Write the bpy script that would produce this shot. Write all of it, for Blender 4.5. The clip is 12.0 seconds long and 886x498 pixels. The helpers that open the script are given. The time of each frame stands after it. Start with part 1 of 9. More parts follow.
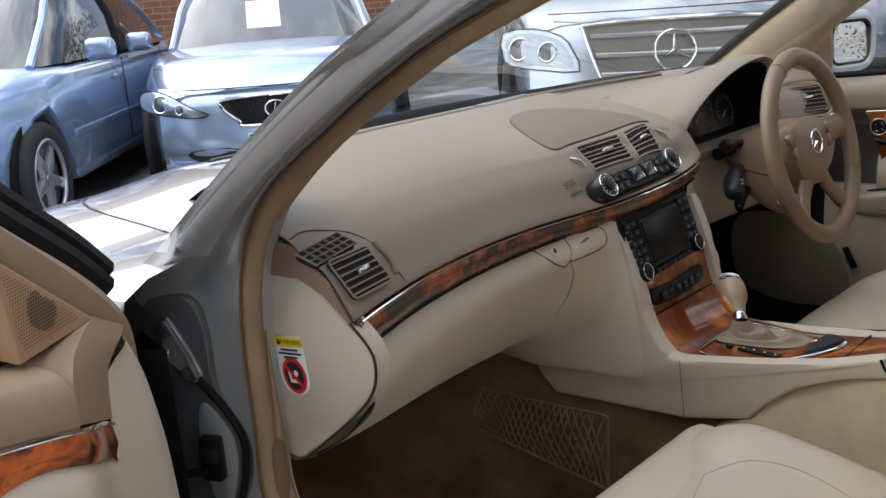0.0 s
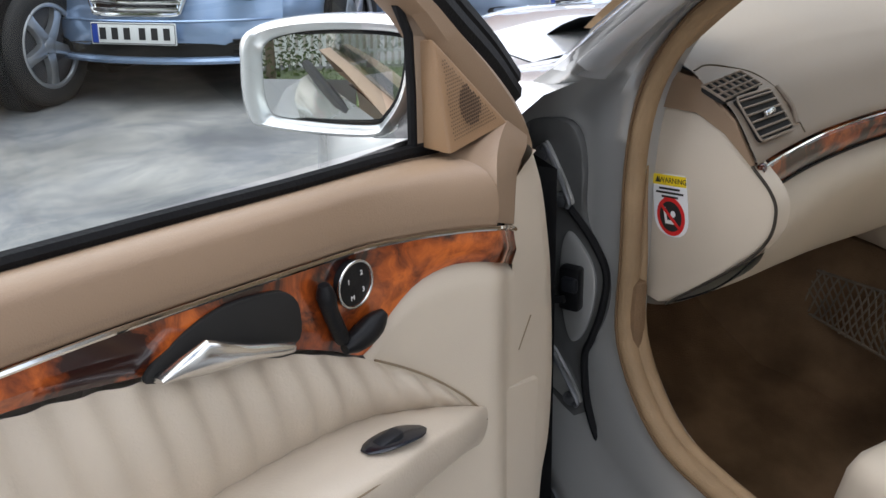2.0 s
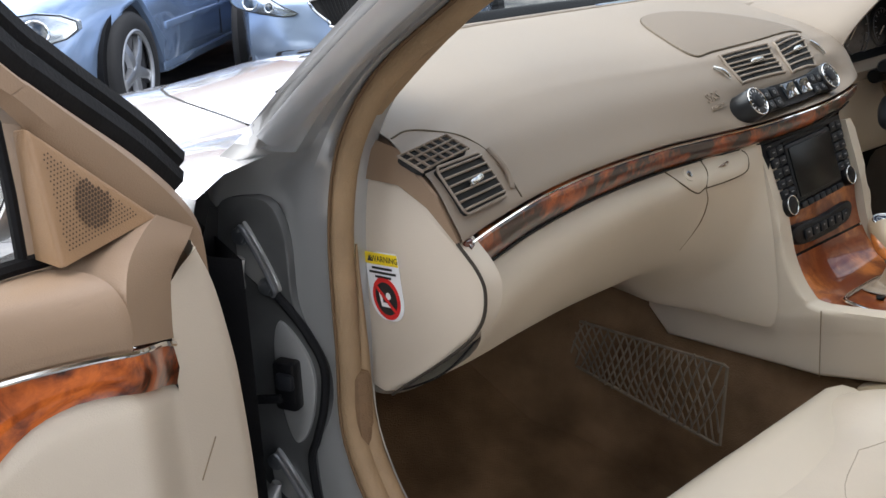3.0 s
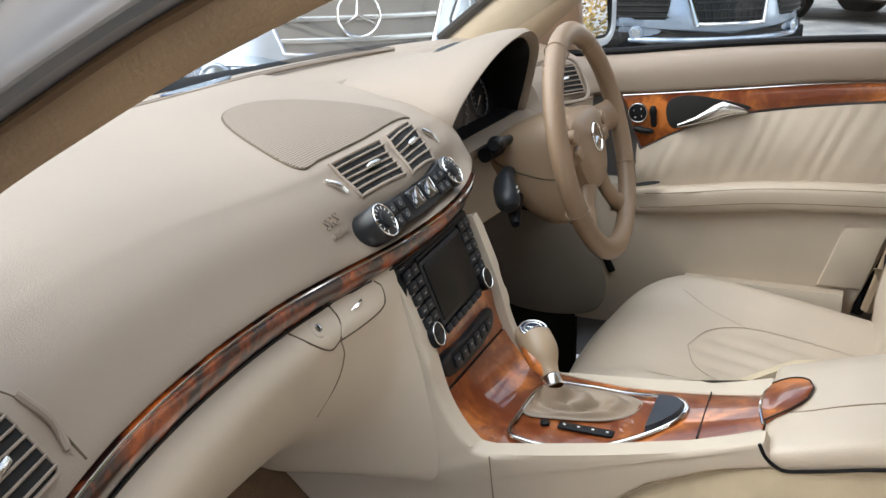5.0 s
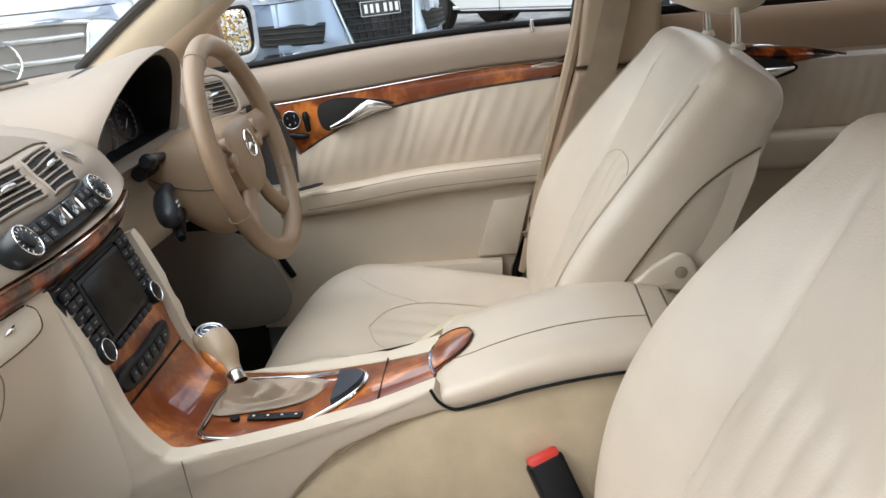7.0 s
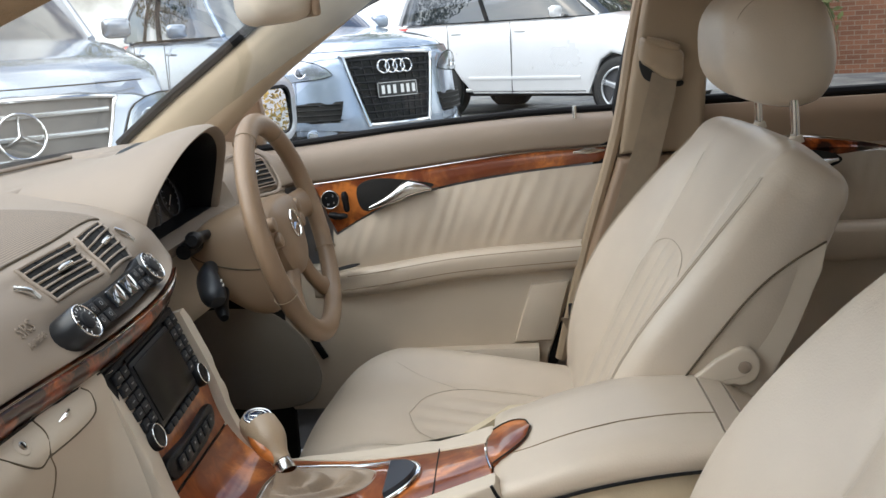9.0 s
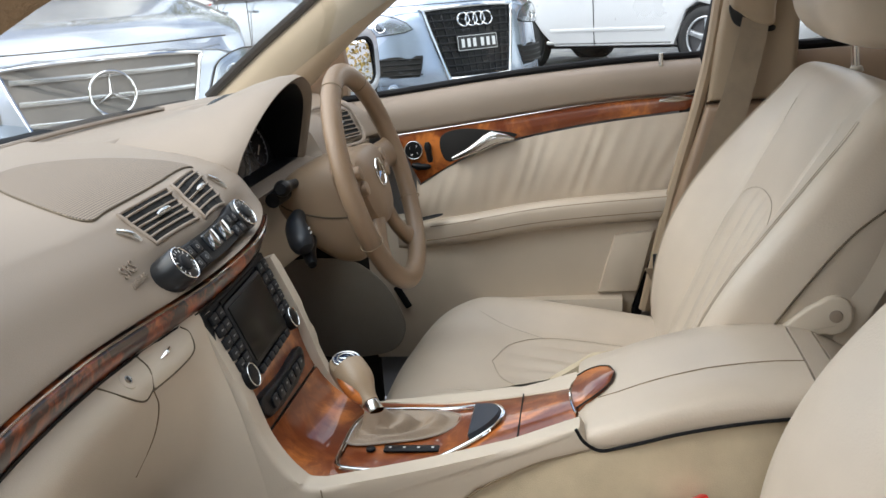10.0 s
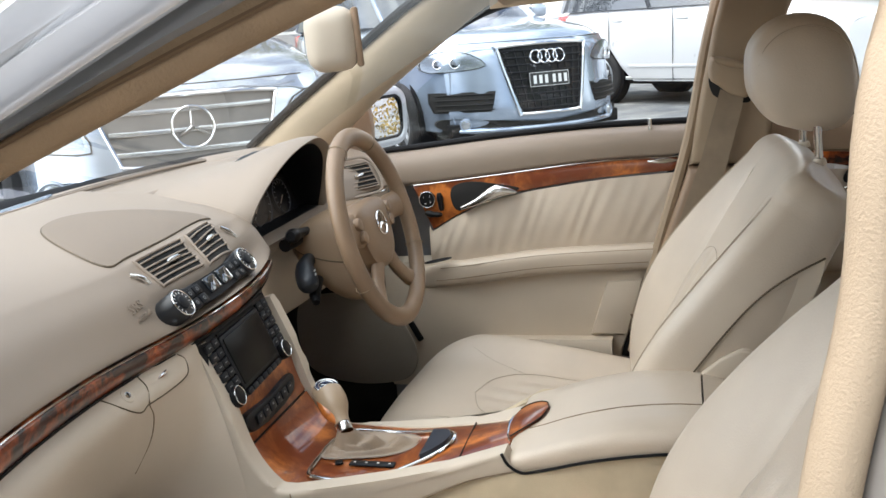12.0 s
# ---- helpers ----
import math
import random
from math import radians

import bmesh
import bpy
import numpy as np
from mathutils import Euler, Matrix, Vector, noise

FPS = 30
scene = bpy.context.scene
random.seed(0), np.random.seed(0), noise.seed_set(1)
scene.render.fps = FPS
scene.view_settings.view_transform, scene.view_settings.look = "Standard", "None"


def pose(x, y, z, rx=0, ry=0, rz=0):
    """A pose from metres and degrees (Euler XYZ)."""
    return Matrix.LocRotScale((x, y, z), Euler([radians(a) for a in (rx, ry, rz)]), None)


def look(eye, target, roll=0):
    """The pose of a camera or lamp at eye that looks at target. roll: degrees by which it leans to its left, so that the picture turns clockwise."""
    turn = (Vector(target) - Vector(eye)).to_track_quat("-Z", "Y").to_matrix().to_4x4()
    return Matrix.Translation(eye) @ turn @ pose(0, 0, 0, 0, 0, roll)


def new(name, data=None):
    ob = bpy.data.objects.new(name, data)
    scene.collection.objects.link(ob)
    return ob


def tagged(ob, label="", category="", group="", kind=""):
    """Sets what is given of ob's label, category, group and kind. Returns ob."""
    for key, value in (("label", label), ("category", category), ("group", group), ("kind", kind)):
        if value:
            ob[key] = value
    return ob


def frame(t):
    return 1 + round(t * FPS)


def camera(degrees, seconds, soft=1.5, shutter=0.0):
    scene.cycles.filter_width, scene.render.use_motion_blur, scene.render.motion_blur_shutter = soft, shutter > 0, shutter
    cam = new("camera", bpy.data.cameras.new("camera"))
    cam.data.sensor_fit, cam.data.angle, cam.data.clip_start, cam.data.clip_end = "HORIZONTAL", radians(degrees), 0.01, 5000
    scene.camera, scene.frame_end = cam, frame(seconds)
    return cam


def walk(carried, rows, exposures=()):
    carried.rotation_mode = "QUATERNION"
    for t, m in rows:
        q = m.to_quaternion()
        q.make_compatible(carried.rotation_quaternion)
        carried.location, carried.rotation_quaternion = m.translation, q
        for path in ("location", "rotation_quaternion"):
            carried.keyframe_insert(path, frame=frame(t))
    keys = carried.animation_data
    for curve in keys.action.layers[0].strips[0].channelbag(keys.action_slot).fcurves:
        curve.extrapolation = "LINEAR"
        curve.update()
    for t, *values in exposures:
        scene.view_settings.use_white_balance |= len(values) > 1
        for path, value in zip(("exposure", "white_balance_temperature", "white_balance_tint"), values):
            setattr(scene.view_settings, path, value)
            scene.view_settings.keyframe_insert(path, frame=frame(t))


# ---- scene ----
cam = camera(50.1, 12.0)
PATH = [
    (0, (-1.29, -0.641, 1.274), (0.097, 0.694, 0.732), -4.1),
    (0.5, (-1.286, -0.566, 1.242), (-0.094, 0.909, 0.605), -3.1),
    (1, (-1.337, -0.528, 1.231), (-0.315, 1.041, 0.526), -1.9),
    (1.5, (-1.382, -0.54, 1.233), (-0.508, 1.095, 0.482), -1.6),
    (2, (-1.381, -0.542, 1.226), (-0.469, 1.066, 0.465), -1.7),
    (2.5, (-1.31, -0.521, 1.225), (-0.213, 0.996, 0.52), -1.9),
    (3, (-1.212, -0.505, 1.226), (0.017, 0.909, 0.526), -1.8),
    (3.2, (-1.188, -0.506, 1.223), (0.09, 0.866, 0.528), -2.1),
    (4.8, (-0.975, -0.325, 1.252), (0.712, 0.532, 0.604), -1.3),
    (5, (-0.965, -0.303, 1.251), (0.773, 0.446, 0.606), -1.1),
    (5.5, (-0.979, -0.292, 1.228), (0.822, 0.248, 0.545), -3.2),
    (6, (-1.012, -0.301, 1.213), (0.827, 0.079, 0.524), -4.5),
    (6.5, (-1.014, -0.321, 1.212), (0.854, -0.061, 0.548), -4.6),
    (7, (-1.006, -0.357, 1.216), (0.893, -0.21, 0.604), -4.7),
    (7.2, (-1.004, -0.366, 1.218), (0.906, -0.271, 0.632), -4.7),
    (8.8, (-0.985, -0.305, 1.226), (0.964, -0.206, 0.787), -3.4),
    (9, (-0.983, -0.294, 1.223), (0.96, -0.146, 0.77), -3.3),
    (9.5, (-0.979, -0.283, 1.212), (0.945, -0.033, 0.728), -3.9),
    (10, (-0.994, -0.287, 1.215), (0.908, 0.029, 0.683), -4.4),
    (10.5, (-1.016, -0.311, 1.23), (0.867, 0.053, 0.662), -4.9),
    (11, (-1.033, -0.339, 1.253), (0.839, 0.068, 0.679), -4.7),
    (11.5, (-1.056, -0.367, 1.278), (0.821, 0.062, 0.739), -3.1),
    (12, (-1.143, -0.476, 1.284), (0.739, 0.014, 0.818), -3.8),
]
EXPOSURES = [(0, 0.69), (0.8, 0.77), (1.5, 0.87), (2.2, 1.1), (3.2, 1.35), (4.8, 1.5), (6.5, 1.67), (7.2, 1.53), (8.8, 1.24), (9.5, 1.25), (12, 1.45)]
walk(cam, [(t, look(eye, target, roll)) for t, eye, target, roll in PATH], EXPOSURES)


# ---- world and light ----
world = bpy.data.worlds.new("sky_world")
scene.world = world
world.use_nodes = True
wn, wl = world.node_tree.nodes, world.node_tree.links
sky = wn.new("ShaderNodeTexSky")
sky.sky_type, sky.sun_disc = "NISHITA", False
SUN_EL, SUN_AZ = 52.0, 330.0
sky.sun_elevation, sky.sun_rotation = radians(SUN_EL), radians(SUN_AZ)
sky.air_density, sky.dust_density = 0.8, 4.0
wn["Background"].inputs["Strength"].default_value = 0.15
w_tc, w_no, w_rp, w_mx = wn.new("ShaderNodeTexCoord"), wn.new("ShaderNodeTexNoise"), wn.new("ShaderNodeValToRGB"), wn.new("ShaderNodeMix")
w_no.inputs["Scale"].default_value, w_no.inputs["Detail"].default_value, w_no.inputs["Roughness"].default_value = 3.2, 7, 0.6
w_rp.color_ramp.elements[0].position, w_rp.color_ramp.elements[1].position = 0.42, 0.60
w_mx.data_type = "RGBA"
w_mx.inputs["B"].default_value = (9.5, 9.6, 9.8, 1)
wl.new(w_tc.outputs["Generated"], w_no.inputs["Vector"])
wl.new(w_no.outputs["Fac"], w_rp.inputs["Fac"])
wl.new(w_rp.outputs["Color"], w_mx.inputs["Factor"])
wl.new(sky.outputs["Color"], w_mx.inputs["A"])
wl.new(w_mx.outputs["Result"], wn["Background"].inputs["Color"])
sun_data = bpy.data.lights.new("sun", "SUN")
sun_data.energy, sun_data.angle, sun_data.color = 1.25, radians(100.0), (0.87, 0.96, 1.10)
sun = new("sun", sun_data)
sun_dir = Vector((math.sin(radians(SUN_AZ)) * math.cos(radians(SUN_EL)), math.cos(radians(SUN_AZ)) * math.cos(radians(SUN_EL)), math.sin(radians(SUN_EL))))
sun.matrix_world = look(sun_dir * 60, (0, 0, 0))


# ---- materials ----
def mat(name, color, rough=0.5, metal=0.0, var=0.12, vscale=6.0, grain=0.0, gscale=400.0, coat=0.0, dark=None, spec=0.5, rvar=0.08):
    """A surface with two scales of tone: broad unevenness and a fine grain with relief."""
    m = bpy.data.materials.new(name)
    m.use_nodes = True
    n, l = m.node_tree.nodes, m.node_tree.links
    b = n["Principled BSDF"]
    tc = n.new("ShaderNodeTexCoord")
    big = n.new("ShaderNodeTexNoise")
    big.inputs["Scale"].default_value, big.inputs["Detail"].default_value = vscale, 4
    l.new(tc.outputs["Object"], big.inputs["Vector"])
    mix = n.new("ShaderNodeMix")
    mix.data_type = "RGBA"
    c2 = dark if dark else tuple(c * (1 - 2.2 * var) for c in color)
    mix.inputs["A"].default_value = (*c2, 1)
    mix.inputs["B"].default_value = (*[min(1, c * (1 + 0.6 * var)) for c in color], 1)
    ramp = n.new("ShaderNodeValToRGB")
    ramp.color_ramp.elements[0].position, ramp.color_ramp.elements[1].position = 0.25, 0.7
    l.new(big.outputs["Fac"], ramp.inputs["Fac"])
    l.new(ramp.outputs["Color"], mix.inputs["Factor"])
    l.new(mix.outputs["Result"], b.inputs["Base Color"])
    b.inputs["Metallic"].default_value = metal
    b.inputs["Specular IOR Level"].default_value = spec
    rr = n.new("ShaderNodeMapRange")
    rr.inputs["To Min"].default_value, rr.inputs["To Max"].default_value = max(0.02, rough - rvar), min(1, rough + rvar)
    l.new(big.outputs["Fac"], rr.inputs["Value"])
    l.new(rr.outputs["Result"], b.inputs["Roughness"])
    b.inputs["Coat Weight"].default_value, b.inputs["Coat Roughness"].default_value = coat, 0.04
    if grain:
        fine = n.new("ShaderNodeTexNoise")
        fine.inputs["Scale"].default_value, fine.inputs["Detail"].default_value = gscale, 3
        l.new(tc.outputs["Object"], fine.inputs["Vector"])
        bump = n.new("ShaderNodeBump")
        bump.inputs["Strength"].default_value, bump.inputs["Distance"].default_value = grain, 0.0015
        l.new(fine.outputs["Fac"], bump.inputs["Height"])
        l.new(bump.outputs["Normal"], b.inputs["Normal"])
    return m


def burl(name, scale=16.0, light=(0.66, 0.175, 0.024), deep=(0.014, 0.004, 0.003), lo=0.47, hi=0.66):
    """Lacquered burl walnut: orange figure broken by dark clouds."""
    m = bpy.data.materials.new(name)
    m.use_nodes = True
    n, l = m.node_tree.nodes, m.node_tree.links
    b = n["Principled BSDF"]
    tc = n.new("ShaderNodeTexCoord")
    warp = n.new("ShaderNodeTexNoise")
    warp.inputs["Scale"].default_value, warp.inputs["Detail"].default_value = scale * 0.7, 3
    l.new(tc.outputs["Object"], warp.inputs["Vector"])
    add = n.new("ShaderNodeVectorMath")
    add.operation = "MULTIPLY_ADD"
    add.inputs[1].default_value = (0.12, 0.12, 0.12)
    l.new(warp.outputs["Color"], add.inputs[0])
    l.new(tc.outputs["Object"], add.inputs[2])
    big = n.new("ShaderNodeTexNoise")
    big.inputs["Scale"].default_value, big.inputs["Detail"].default_value, big.inputs["Roughness"].default_value = scale, 6, 0.62
    l.new(add.outputs["Vector"], big.inputs["Vector"])
    ramp = n.new("ShaderNodeValToRGB")
    e = ramp.color_ramp.elements
    e[0].position, e[0].color = lo, (*deep, 1)
    e[1].position, e[1].color = hi, (*light, 1)
    mid = e.new((lo + hi) / 2)
    mid.color = (light[0] * 0.45, light[1] * 0.4, light[2] * 0.5, 1)
    l.new(big.outputs["Fac"], ramp.inputs["Fac"])
    l.new(ramp.outputs["Color"], b.inputs["Base Color"])
    b.inputs["Roughness"].default_value = 0.3
    b.inputs["Specular IOR Level"].default_value = 0.25
    b.inputs["Coat Weight"].default_value, b.inputs["Coat Roughness"].default_value = 0.9, 0.02
    return m


def plain(name, color, rough=0.5, metal=0.0, emit=0.0, coat=0.0):
    m = bpy.data.materials.new(name)
    m.use_nodes = True
    b = m.node_tree.nodes["Principled BSDF"]
    b.inputs["Base Color"].default_value = (*color, 1)
    b.inputs["Roughness"].default_value, b.inputs["Metallic"].default_value = rough, metal
    b.inputs["Coat Weight"].default_value = coat
    if emit:
        b.inputs["Emission Color"].default_value, b.inputs["Emission Strength"].default_value = (*color, 1), emit
    return m


def glass_mat(name, tint=(0.80, 0.845, 0.83), clear=0.92):
    """Thin automotive glass: mostly see-through, with a mirror sheen."""
    m = bpy.data.materials.new(name)
    m.use_nodes = True
    n, l = m.node_tree.nodes, m.node_tree.links
    n.remove(n["Principled BSDF"])
    tr, gl, mx = n.new("ShaderNodeBsdfTransparent"), n.new("ShaderNodeBsdfGlossy"), n.new("ShaderNodeMixShader")
    lw = n.new("ShaderNodeLayerWeight")
    lw.inputs["Blend"].default_value = 0.5
    pw, fr = n.new("ShaderNodeMath"), n.new("ShaderNodeMath")
    pw.operation, fr.operation = "POWER", "MULTIPLY_ADD"
    pw.inputs[1].default_value, fr.inputs[1].default_value, fr.inputs[2].default_value = 4.5, 0.9, 0.05
    l.new(lw.outputs["Facing"], pw.inputs[0])
    l.new(pw.outputs["Value"], fr.inputs[0])
    tr.inputs["Color"].default_value, gl.inputs["Roughness"].default_value = (*tint, 1), 0.01
    l.new(fr.outputs["Value"], mx.inputs["Fac"])
    l.new(tr.outputs["BSDF"], mx.inputs[1])
    l.new(gl.outputs["BSDF"], mx.inputs[2])
    l.new(mx.outputs["Shader"], n["Material Output"].inputs["Surface"])
    return m


DASH = mat("taupe_dash_vinyl", (0.288, 0.228, 0.176), 0.5, var=0.05, vscale=4, grain=0.25, gscale=900)
TAN = mat("tan_vinyl", (0.29, 0.195, 0.125), 0.5, var=0.05, vscale=5, grain=0.25, gscale=900)
CREAM = mat("cream_vinyl", (0.602, 0.518, 0.414), 0.5, var=0.05, vscale=5, grain=0.2, gscale=900)
LEATHER = mat("cream_leather", (0.570, 0.486, 0.390), 0.36, var=0.06, vscale=7, grain=0.22, gscale=420)
RIMLEATHER = mat("brown_leather", (0.255, 0.170, 0.106), 0.38, var=0.08, vscale=9, grain=0.4, gscale=420)
PILLARC = mat("sand_pillar_cloth", (0.46, 0.36, 0.245), 0.75, var=0.06, vscale=8, grain=0.5, gscale=700)
SEAL = mat("tan_door_seal", (0.33, 0.215, 0.115), 0.7, var=0.12, vscale=14, grain=0.5, gscale=500)
CARPET = mat("brown_carpet", (0.25, 0.155, 0.088), 0.95, var=0.25, vscale=9, grain=1.0, gscale=420, spec=0.1)
VELOUR = mat("tan_velour_carpet", (0.56, 0.465, 0.325), 0.95, var=0.08, vscale=22, grain=0.35, gscale=900, spec=0.1)
WOOD = burl("burl_walnut", 17, (0.60, 0.135, 0.020), (0.020, 0.004, 0.003), 0.45, 0.66)
WOODC = burl("burl_walnut_amber", 13, (0.60, 0.190, 0.042), (0.17, 0.036, 0.010), 0.40, 0.62)
CHROME = plain("chrome", (0.86, 0.86, 0.85), 0.08, 1.0)
SATIN = plain("satin_chrome", (0.72, 0.72, 0.70), 0.24, 1.0)
BLACK = mat("black_plastic", (0.007, 0.007, 0.008), 0.40, var=0.15, vscale=20, grain=0.2, spec=0.22)
RUBBER = mat("black_rubber", (0.009, 0.009, 0.010), 0.6, var=0.2, vscale=20, grain=0.3, spec=0.18)
DARKGREY = mat("charcoal_keys", (0.014, 0.015, 0.018), 0.42, var=0.1, vscale=30, spec=0.24)
SCREEN = plain("dark_screen", (0.003, 0.0035, 0.0035), 0.28)
SCREEN.node_tree.nodes["Principled BSDF"].inputs["Specular IOR Level"].default_value = 0.18
GAUGE = plain("gauge_face", (0.010, 0.010, 0.012), 0.25)
MARK = plain("white_print", (0.75, 0.75, 0.74), 0.5)
REDB = plain("red_button", (0.60, 0.04, 0.028), 0.3)
YELLOW = plain("yellow_print", (0.85, 0.62, 0.02), 0.5)
REDP = plain("red_print", (0.62, 0.02, 0.02), 0.5)
SILVERC = mat("champagne_silver_paint", (0.66, 0.665, 0.67), 0.26, metal=0.5, var=0.03, vscale=3, coat=1.0)
JAMB = mat("grey_door_jamb_paint", (0.47, 0.465, 0.45), 0.30, metal=0.5, var=0.06, vscale=4, coat=0.8)
MIRROR = plain("mirror_glass", (0.93, 0.94, 0.94), 0.005, 1.0)
GLASS = glass_mat("clear_glass")
# Near-black that stands in for shade inside openings, recesses and gaps.
OPENING_SHADE = plain("opening_shade", (0.008, 0.007, 0.006), 0.8)


# ---- mesh helpers ----
def V(*a):
    return Vector(a)


def finish(bm, smooth=True, angle=40):
    bmesh.ops.recalc_face_normals(bm, faces=bm.faces)
    if smooth:
        for f in bm.faces:
            f.smooth = True
        lim = radians(angle)
        for e in bm.edges:
            if len(e.link_faces) == 2 and e.calc_face_angle(0) > lim:
                e.smooth = False
    return bm


def part(name, bm, material, parent=None, label="", smooth=True, angle=40):
    finish(bm, smooth, angle)
    me = bpy.data.meshes.new(name)
    bm.to_mesh(me)
    bm.free()
    ob = new(name, me)
    me.materials.append(material)
    if parent:
        ob.parent = parent
    if label:
        ob["label"] = label
    return ob


def thing(name, label, category, group="", kind=""):
    return tagged(new(name), label, category, group, kind)


def cat(pts, n=8, closed=False):
    """A smooth curve through the points."""
    pts = [Vector(p) for p in pts]
    k, out = len(pts), []
    for i in range(k if closed else k - 1):
        p0 = pts[i - 1] if (i or closed) else pts[0] * 2 - pts[1]
        p1, p2 = pts[i], pts[(i + 1) % k]
        p3 = pts[(i + 2) % k] if (closed or i + 2 < k) else p2 * 2 - p1
        for j in range(n):
            t = j / n
            out.append(0.5 * ((2 * p1) + (p2 - p0) * t + (2 * p0 - 5 * p1 + 4 * p2 - p3) * t * t + (3 * p1 - p0 - 3 * p2 + p3) * t ** 3))
    if not closed:
        out.append(pts[-1])
    return out


def table(keys):
    """A smooth function of x through rows (x, a, b, ...)."""
    xs = [k[0] for k in keys]

    def at(x):
        x = min(max(x, xs[0]), xs[-1])
        i = max(j for j in range(len(xs)) if xs[j] <= x)
        i = min(i, len(xs) - 2)
        t = (x - xs[i]) / (xs[i + 1] - xs[i])
        res = []
        for c in range(1, len(keys[0])):
            y1, y2 = keys[i][c], keys[i + 1][c]
            h = xs[i + 1] - xs[i]
            m1 = (y2 - keys[i - 1][c]) / (xs[i + 1] - xs[i - 1]) * h if i else y2 - y1
            m2 = (keys[i + 2][c] - y1) / (xs[i + 2] - xs[i]) * h if i + 2 < len(xs) else y2 - y1
            res.append((2 * t ** 3 - 3 * t * t + 1) * y1 + (t ** 3 - 2 * t * t + t) * m1 + (3 * t * t - 2 * t ** 3) * y2 + (t ** 3 - t * t) * m2)
        return res
    return at


def loft(rows, closed=False, caps=False, bm=None):
    """A skin over rows of points; closed: each row is a ring."""
    bm = bm or bmesh.new()
    vs = [[bm.verts.new(p) for p in r] for r in rows]
    n = len(rows[0])
    for a, b in zip(vs, vs[1:]):
        for j in range(n if closed else n - 1):
            k = (j + 1) % n
            bm.faces.new((a[j], a[k], b[k], b[j]))
    if caps:
        bm.faces.new(vs[0][::-1])
        bm.faces.new(vs[-1])
    return bm


def thicken(bm, d):
    """Gives an open skin a thickness d against its normals."""
    bmesh.ops.recalc_face_normals(bm, faces=bm.faces)
    bmesh.ops.solidify(bm, geom=bm.faces[:], thickness=d)
    return bm


def sweep(path, radius, seg=10, closed=False, flat=1.0, up=(0, 0, 1), bm=None):
    """A round (or flattened) rod along a path; radius: a number or one a point."""
    bm = bm or bmesh.new()
    path = [Vector(p) for p in path]
    rings, n = [], len(path)
    s = None
    for i, p in enumerate(path):
        a = path[(i - 1) % n] if (i or closed) else path[0]
        b = path[(i + 1) % n] if (i + 1 < n or closed) else path[-1]
        d = (b - a).normalized()
        w = d.cross(Vector(up))
        if s is None:
            s = w.normalized() if w.length > 0.05 else d.orthogonal().normalized()
        elif w.length > 0.35:
            w = w.normalized()
            s = w if w.dot(s) >= 0 else -w
        else:
            s = (s - d * s.dot(d)).normalized()
        u = s.cross(d).normalized()
        r = radius[i] if isinstance(radius, (list, tuple)) else radius
        rings.append([bm.verts.new(p + (s * math.cos(q) * r + u * math.sin(q) * r * flat)) for q in [2 * math.pi * k / seg for k in range(seg)]])
    for i in range(n if closed else n - 1):
        a, b = rings[i], rings[(i + 1) % n]
        for j in range(seg):
            bm.faces.new((a[j], a[(j + 1) % seg], b[(j + 1) % seg], b[j]))
    if not closed:
        bm.faces.new(rings[0][::-1])
        bm.faces.new(rings[-1])
    return bm


def box(size, at=(0, 0, 0), r=0.0, seg=2, m=None, bm=None):
    """A box with rounded edges, centred on at."""
    b2 = bmesh.new()
    bmesh.ops.create_cube(b2, size=1)
    bmesh.ops.scale(b2, vec=size, verts=b2.verts)
    if r:
        bmesh.ops.bevel(b2, geom=b2.edges[:], offset=min(r, 0.49 * min(size)), segments=seg, profile=0.5, affect="EDGES")
    bmesh.ops.transform(b2, matrix=(m or Matrix()) @ Matrix.Translation(at), verts=b2.verts)
    if bm is None:
        return b2
    tmp = bpy.data.meshes.new("tmp")
    b2.to_mesh(tmp)
    bm.from_mesh(tmp)
    b2.free()
    bpy.data.meshes.remove(tmp)
    return bm


def slab(outline, m, depth, r=0.0, seg=2):
    """A plate with the outline (2D points) in m's xy plane, its face at z = 0 and its back at -depth; r rounds the front rim."""
    bm = bmesh.new()
    top = [bm.verts.new((x, y, 0)) for x, y in outline]
    f = bm.faces.new(top)
    if f.normal.z == 0:
        f.normal_update()
    if f.normal.z < 0:
        f.normal_flip()
    res = bmesh.ops.extrude_face_region(bm, geom=[f])
    low = [v for v in res["geom"] if isinstance(v, bmesh.types.BMVert)]
    for v in low:
        v.co.z = 0.0
    for v in top:
        v.co.z = -depth
    if r:
        rim = [e for e in bm.edges if all(abs(v.co.z) < 1e-9 for v in e.verts)]
        bmesh.ops.bevel(bm, geom=rim, offset=r, segments=seg, profile=0.5, affect="EDGES")
    bmesh.ops.transform(bm, matrix=m, verts=bm.verts)
    return bm


def disc(radius, depth, m, r=0.0, seg=28):
    return slab([(radius * math.cos(2 * math.pi * k / seg), radius * math.sin(2 * math.pi * k / seg)) for k in range(seg)], m, depth, r)


def ring(radius, thick, m, seg=36, flat=1.0):
    bm = sweep([(radius * math.cos(2 * math.pi * k / seg), radius * math.sin(2 * math.pi * k / seg), 0) for k in range(seg)], thick, 8, True, flat)
    bmesh.ops.transform(bm, matrix=m, verts=bm.verts)
    return bm


def basis(origin, x, y):
    """A pose with the given x direction, y close to the given one, z out of the two."""
    x = Vector(x).normalized()
    z = x.cross(Vector(y)).normalized()
    y = z.cross(x)
    return Matrix.Translation(origin) @ Matrix((x, y, z)).transposed().to_4x4()


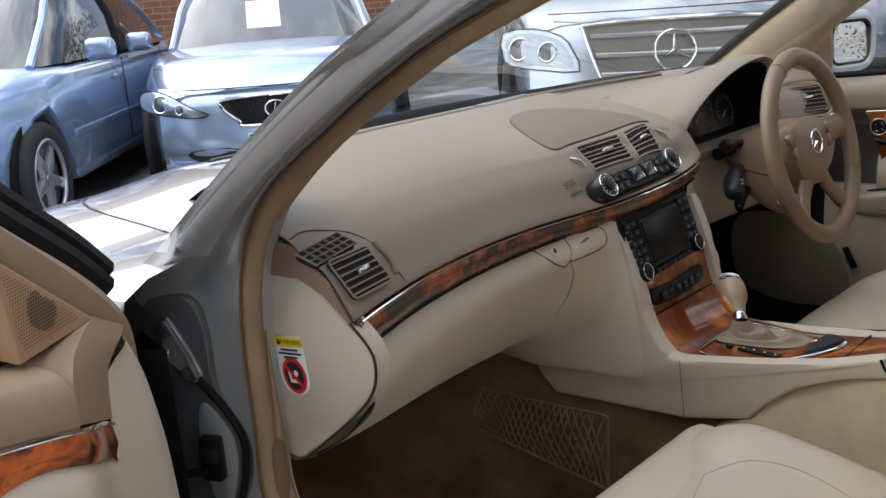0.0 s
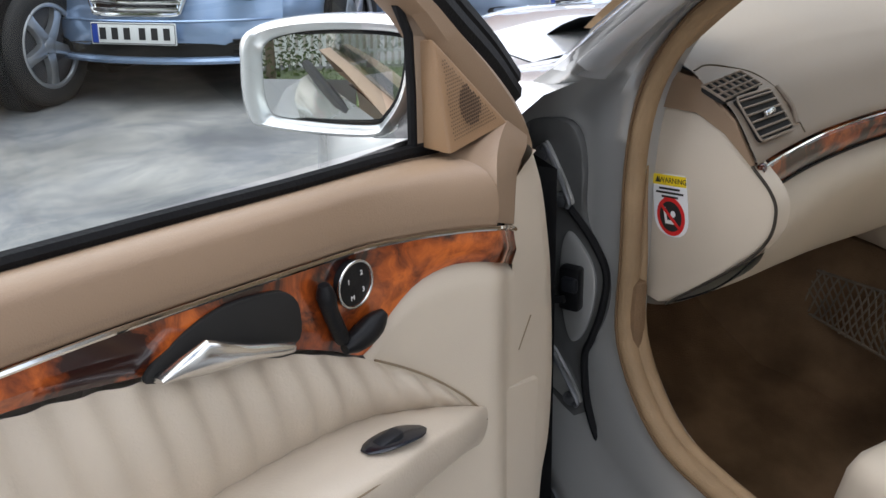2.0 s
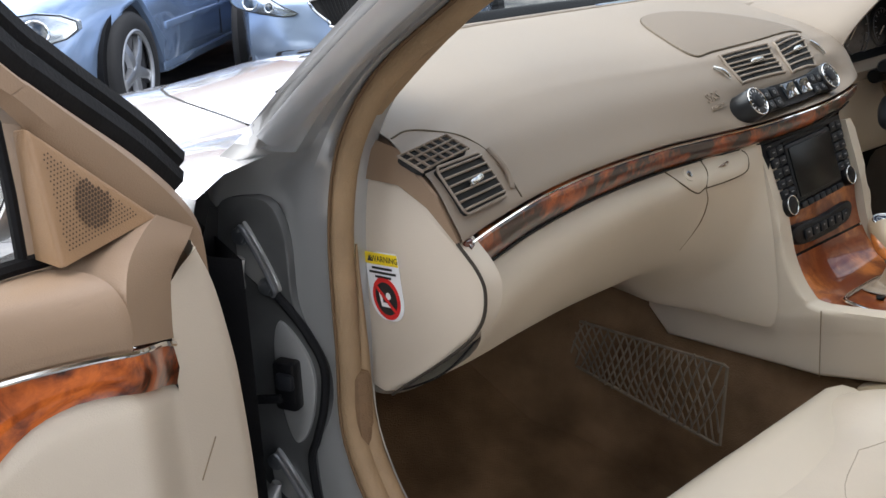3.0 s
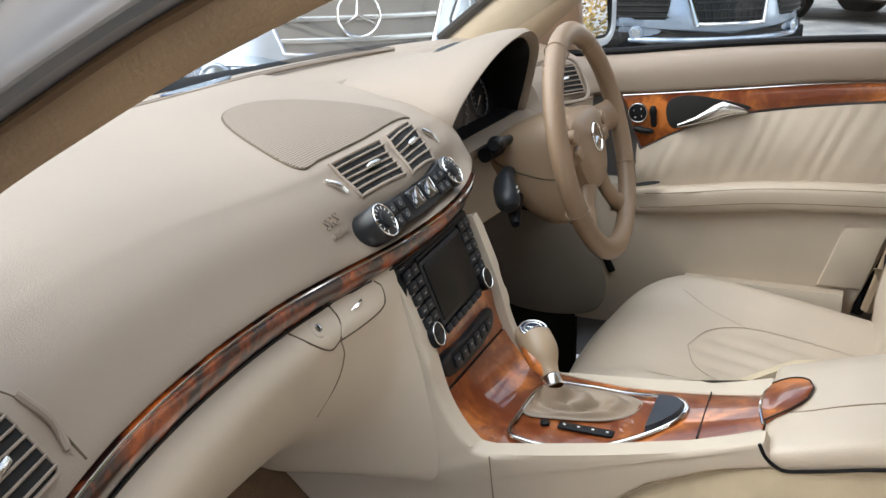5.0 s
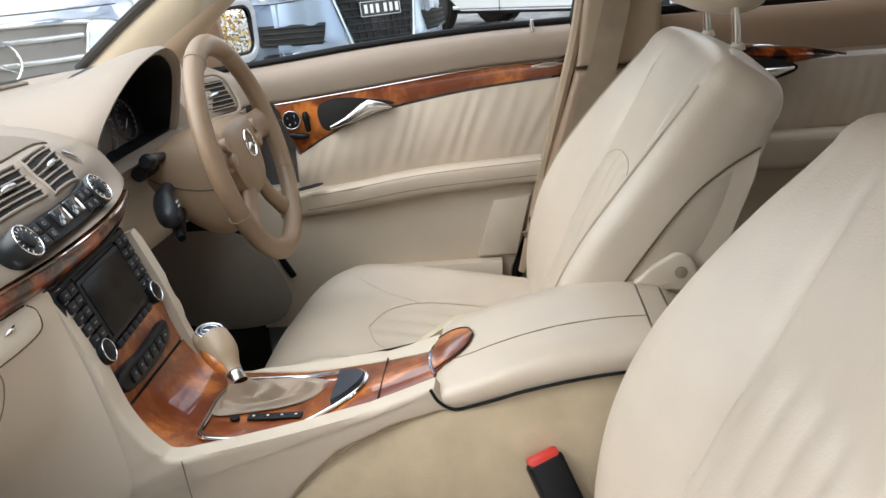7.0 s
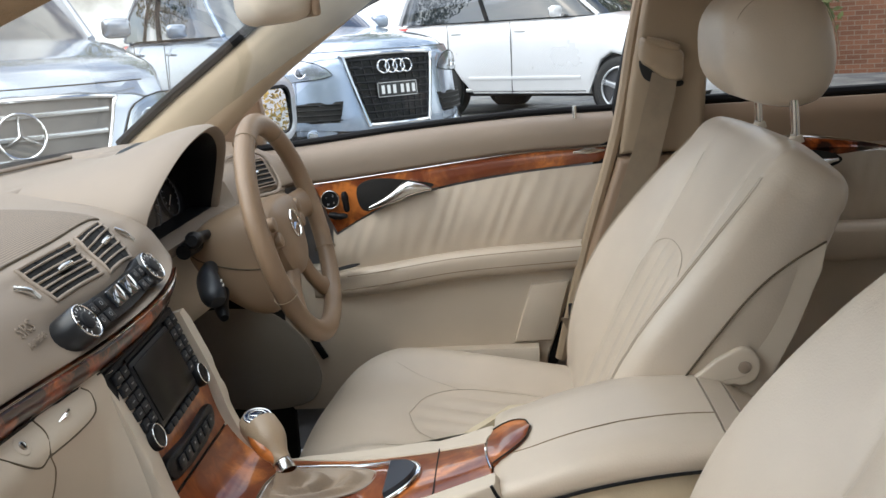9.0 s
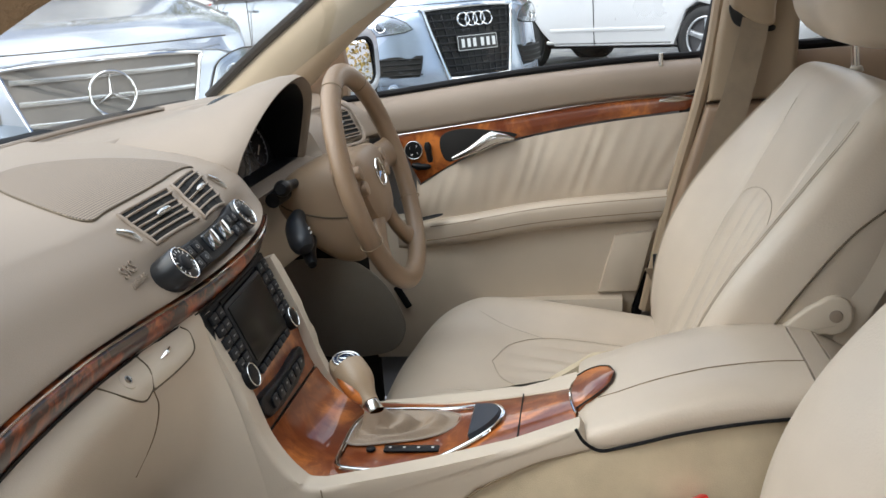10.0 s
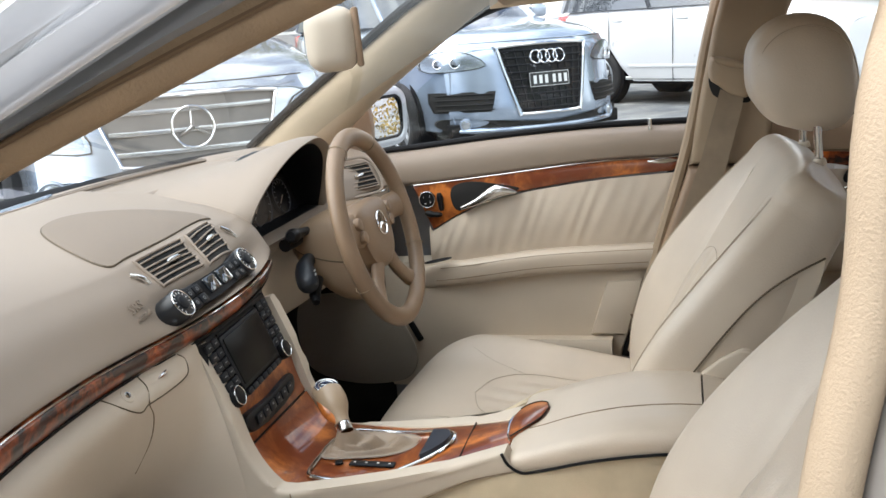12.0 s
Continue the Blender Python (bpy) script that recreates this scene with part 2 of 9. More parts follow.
def rounded(w, h, r, n=5):
    """A rectangle with round corners, as 2D points."""
    pts = []
    for cx, cy, a in ((w / 2 - r, h / 2 - r, 0), (-w / 2 + r, h / 2 - r, 90), (-w / 2 + r, -h / 2 + r, 180), (w / 2 - r, -h / 2 + r, 270)):
        for k in range(n + 1):
            q = radians(a + 90 * k / n)
            pts.append((cx + r * math.cos(q), cy + r * math.sin(q)))
    return pts


def smooth2(pts, n=6, closed=True):
    return [(p.x, p.y) for p in cat([(x, y, 0) for x, y in pts], n, closed)]


def letters(text, size, m, material, parent, name="lettering", depth=0.0004):
    """Raised print made with the built-in font, as a mesh."""
    cu = bpy.data.curves.new("tmp_text", "FONT")
    cu.body, cu.size, cu.extrude, cu.align_x, cu.align_y, cu.resolution_u = text, size, depth, "CENTER", "CENTER", 2
    tmp = new("tmp_text", cu)
    me = bpy.data.meshes.new_from_object(tmp.evaluated_get(bpy.context.evaluated_depsgraph_get()))
    bpy.data.objects.remove(tmp)
    bpy.data.curves.remove(cu)
    me.transform(m)
    me.materials.clear()
    me.materials.append(material)
    ob = new(name, me)
    ob.parent = parent
    return ob


def star(radius, m, material, parent, name="star_emblem", ring_t=0.08):
    """A three-pointed star in a ring."""
    bm = ring(radius, radius * ring_t, Matrix())
    for k in range(3):
        q = radians(90 + 120 * k)
        tip = V(math.cos(q), math.sin(q), 0) * radius
        side = V(-math.sin(q), math.cos(q), 0) * radius * 0.13
        top, low = V(0, 0, radius * 0.12), V(0, 0, -radius * 0.05)
        a, b, c, d = [bm.verts.new(p) for p in (side + low, tip, -side + low, top)]
        bm.faces.new((a, d, b))
        bm.faces.new((d, c, b))
        bm.faces.new((c, a, b))
    bmesh.ops.transform(bm, matrix=m, verts=bm.verts)
    return part(name, bm, material, parent, "", True, 25)


# ---- dashboard ----
# x, strip-top y z, brow y z, windscreen-base y z
DASHROW = table([
    (-0.725, 0.030, 0.957, 0.105, 1.022, 0.27, 1.032),
    (-0.66, 0.058, 0.9540, 0.135, 1.026, 0.36, 1.038),
    (-0.56, 0.092, 0.9510, 0.178, 1.030, 0.46, 1.043),
    (-0.45, 0.111, 0.9500, 0.198, 1.030, 0.52, 1.046),
    (-0.335, 0.118, 0.9480, 0.198, 1.028, 0.54, 1.047),
    (-0.25, 0.114, 0.9460, 0.188, 1.026, 0.55, 1.047),
    (-0.19, 0.105, 0.9465, 0.182, 1.026, 0.55, 1.047),
    (-0.13, 0.096, 0.9490, 0.177, 1.026, 0.55, 1.047),
    (-0.03, 0.095, 0.9510, 0.176, 1.026, 0.55, 1.047),
    (0.06, 0.108, 0.9510, 0.180, 1.024, 0.55, 1.047),
    (0.14, 0.130, 0.950, 0.200, 1.015, 0.55, 1.047),
    (0.30, 0.185, 0.942, 0.225, 1.010, 0.54, 1.047),
    (0.50, 0.180, 0.940, 0.225, 1.012, 0.51, 1.046),
    (0.66, 0.150, 0.950, 0.200, 1.018, 0.45, 1.046),
    (0.755, 0.110, 0.955, 0.165, 1.020, 0.40, 1.044),
])


def dash_profile(x, cut=False):
    ty, tz, by, bz, wy, wz = DASHROW(x)
    wc = math.exp(-((x + 0.025) / 0.165) ** 8)
    gen = [(by * 0.75 + ty * 0.25, bz * 0.75 + tz * 0.25 + 0.010), (by * 0.5 + ty * 0.5 - 0.004, bz * 0.5 + tz * 0.5 + 0.012), (by * 0.22 + ty * 0.78 - 0.003, bz * 0.22 + tz * 0.78 + 0.007)]
    mid = [(by - 0.018, bz - 0.014), (ty + 0.037, tz + 0.042), (ty + 0.026, tz + 0.012)]
    keys = [(x, wy, wz - 0.012), (x, wy - 0.012, wz), (x, (wy + by) / 2 + 0.09 * min(1, (wy - by) / 0.3), wz + 0.006), (x, (wy + by) / 2 - 0.03, (wz + bz) / 2 + 0.011), (x, by + 0.35 * ((wy - by) / 2 - 0.03), bz + 0.35 * ((wz - bz) / 2 + 0.011) + 0.0045), (x, by, bz)]
    keys += [(x, a[0] + (b[0] - a[0]) * wc, a[1] + (b[1] - a[1]) * wc) for a, b in zip(gen, mid)] + [(x, ty + 0.001, tz + 0.004), (x, ty + 0.014, tz + 0.001)]
    if cut and 0.215 < x < 0.565:
        keys = [(x, wy, wz - 0.012), (x, wy - 0.012, wz), (x, 0.42, 1.045), (x, 0.38, 1.044), (x, 0.36, 1.040), (x, 0.335, 1.00), (x, 0.33, 0.955), (x, 0.30, 0.947), (x, 0.26, 0.945), (x, ty + 0.03, tz + 0.001), (x, ty + 0.014, tz + 0.001)]
    return cat(keys, 5)


dashboard = thing("dashboard", "taupe vinyl car dashboard with cream lower half and burl walnut strip", "dashboard")
xs = [-0.725 + 1.48 * i / 74 for i in range(75)]
part("top_pad", loft([dash_profile(x, True) for x in xs]), DASH, dashboard, "taupe grained vinyl top pad")


def surf(x, y, lift=0.0):
    """A point of the pad's skin above (x, y), lifted along the normal."""
    pr = dash_profile(x)
    for a, b in zip(pr, pr[1:]):
        if (a.y - y) * (b.y - y) <= 0 and a.y != b.y and b.z > 0.9:
            t = (y - a.y) / (b.y - a.y)
            p = a.lerp(b, t)
            n = Vector((0, b.z - a.z, a.y - b.y)).normalized()
            if n.z < 0:
                n = -n
            return p + n * lift
    return Vector((x, y, 1.04 + lift))


# walnut strip with its bright upper line; it narrows towards the middle
STRIPH = table([(-0.725, 0.036), (-0.55, 0.0345), (-0.42, 0.0315), (-0.30, 0.0285), (-0.18, 0.0265), (0.15, 0.0255)])


def strip_rows(x0, x1, n, proud=0.004):
    rows = []
    for i in range(n + 1):
        x = x0 + (x1 - x0) * i / n
        ty, tz = DASHROW(x)[:2]
        h = STRIPH(x)[0]
        rows.append([V(x, ty + 0.016, tz), V(x, ty - 0.001, tz), V(x, ty - 0.0040, tz - 0.0025), V(x, ty - 0.0042, tz - 0.30 * h), V(x, ty - 0.001, tz - 0.62 * h), V(x, ty + 0.006, tz - 0.95 * h), V(x, ty + 0.009, tz - h), V(x, ty + 0.028, tz - h)])
    return rows


part("walnut_strip", loft(strip_rows(-0.716, 0.145, 70), caps=True), WOOD, dashboard, "glossy burl walnut strip", True, 28)
part("strip_line", sweep([V(x, DASHROW(x)[0] - 0.003, DASHROW(x)[1] + 0.0005) for x in [-0.712 + 0.855 * i / 60 for i in range(61)]], 0.0012, 6), CHROME, dashboard, "thin bright metal line")
part("strip_gap", sweep([V(x, DASHROW(x)[0] + 0.006, DASHROW(x)[1] - STRIPH(x)[0] - 0.0006) for x in [-0.712 + 0.855 * i / 60 for i in range(61)]], 0.0016, 6), OPENING_SHADE, dashboard, "dark gap under the strip")
part("strip_end", box((0.012, 0.018, 0.038), (-0.714, 0.042, 0.940), 0.003), plain("dark_walnut", (0.09, 0.02, 0.01), 0.2, coat=1), dashboard)

# lower cream half: glove box, its lid seam, and the flow into the console
LOWROW = table([
    (-0.715, 0.042, 0.922, 0.022, 0.872, 0.080, 0.815, 0.150, 0.770),
    (-0.64, 0.078, 0.918, 0.056, 0.874, 0.102, 0.803, 0.165, 0.766),
    (-0.55, 0.104, 0.916, 0.085, 0.876, 0.126, 0.795, 0.180, 0.762),
    (-0.45, 0.119, 0.9175, 0.101, 0.879, 0.146, 0.790, 0.190, 0.758),
    (-0.35, 0.126, 0.9185, 0.109, 0.882, 0.155, 0.788, 0.193, 0.756),
    (-0.275, 0.123, 0.9185, 0.107, 0.883, 0.150, 0.788, 0.198, 0.753),
    (-0.235, 0.117, 0.9190, 0.102, 0.884, 0.138, 0.788, 0.212, 0.722),
    (-0.20, 0.112, 0.9195, 0.098, 0.884, 0.120, 0.788, 0.205, 0.695),
    (-0.170, 0.106, 0.9215, 0.096, 0.884, 0.100, 0.790, 0.140, 0.690),
    (-0.1512, 0.104, 0.9225, 0.094, 0.884, 0.070, 0.790, 0.060, 0.690),
])
rows = []
for i in range(71):
    x = -0.715 + 0.5638 * (1 - (1 - i / 70) ** 1.6)
    a, b, c, d, e, f, g, h = LOWROW(x)
    rows.append(cat([(x, a + 0.02, b + 0.004), (x, a, b), (x, c, d), (x, e, f), (x, g, h), (x, g + 0.06, h - 0.008), (x, g + 0.24, h + 0.005)], 6))
part("glove_box", loft(rows), CREAM, dashboard, "cream vinyl glove box front")


def low_at(x, t):
    """A point on the lower front, t from 0 under the strip to 1 at the lower lip."""
    a, b, c, d, e, f, g, h = LOWROW(x)
    ks = cat([(x, a, b), (x, c, d), (x, e, f), (x, g, h)], 8)
    q = t * (len(ks) - 1)
    i = min(int(q), len(ks) - 2)
    return ks[i].lerp(ks[i + 1], q - i)


part("lid_seam", sweep(cat([low_at(-0.705, 1.0) + V(0, 0, -0.002), low_at(-0.71, 0.62) + V(-0.003, 0, 0), low_at(-0.70, 0.3)], 6), 0.0012, 6), OPENING_SHADE, dashboard, "dark panel gap")
part("lid_gap", sweep(cat([low_at(-0.262, 0.31) + V(0, -0.0006, 0), low_at(-0.252, 0.40) + V(0, -0.0005, 0), low_at(-0.250, 0.50) + V(0, -0.0003, 0), low_at(-0.258, 0.62)], 6), 0.0007, 6), plain("seam_shadow", (0.24, 0.18, 0.115), 0.8), dashboard)

# lock plate and cup drawer under the strip
def low_patch(pts, lift, n=5):
    """A thin plate that follows the lower front; pts in (x, t)."""
    pl = smooth2(pts, n)
    cx_, ct_ = sum(p[0] for p in pl) / len(pl), sum(p[1] for p in pl) / len(pl)
    rows = []
    for f, lf in ((1.0, -0.001), (0.985, lift * 0.8), (0.95, lift), (0.6, lift), (0.3, lift), (0.02, lift)):
        rows.append([low_at(cx_ + (x - cx_) * f, ct_ + (t - ct_) * f) + V(0, -lf * 0.85, lf * 0.5) for x, t in pl])
    return loft(rows, closed=True)


LOCKP = [(-0.322, 0.012), (-0.29, 0.008), (-0.2575, 0.010), (-0.258, 0.16), (-0.266, 0.305), (-0.276, 0.325), (-0.290, 0.29), (-0.306, 0.19)]
DRAWP = [(-0.2545, 0.010), (-0.22, 0.008), (-0.186, 0.012), (-0.180, 0.09), (-0.183, 0.22), (-0.193, 0.275), (-0.225, 0.30), (-0.260, 0.305), (-0.255, 0.16)]
SEAMD = plain("seam_dark", (0.10, 0.075, 0.045), 0.8)
part("lock_plate", low_patch(LOCKP, 0.0014), CREAM, dashboard)
part("cup_drawer", low_patch(DRAWP, 0.0014), CREAM, dashboard, "cream cup holder drawer front")
part("drawer_gap", sweep(cat([low_at(x, t) + V(0, -0.001, 0.0004) for x, t in LOCKP[:1] + LOCKP[:3:-1] + DRAWP[7:3:-1] + DRAWP[3:1:-1]], 5), 0.0010, 6), SEAMD, dashboard)
part("drawer_gap", sweep(cat([low_at(x, t) + V(0, -0.0012, 0.0004) for x, t in ((-0.256, 0.01), (-0.2565, 0.16), (-0.263, 0.31))], 5), 0.0008, 6), SEAMD, dashboard)
m_lock = basis(low_at(-0.287, 0.115) + V(0, -0.003, 0.001), (1, -0.05, 0), low_at(-0.287, 0.02) - low_at(-0.287, 0.2))
part("lock", disc(0.0090, 0.006, m_lock, 0.002), CREAM, dashboard, "cream lock bezel")
part("lock_core", disc(0.0045, 0.004, m_lock @ Matrix.Translation((0, 0, 0.0006)), 0.001), SATIN, dashboard, "satin metal lock cylinder")
part("key_slot", box((0.0013, 0.006, 0.001), (0, 0, 0.0008), 0, m=m_lock), OPENING_SHADE, dashboard)
part("drawer_pull", sweep(cat([low_at(-0.236, 0.135) + V(0, -0.0015, 0), low_at(-0.224, 0.11) + V(0, -0.004, 0.001), low_at(-0.212, 0.085) + V(0, -0.0015, 0)], 5), [0.0004 + 0.0019 * math.sin(math.pi * k / 10) for k in range(11)], 8), CHROME, dashboard, "chrome pull")

# end panel towards the door, with its label
m_end = basis((-0.724, 0, 0), (0, -1, 0), (0, 0, 1))
END = [(-0.185, 0.986), (-0.155, 0.991), (-0.110, 0.992), (-0.075, 0.981), (-0.041, 0.959), (-0.016, 0.941), (-0.0065, 0.922), (-0.013, 0.894), (-0.044, 0.858), (-0.135, 0.782), (-0.150, 0.775), (-0.185, 0.777)]
END = [END[0]] + [(p.x, p.y) for p in cat([(a, b, 0) for a, b in END[1:10]], 5)] + END[10:]
part("end_panel", slab(END, m_end, 0.02, 0.004), CREAM, dashboard, "cream end cap beside the door")
part("end_brow", loft([[V(-0.727, y, z) for y, z in ((0.19, 0.988), (0.11, 0.9935), (0.072, 0.981), (0.036, 0.9575))], [V(-0.727, y, z) for y, z in ((0.19, 1.022), (0.10, 1.016), (0.058, 0.992), (0.034, 0.960))], [V(-0.7245, y, z) for y, z in ((0.19, 1.032), (0.11, 1.025), (0.060, 0.994), (0.034, 0.960))], [V(-0.708, y, z) for y, z in ((0.19, 1.031), (0.125, 1.024), (0.078, 0.996), (0.05, 0.960))]]), TAN, dashboard, "tan vinyl cap over the end panel")
part("end_seam", sweep(cat([(-0.7262, 0.036, 0.9585), (-0.7262, 0.012, 0.9400), (-0.7262, 0.0035, 0.922), (-0.7262, 0.010, 0.893), (-0.7262, 0.042, 0.857), (-0.7262, 0.134, 0.780)], 6), 0.0016, 6), plain("joint_black", (0.03, 0.022, 0.014), 0.8), dashboard, "dark joint round the end cap")
sticker = thing("airbag_sticker", "white warning label with yellow header and red prohibition disc", "sticker")
m_st = basis((-0.7252, 0.138, 0.890), (0, -1, 0.16), (0, 0.10, 1))
part("sheet", slab([(x, y - 0.0) for x, y in rounded(0.050, 0.066, 0.004)][:6] + [(-0.025, 0.033)][:0] + [(x, y) for x, y in rounded(0.050, 0.066, 0.020)][6:], m_st, 0.0004), plain("white_label", (0.80, 0.80, 0.80), 0.45), sticker)
part("header", slab([(-0.0245, 0.032), (-0.0245, 0.021), (0.0245, 0.021), (0.0245, 0.032)], m_st @ Matrix.Translation((0, 0, 0.0004)), 0.0003), YELLOW, sticker, "yellow header band")
letters("WARNING", 0.0082, m_st @ Matrix.Translation((0.0055, 0.0262, 0.0006)), plain("black_print", (0.02, 0.02, 0.02), 0.5), sticker, "warning_text", 0.0001)
part("triangle", slab([(-0.0205, 0.0235), (-0.0125, 0.0235), (-0.0165, 0.0300)], m_st @ Matrix.Translation((0, 0, 0.0006)), 0.0002), bpy.data.materials["black_print"], sticker)
for k, w in enumerate((0.030, 0.040, 0.024)):
    part("text_line", box((w, 0.0022, 0.0003), (0.0, 0.0175 - 0.0042 * k, 0.0005), m=m_st), bpy.data.materials["black_print"], sticker)
m_d = m_st @ Matrix.Translation((0, -0.0115, 0.0004))
part("red_ring", disc(0.0205, 0.0003, m_d), REDP, sticker, "red ring")
part("black_disc", disc(0.0160, 0.0003, m_d @ Matrix.Translation((0, 0, 0.0003))), bpy.data.materials["black_print"], sticker)
part("seat_pictogram", slab([(-0.010, 0.008), (-0.007, 0.009), (-0.005, -0.004), (0.005, -0.004), (0.005, -0.008), (-0.008, -0.008)], m_d @ Matrix.Translation((0, 0, 0.0006)), 0.0003), MARK, sticker)
part("child_pictogram", disc(0.0035, 0.0003, m_d @ Matrix.Translation((0.004, 0.003, 0.0006)), 0, 12), MARK, sticker)
part("slash", box((0.036, 0.0035, 0.0004), (0, 0, 0.0008), m=m_d @ pose(0, 0, 0, 0, 0, -42)), REDP, sticker)
letters("AIRBAG", 0.0055, m_st @ Matrix.Translation((0, 0.0065, 0.0006)), REDP, sticker, "airbag_text", 0.0001)


def vent(parent, m, w, h, n, tab=True, frame_mat=DASH):
    """An air vent in m's xy plane: dark well, frame, tilted slats and a bright slider."""
    # The well's shade is a black plate laid on the surface.
    v = part("vent_well", slab(rounded(w, h, 0.006), m @ Matrix.Translation((0, 0, 0.0010)), 0.012), OPENING_SHADE, parent)
    part("vent_frame", ring_rect(w + 0.001, h + 0.001, 0.0014, m @ Matrix.Translation((0, 0, 0.0016)), 0.006), frame_mat, parent)
    for k in range(n):
        y = -h / 2 + h * (k + 0.5) / n
        part("slat", box((w - 0.002, 0.0019, 0.0030), (0, y, 0.0026), 0.0006, 1, m), frame_mat, parent)
    if tab:
        part("slider", box((0.024, 0.0055, 0.006), (0.0, 0, 0.0055), 0.002, 2, m @ Matrix.Rotation(radians(6), 4, "Z")), SATIN, parent, "satin metal slider")


def ring_rect(w, h, t, m, r=0.009):
    bm = sweep([(x, y, 0) for x, y in rounded(w, h, r)], t, 8, True, 0.8)
    bmesh.ops.transform(bm, matrix=m, verts=bm.verts)
    return bm


# centre vents on the sloping face
vent_c = thing("centre_vents", "pair of slatted taupe centre air vents", "air vent")
for TLc, TRc, BRc, BLc in (((-0.150, 0.172), (-0.037, 0.173), (-0.056, 0.133), (-0.150, 0.137)), ((-0.019, 0.174), (0.064, 0.185), (0.036, 0.139), (-0.041, 0.131))):
    def vq(a, b, lift):
        """A point of the opening: a from left to right, b from its foot to its top."""
        x = (BLc[0] + (BRc[0] - BLc[0]) * a) * (1 - b) + (TLc[0] + (TRc[0] - TLc[0]) * a) * b
        y = (BLc[1] + (BRc[1] - BLc[1]) * a) * (1 - b) + (TLc[1] + (TRc[1] - TLc[1]) * a) * b
        return surf(x, y, lift)

    # A black skin on the pad paints the shade inside the opening.
    part("vent_well", loft([[vq(a / 6, b / 6, 0.0010) for a in range(7)] for b in range(7)]), OPENING_SHADE, vent_c, "vent opening with its shade painted black")
    edge = [(a / 8, 0) for a in range(8)] + [(1, b / 6) for b in range(6)] + [(1 - a / 8, 1) for a in range(8)] + [(0, 1 - b / 6) for b in range(6)]
    part("vent_frame", sweep([vq(a, b, 0.0010) for a, b in edge], 0.0022, 8, True), DASH, vent_c)
    for k in range(1, 6):
        part("slat", sweep([vq(a / 8, k / 6, 0.0024) for a in range(9)], 0.0013, 6), DASH, vent_c, "", True, 60)
    for a in (0.30, 0.72):
        part("vane", sweep([vq(a, b / 6, 0.0012) for b in range(7)], 0.0008, 5), BLACK, vent_c, "dark upright vane")
    part("slider", sweep([vq(0.40, 0.5, 0.005), vq(0.47, 0.5, 0.007), vq(0.62, 0.5, 0.007), vq(0.68, 0.5, 0.005)], [0.002, 0.0034, 0.0034, 0.002], 10), SATIN, vent_c, "satin metal slider")
for x, y in ((-0.170, 0.154), (0.084, 0.164)):
    arc = cat([surf(x - 0.007, y + 0.008, 0.0), surf(x, y, 0.0030), surf(x + 0.006, y - 0.008, 0.0)], 6)
    tw_ = part("thumb_wheel", sweep(arc, 0.0034, 8), SATIN, vent_c, "ribbed satin thumb wheel")
    for p_ in arc[2:-2:2]:
        part("rib", box((0.0016, 0.0010, 0.0072), tuple(p_), 0), SEAMD, tw_)

# left vent beside the door: grid above, slats below
vent_l = thing("side_vent", "slatted taupe side air vent with defroster grid", "air vent")
m_l = basis(surf(-0.673, 0.0760, 0.0022), surf(-0.637, 0.090) - surf(-0.710, 0.063), surf(-0.682, 0.092) - surf(-0.664, 0.062))
vent(vent_l, m_l, 0.082, 0.046, 6)
m_g = basis(surf(-0.694, 0.0995, 0.0008), surf(-0.655, 0.118) - surf(-0.722, 0.094), surf(-0.698, 0.118) - surf(-0.690, 0.096))
# Shade behind the grid bars, painted as a black plate.
part("grid_well", slab(rounded(0.084, 0.028, 0.008), m_g, 0.004), OPENING_SHADE, vent_l)
for k in range(4):
    part("grid_bar", box((0.084, 0.0017, 0.0030), (0, -0.0125 + 0.0083 * k, 0.0014), 0.001, 1, m_g), DASH, vent_l)
for k in range(7):
    part("grid_bar", box((0.0017, 0.028, 0.0030), (-0.041 + 0.0137 * k, 0, 0.0012), 0.001, 1, m_g), DASH, vent_l)
part("vent_rim", sweep(cat([surf(x, y, 0.0002) for x, y in ((-0.722, 0.122), (-0.695, 0.134), (-0.665, 0.133), (-0.635, 0.122), (-0.612, 0.104), (-0.603, 0.082))], 6), 0.0010, 6), SEAMD, vent_l, "dark groove round the vent")
part("thumb_wheel", sweep(cat([surf(-0.618, 0.112, 0.001), surf(-0.610, 0.098, 0.003), surf(-0.612, 0.086, 0.001)], 4), 0.0030, 8), DASH, vent_l)

# right vent behind the wheel
vent_r = thing("side_vent", "slatted taupe side air vent by the driver's door", "air vent")
vent(vent_r, basis(V(0.668, 0.165, 0.988), (1, -0.55, 0), (0.1, 0.55, 0.8)), 0.085, 0.055, 6)
part("vent_rim", ring_rect(0.115, 0.085, 0.0035, basis(V(0.668, 0.165, 0.988), (1, -0.55, 0), (0.1, 0.55, 0.8)), 0.03), DASH, vent_r)

# speaker grille on top of the dash
grille = thing("speaker_grille", "flat perforated taupe speaker grille set into the dash top", "speaker")
GR = [(-0.187, 0.184), (-0.15, 0.1825), (-0.06, 0.184), (0.02, 0.191), (0.085, 0.199), (0.109, 0.204), (0.113, 0.233), (0.081, 0.297), (0.03, 0.355), (-0.023, 0.369), (-0.079, 0.350), (-0.129, 0.300), (-0.178, 0.226)]
gpts = smooth2(GR, 6)
cx, cy = sum(p[0] for p in gpts) / len(gpts), sum(p[1] for p in gpts) / len(gpts)
rows = []
for f, lift in ((1.0, -0.001), (0.99, 0.0022), (0.7, 0.003), (0.4, 0.003), (0.004, 0.003)):
    rows.append([surf(cx + (x - cx) * f, cy + (y - cy) * f, lift) for x, y in gpts])
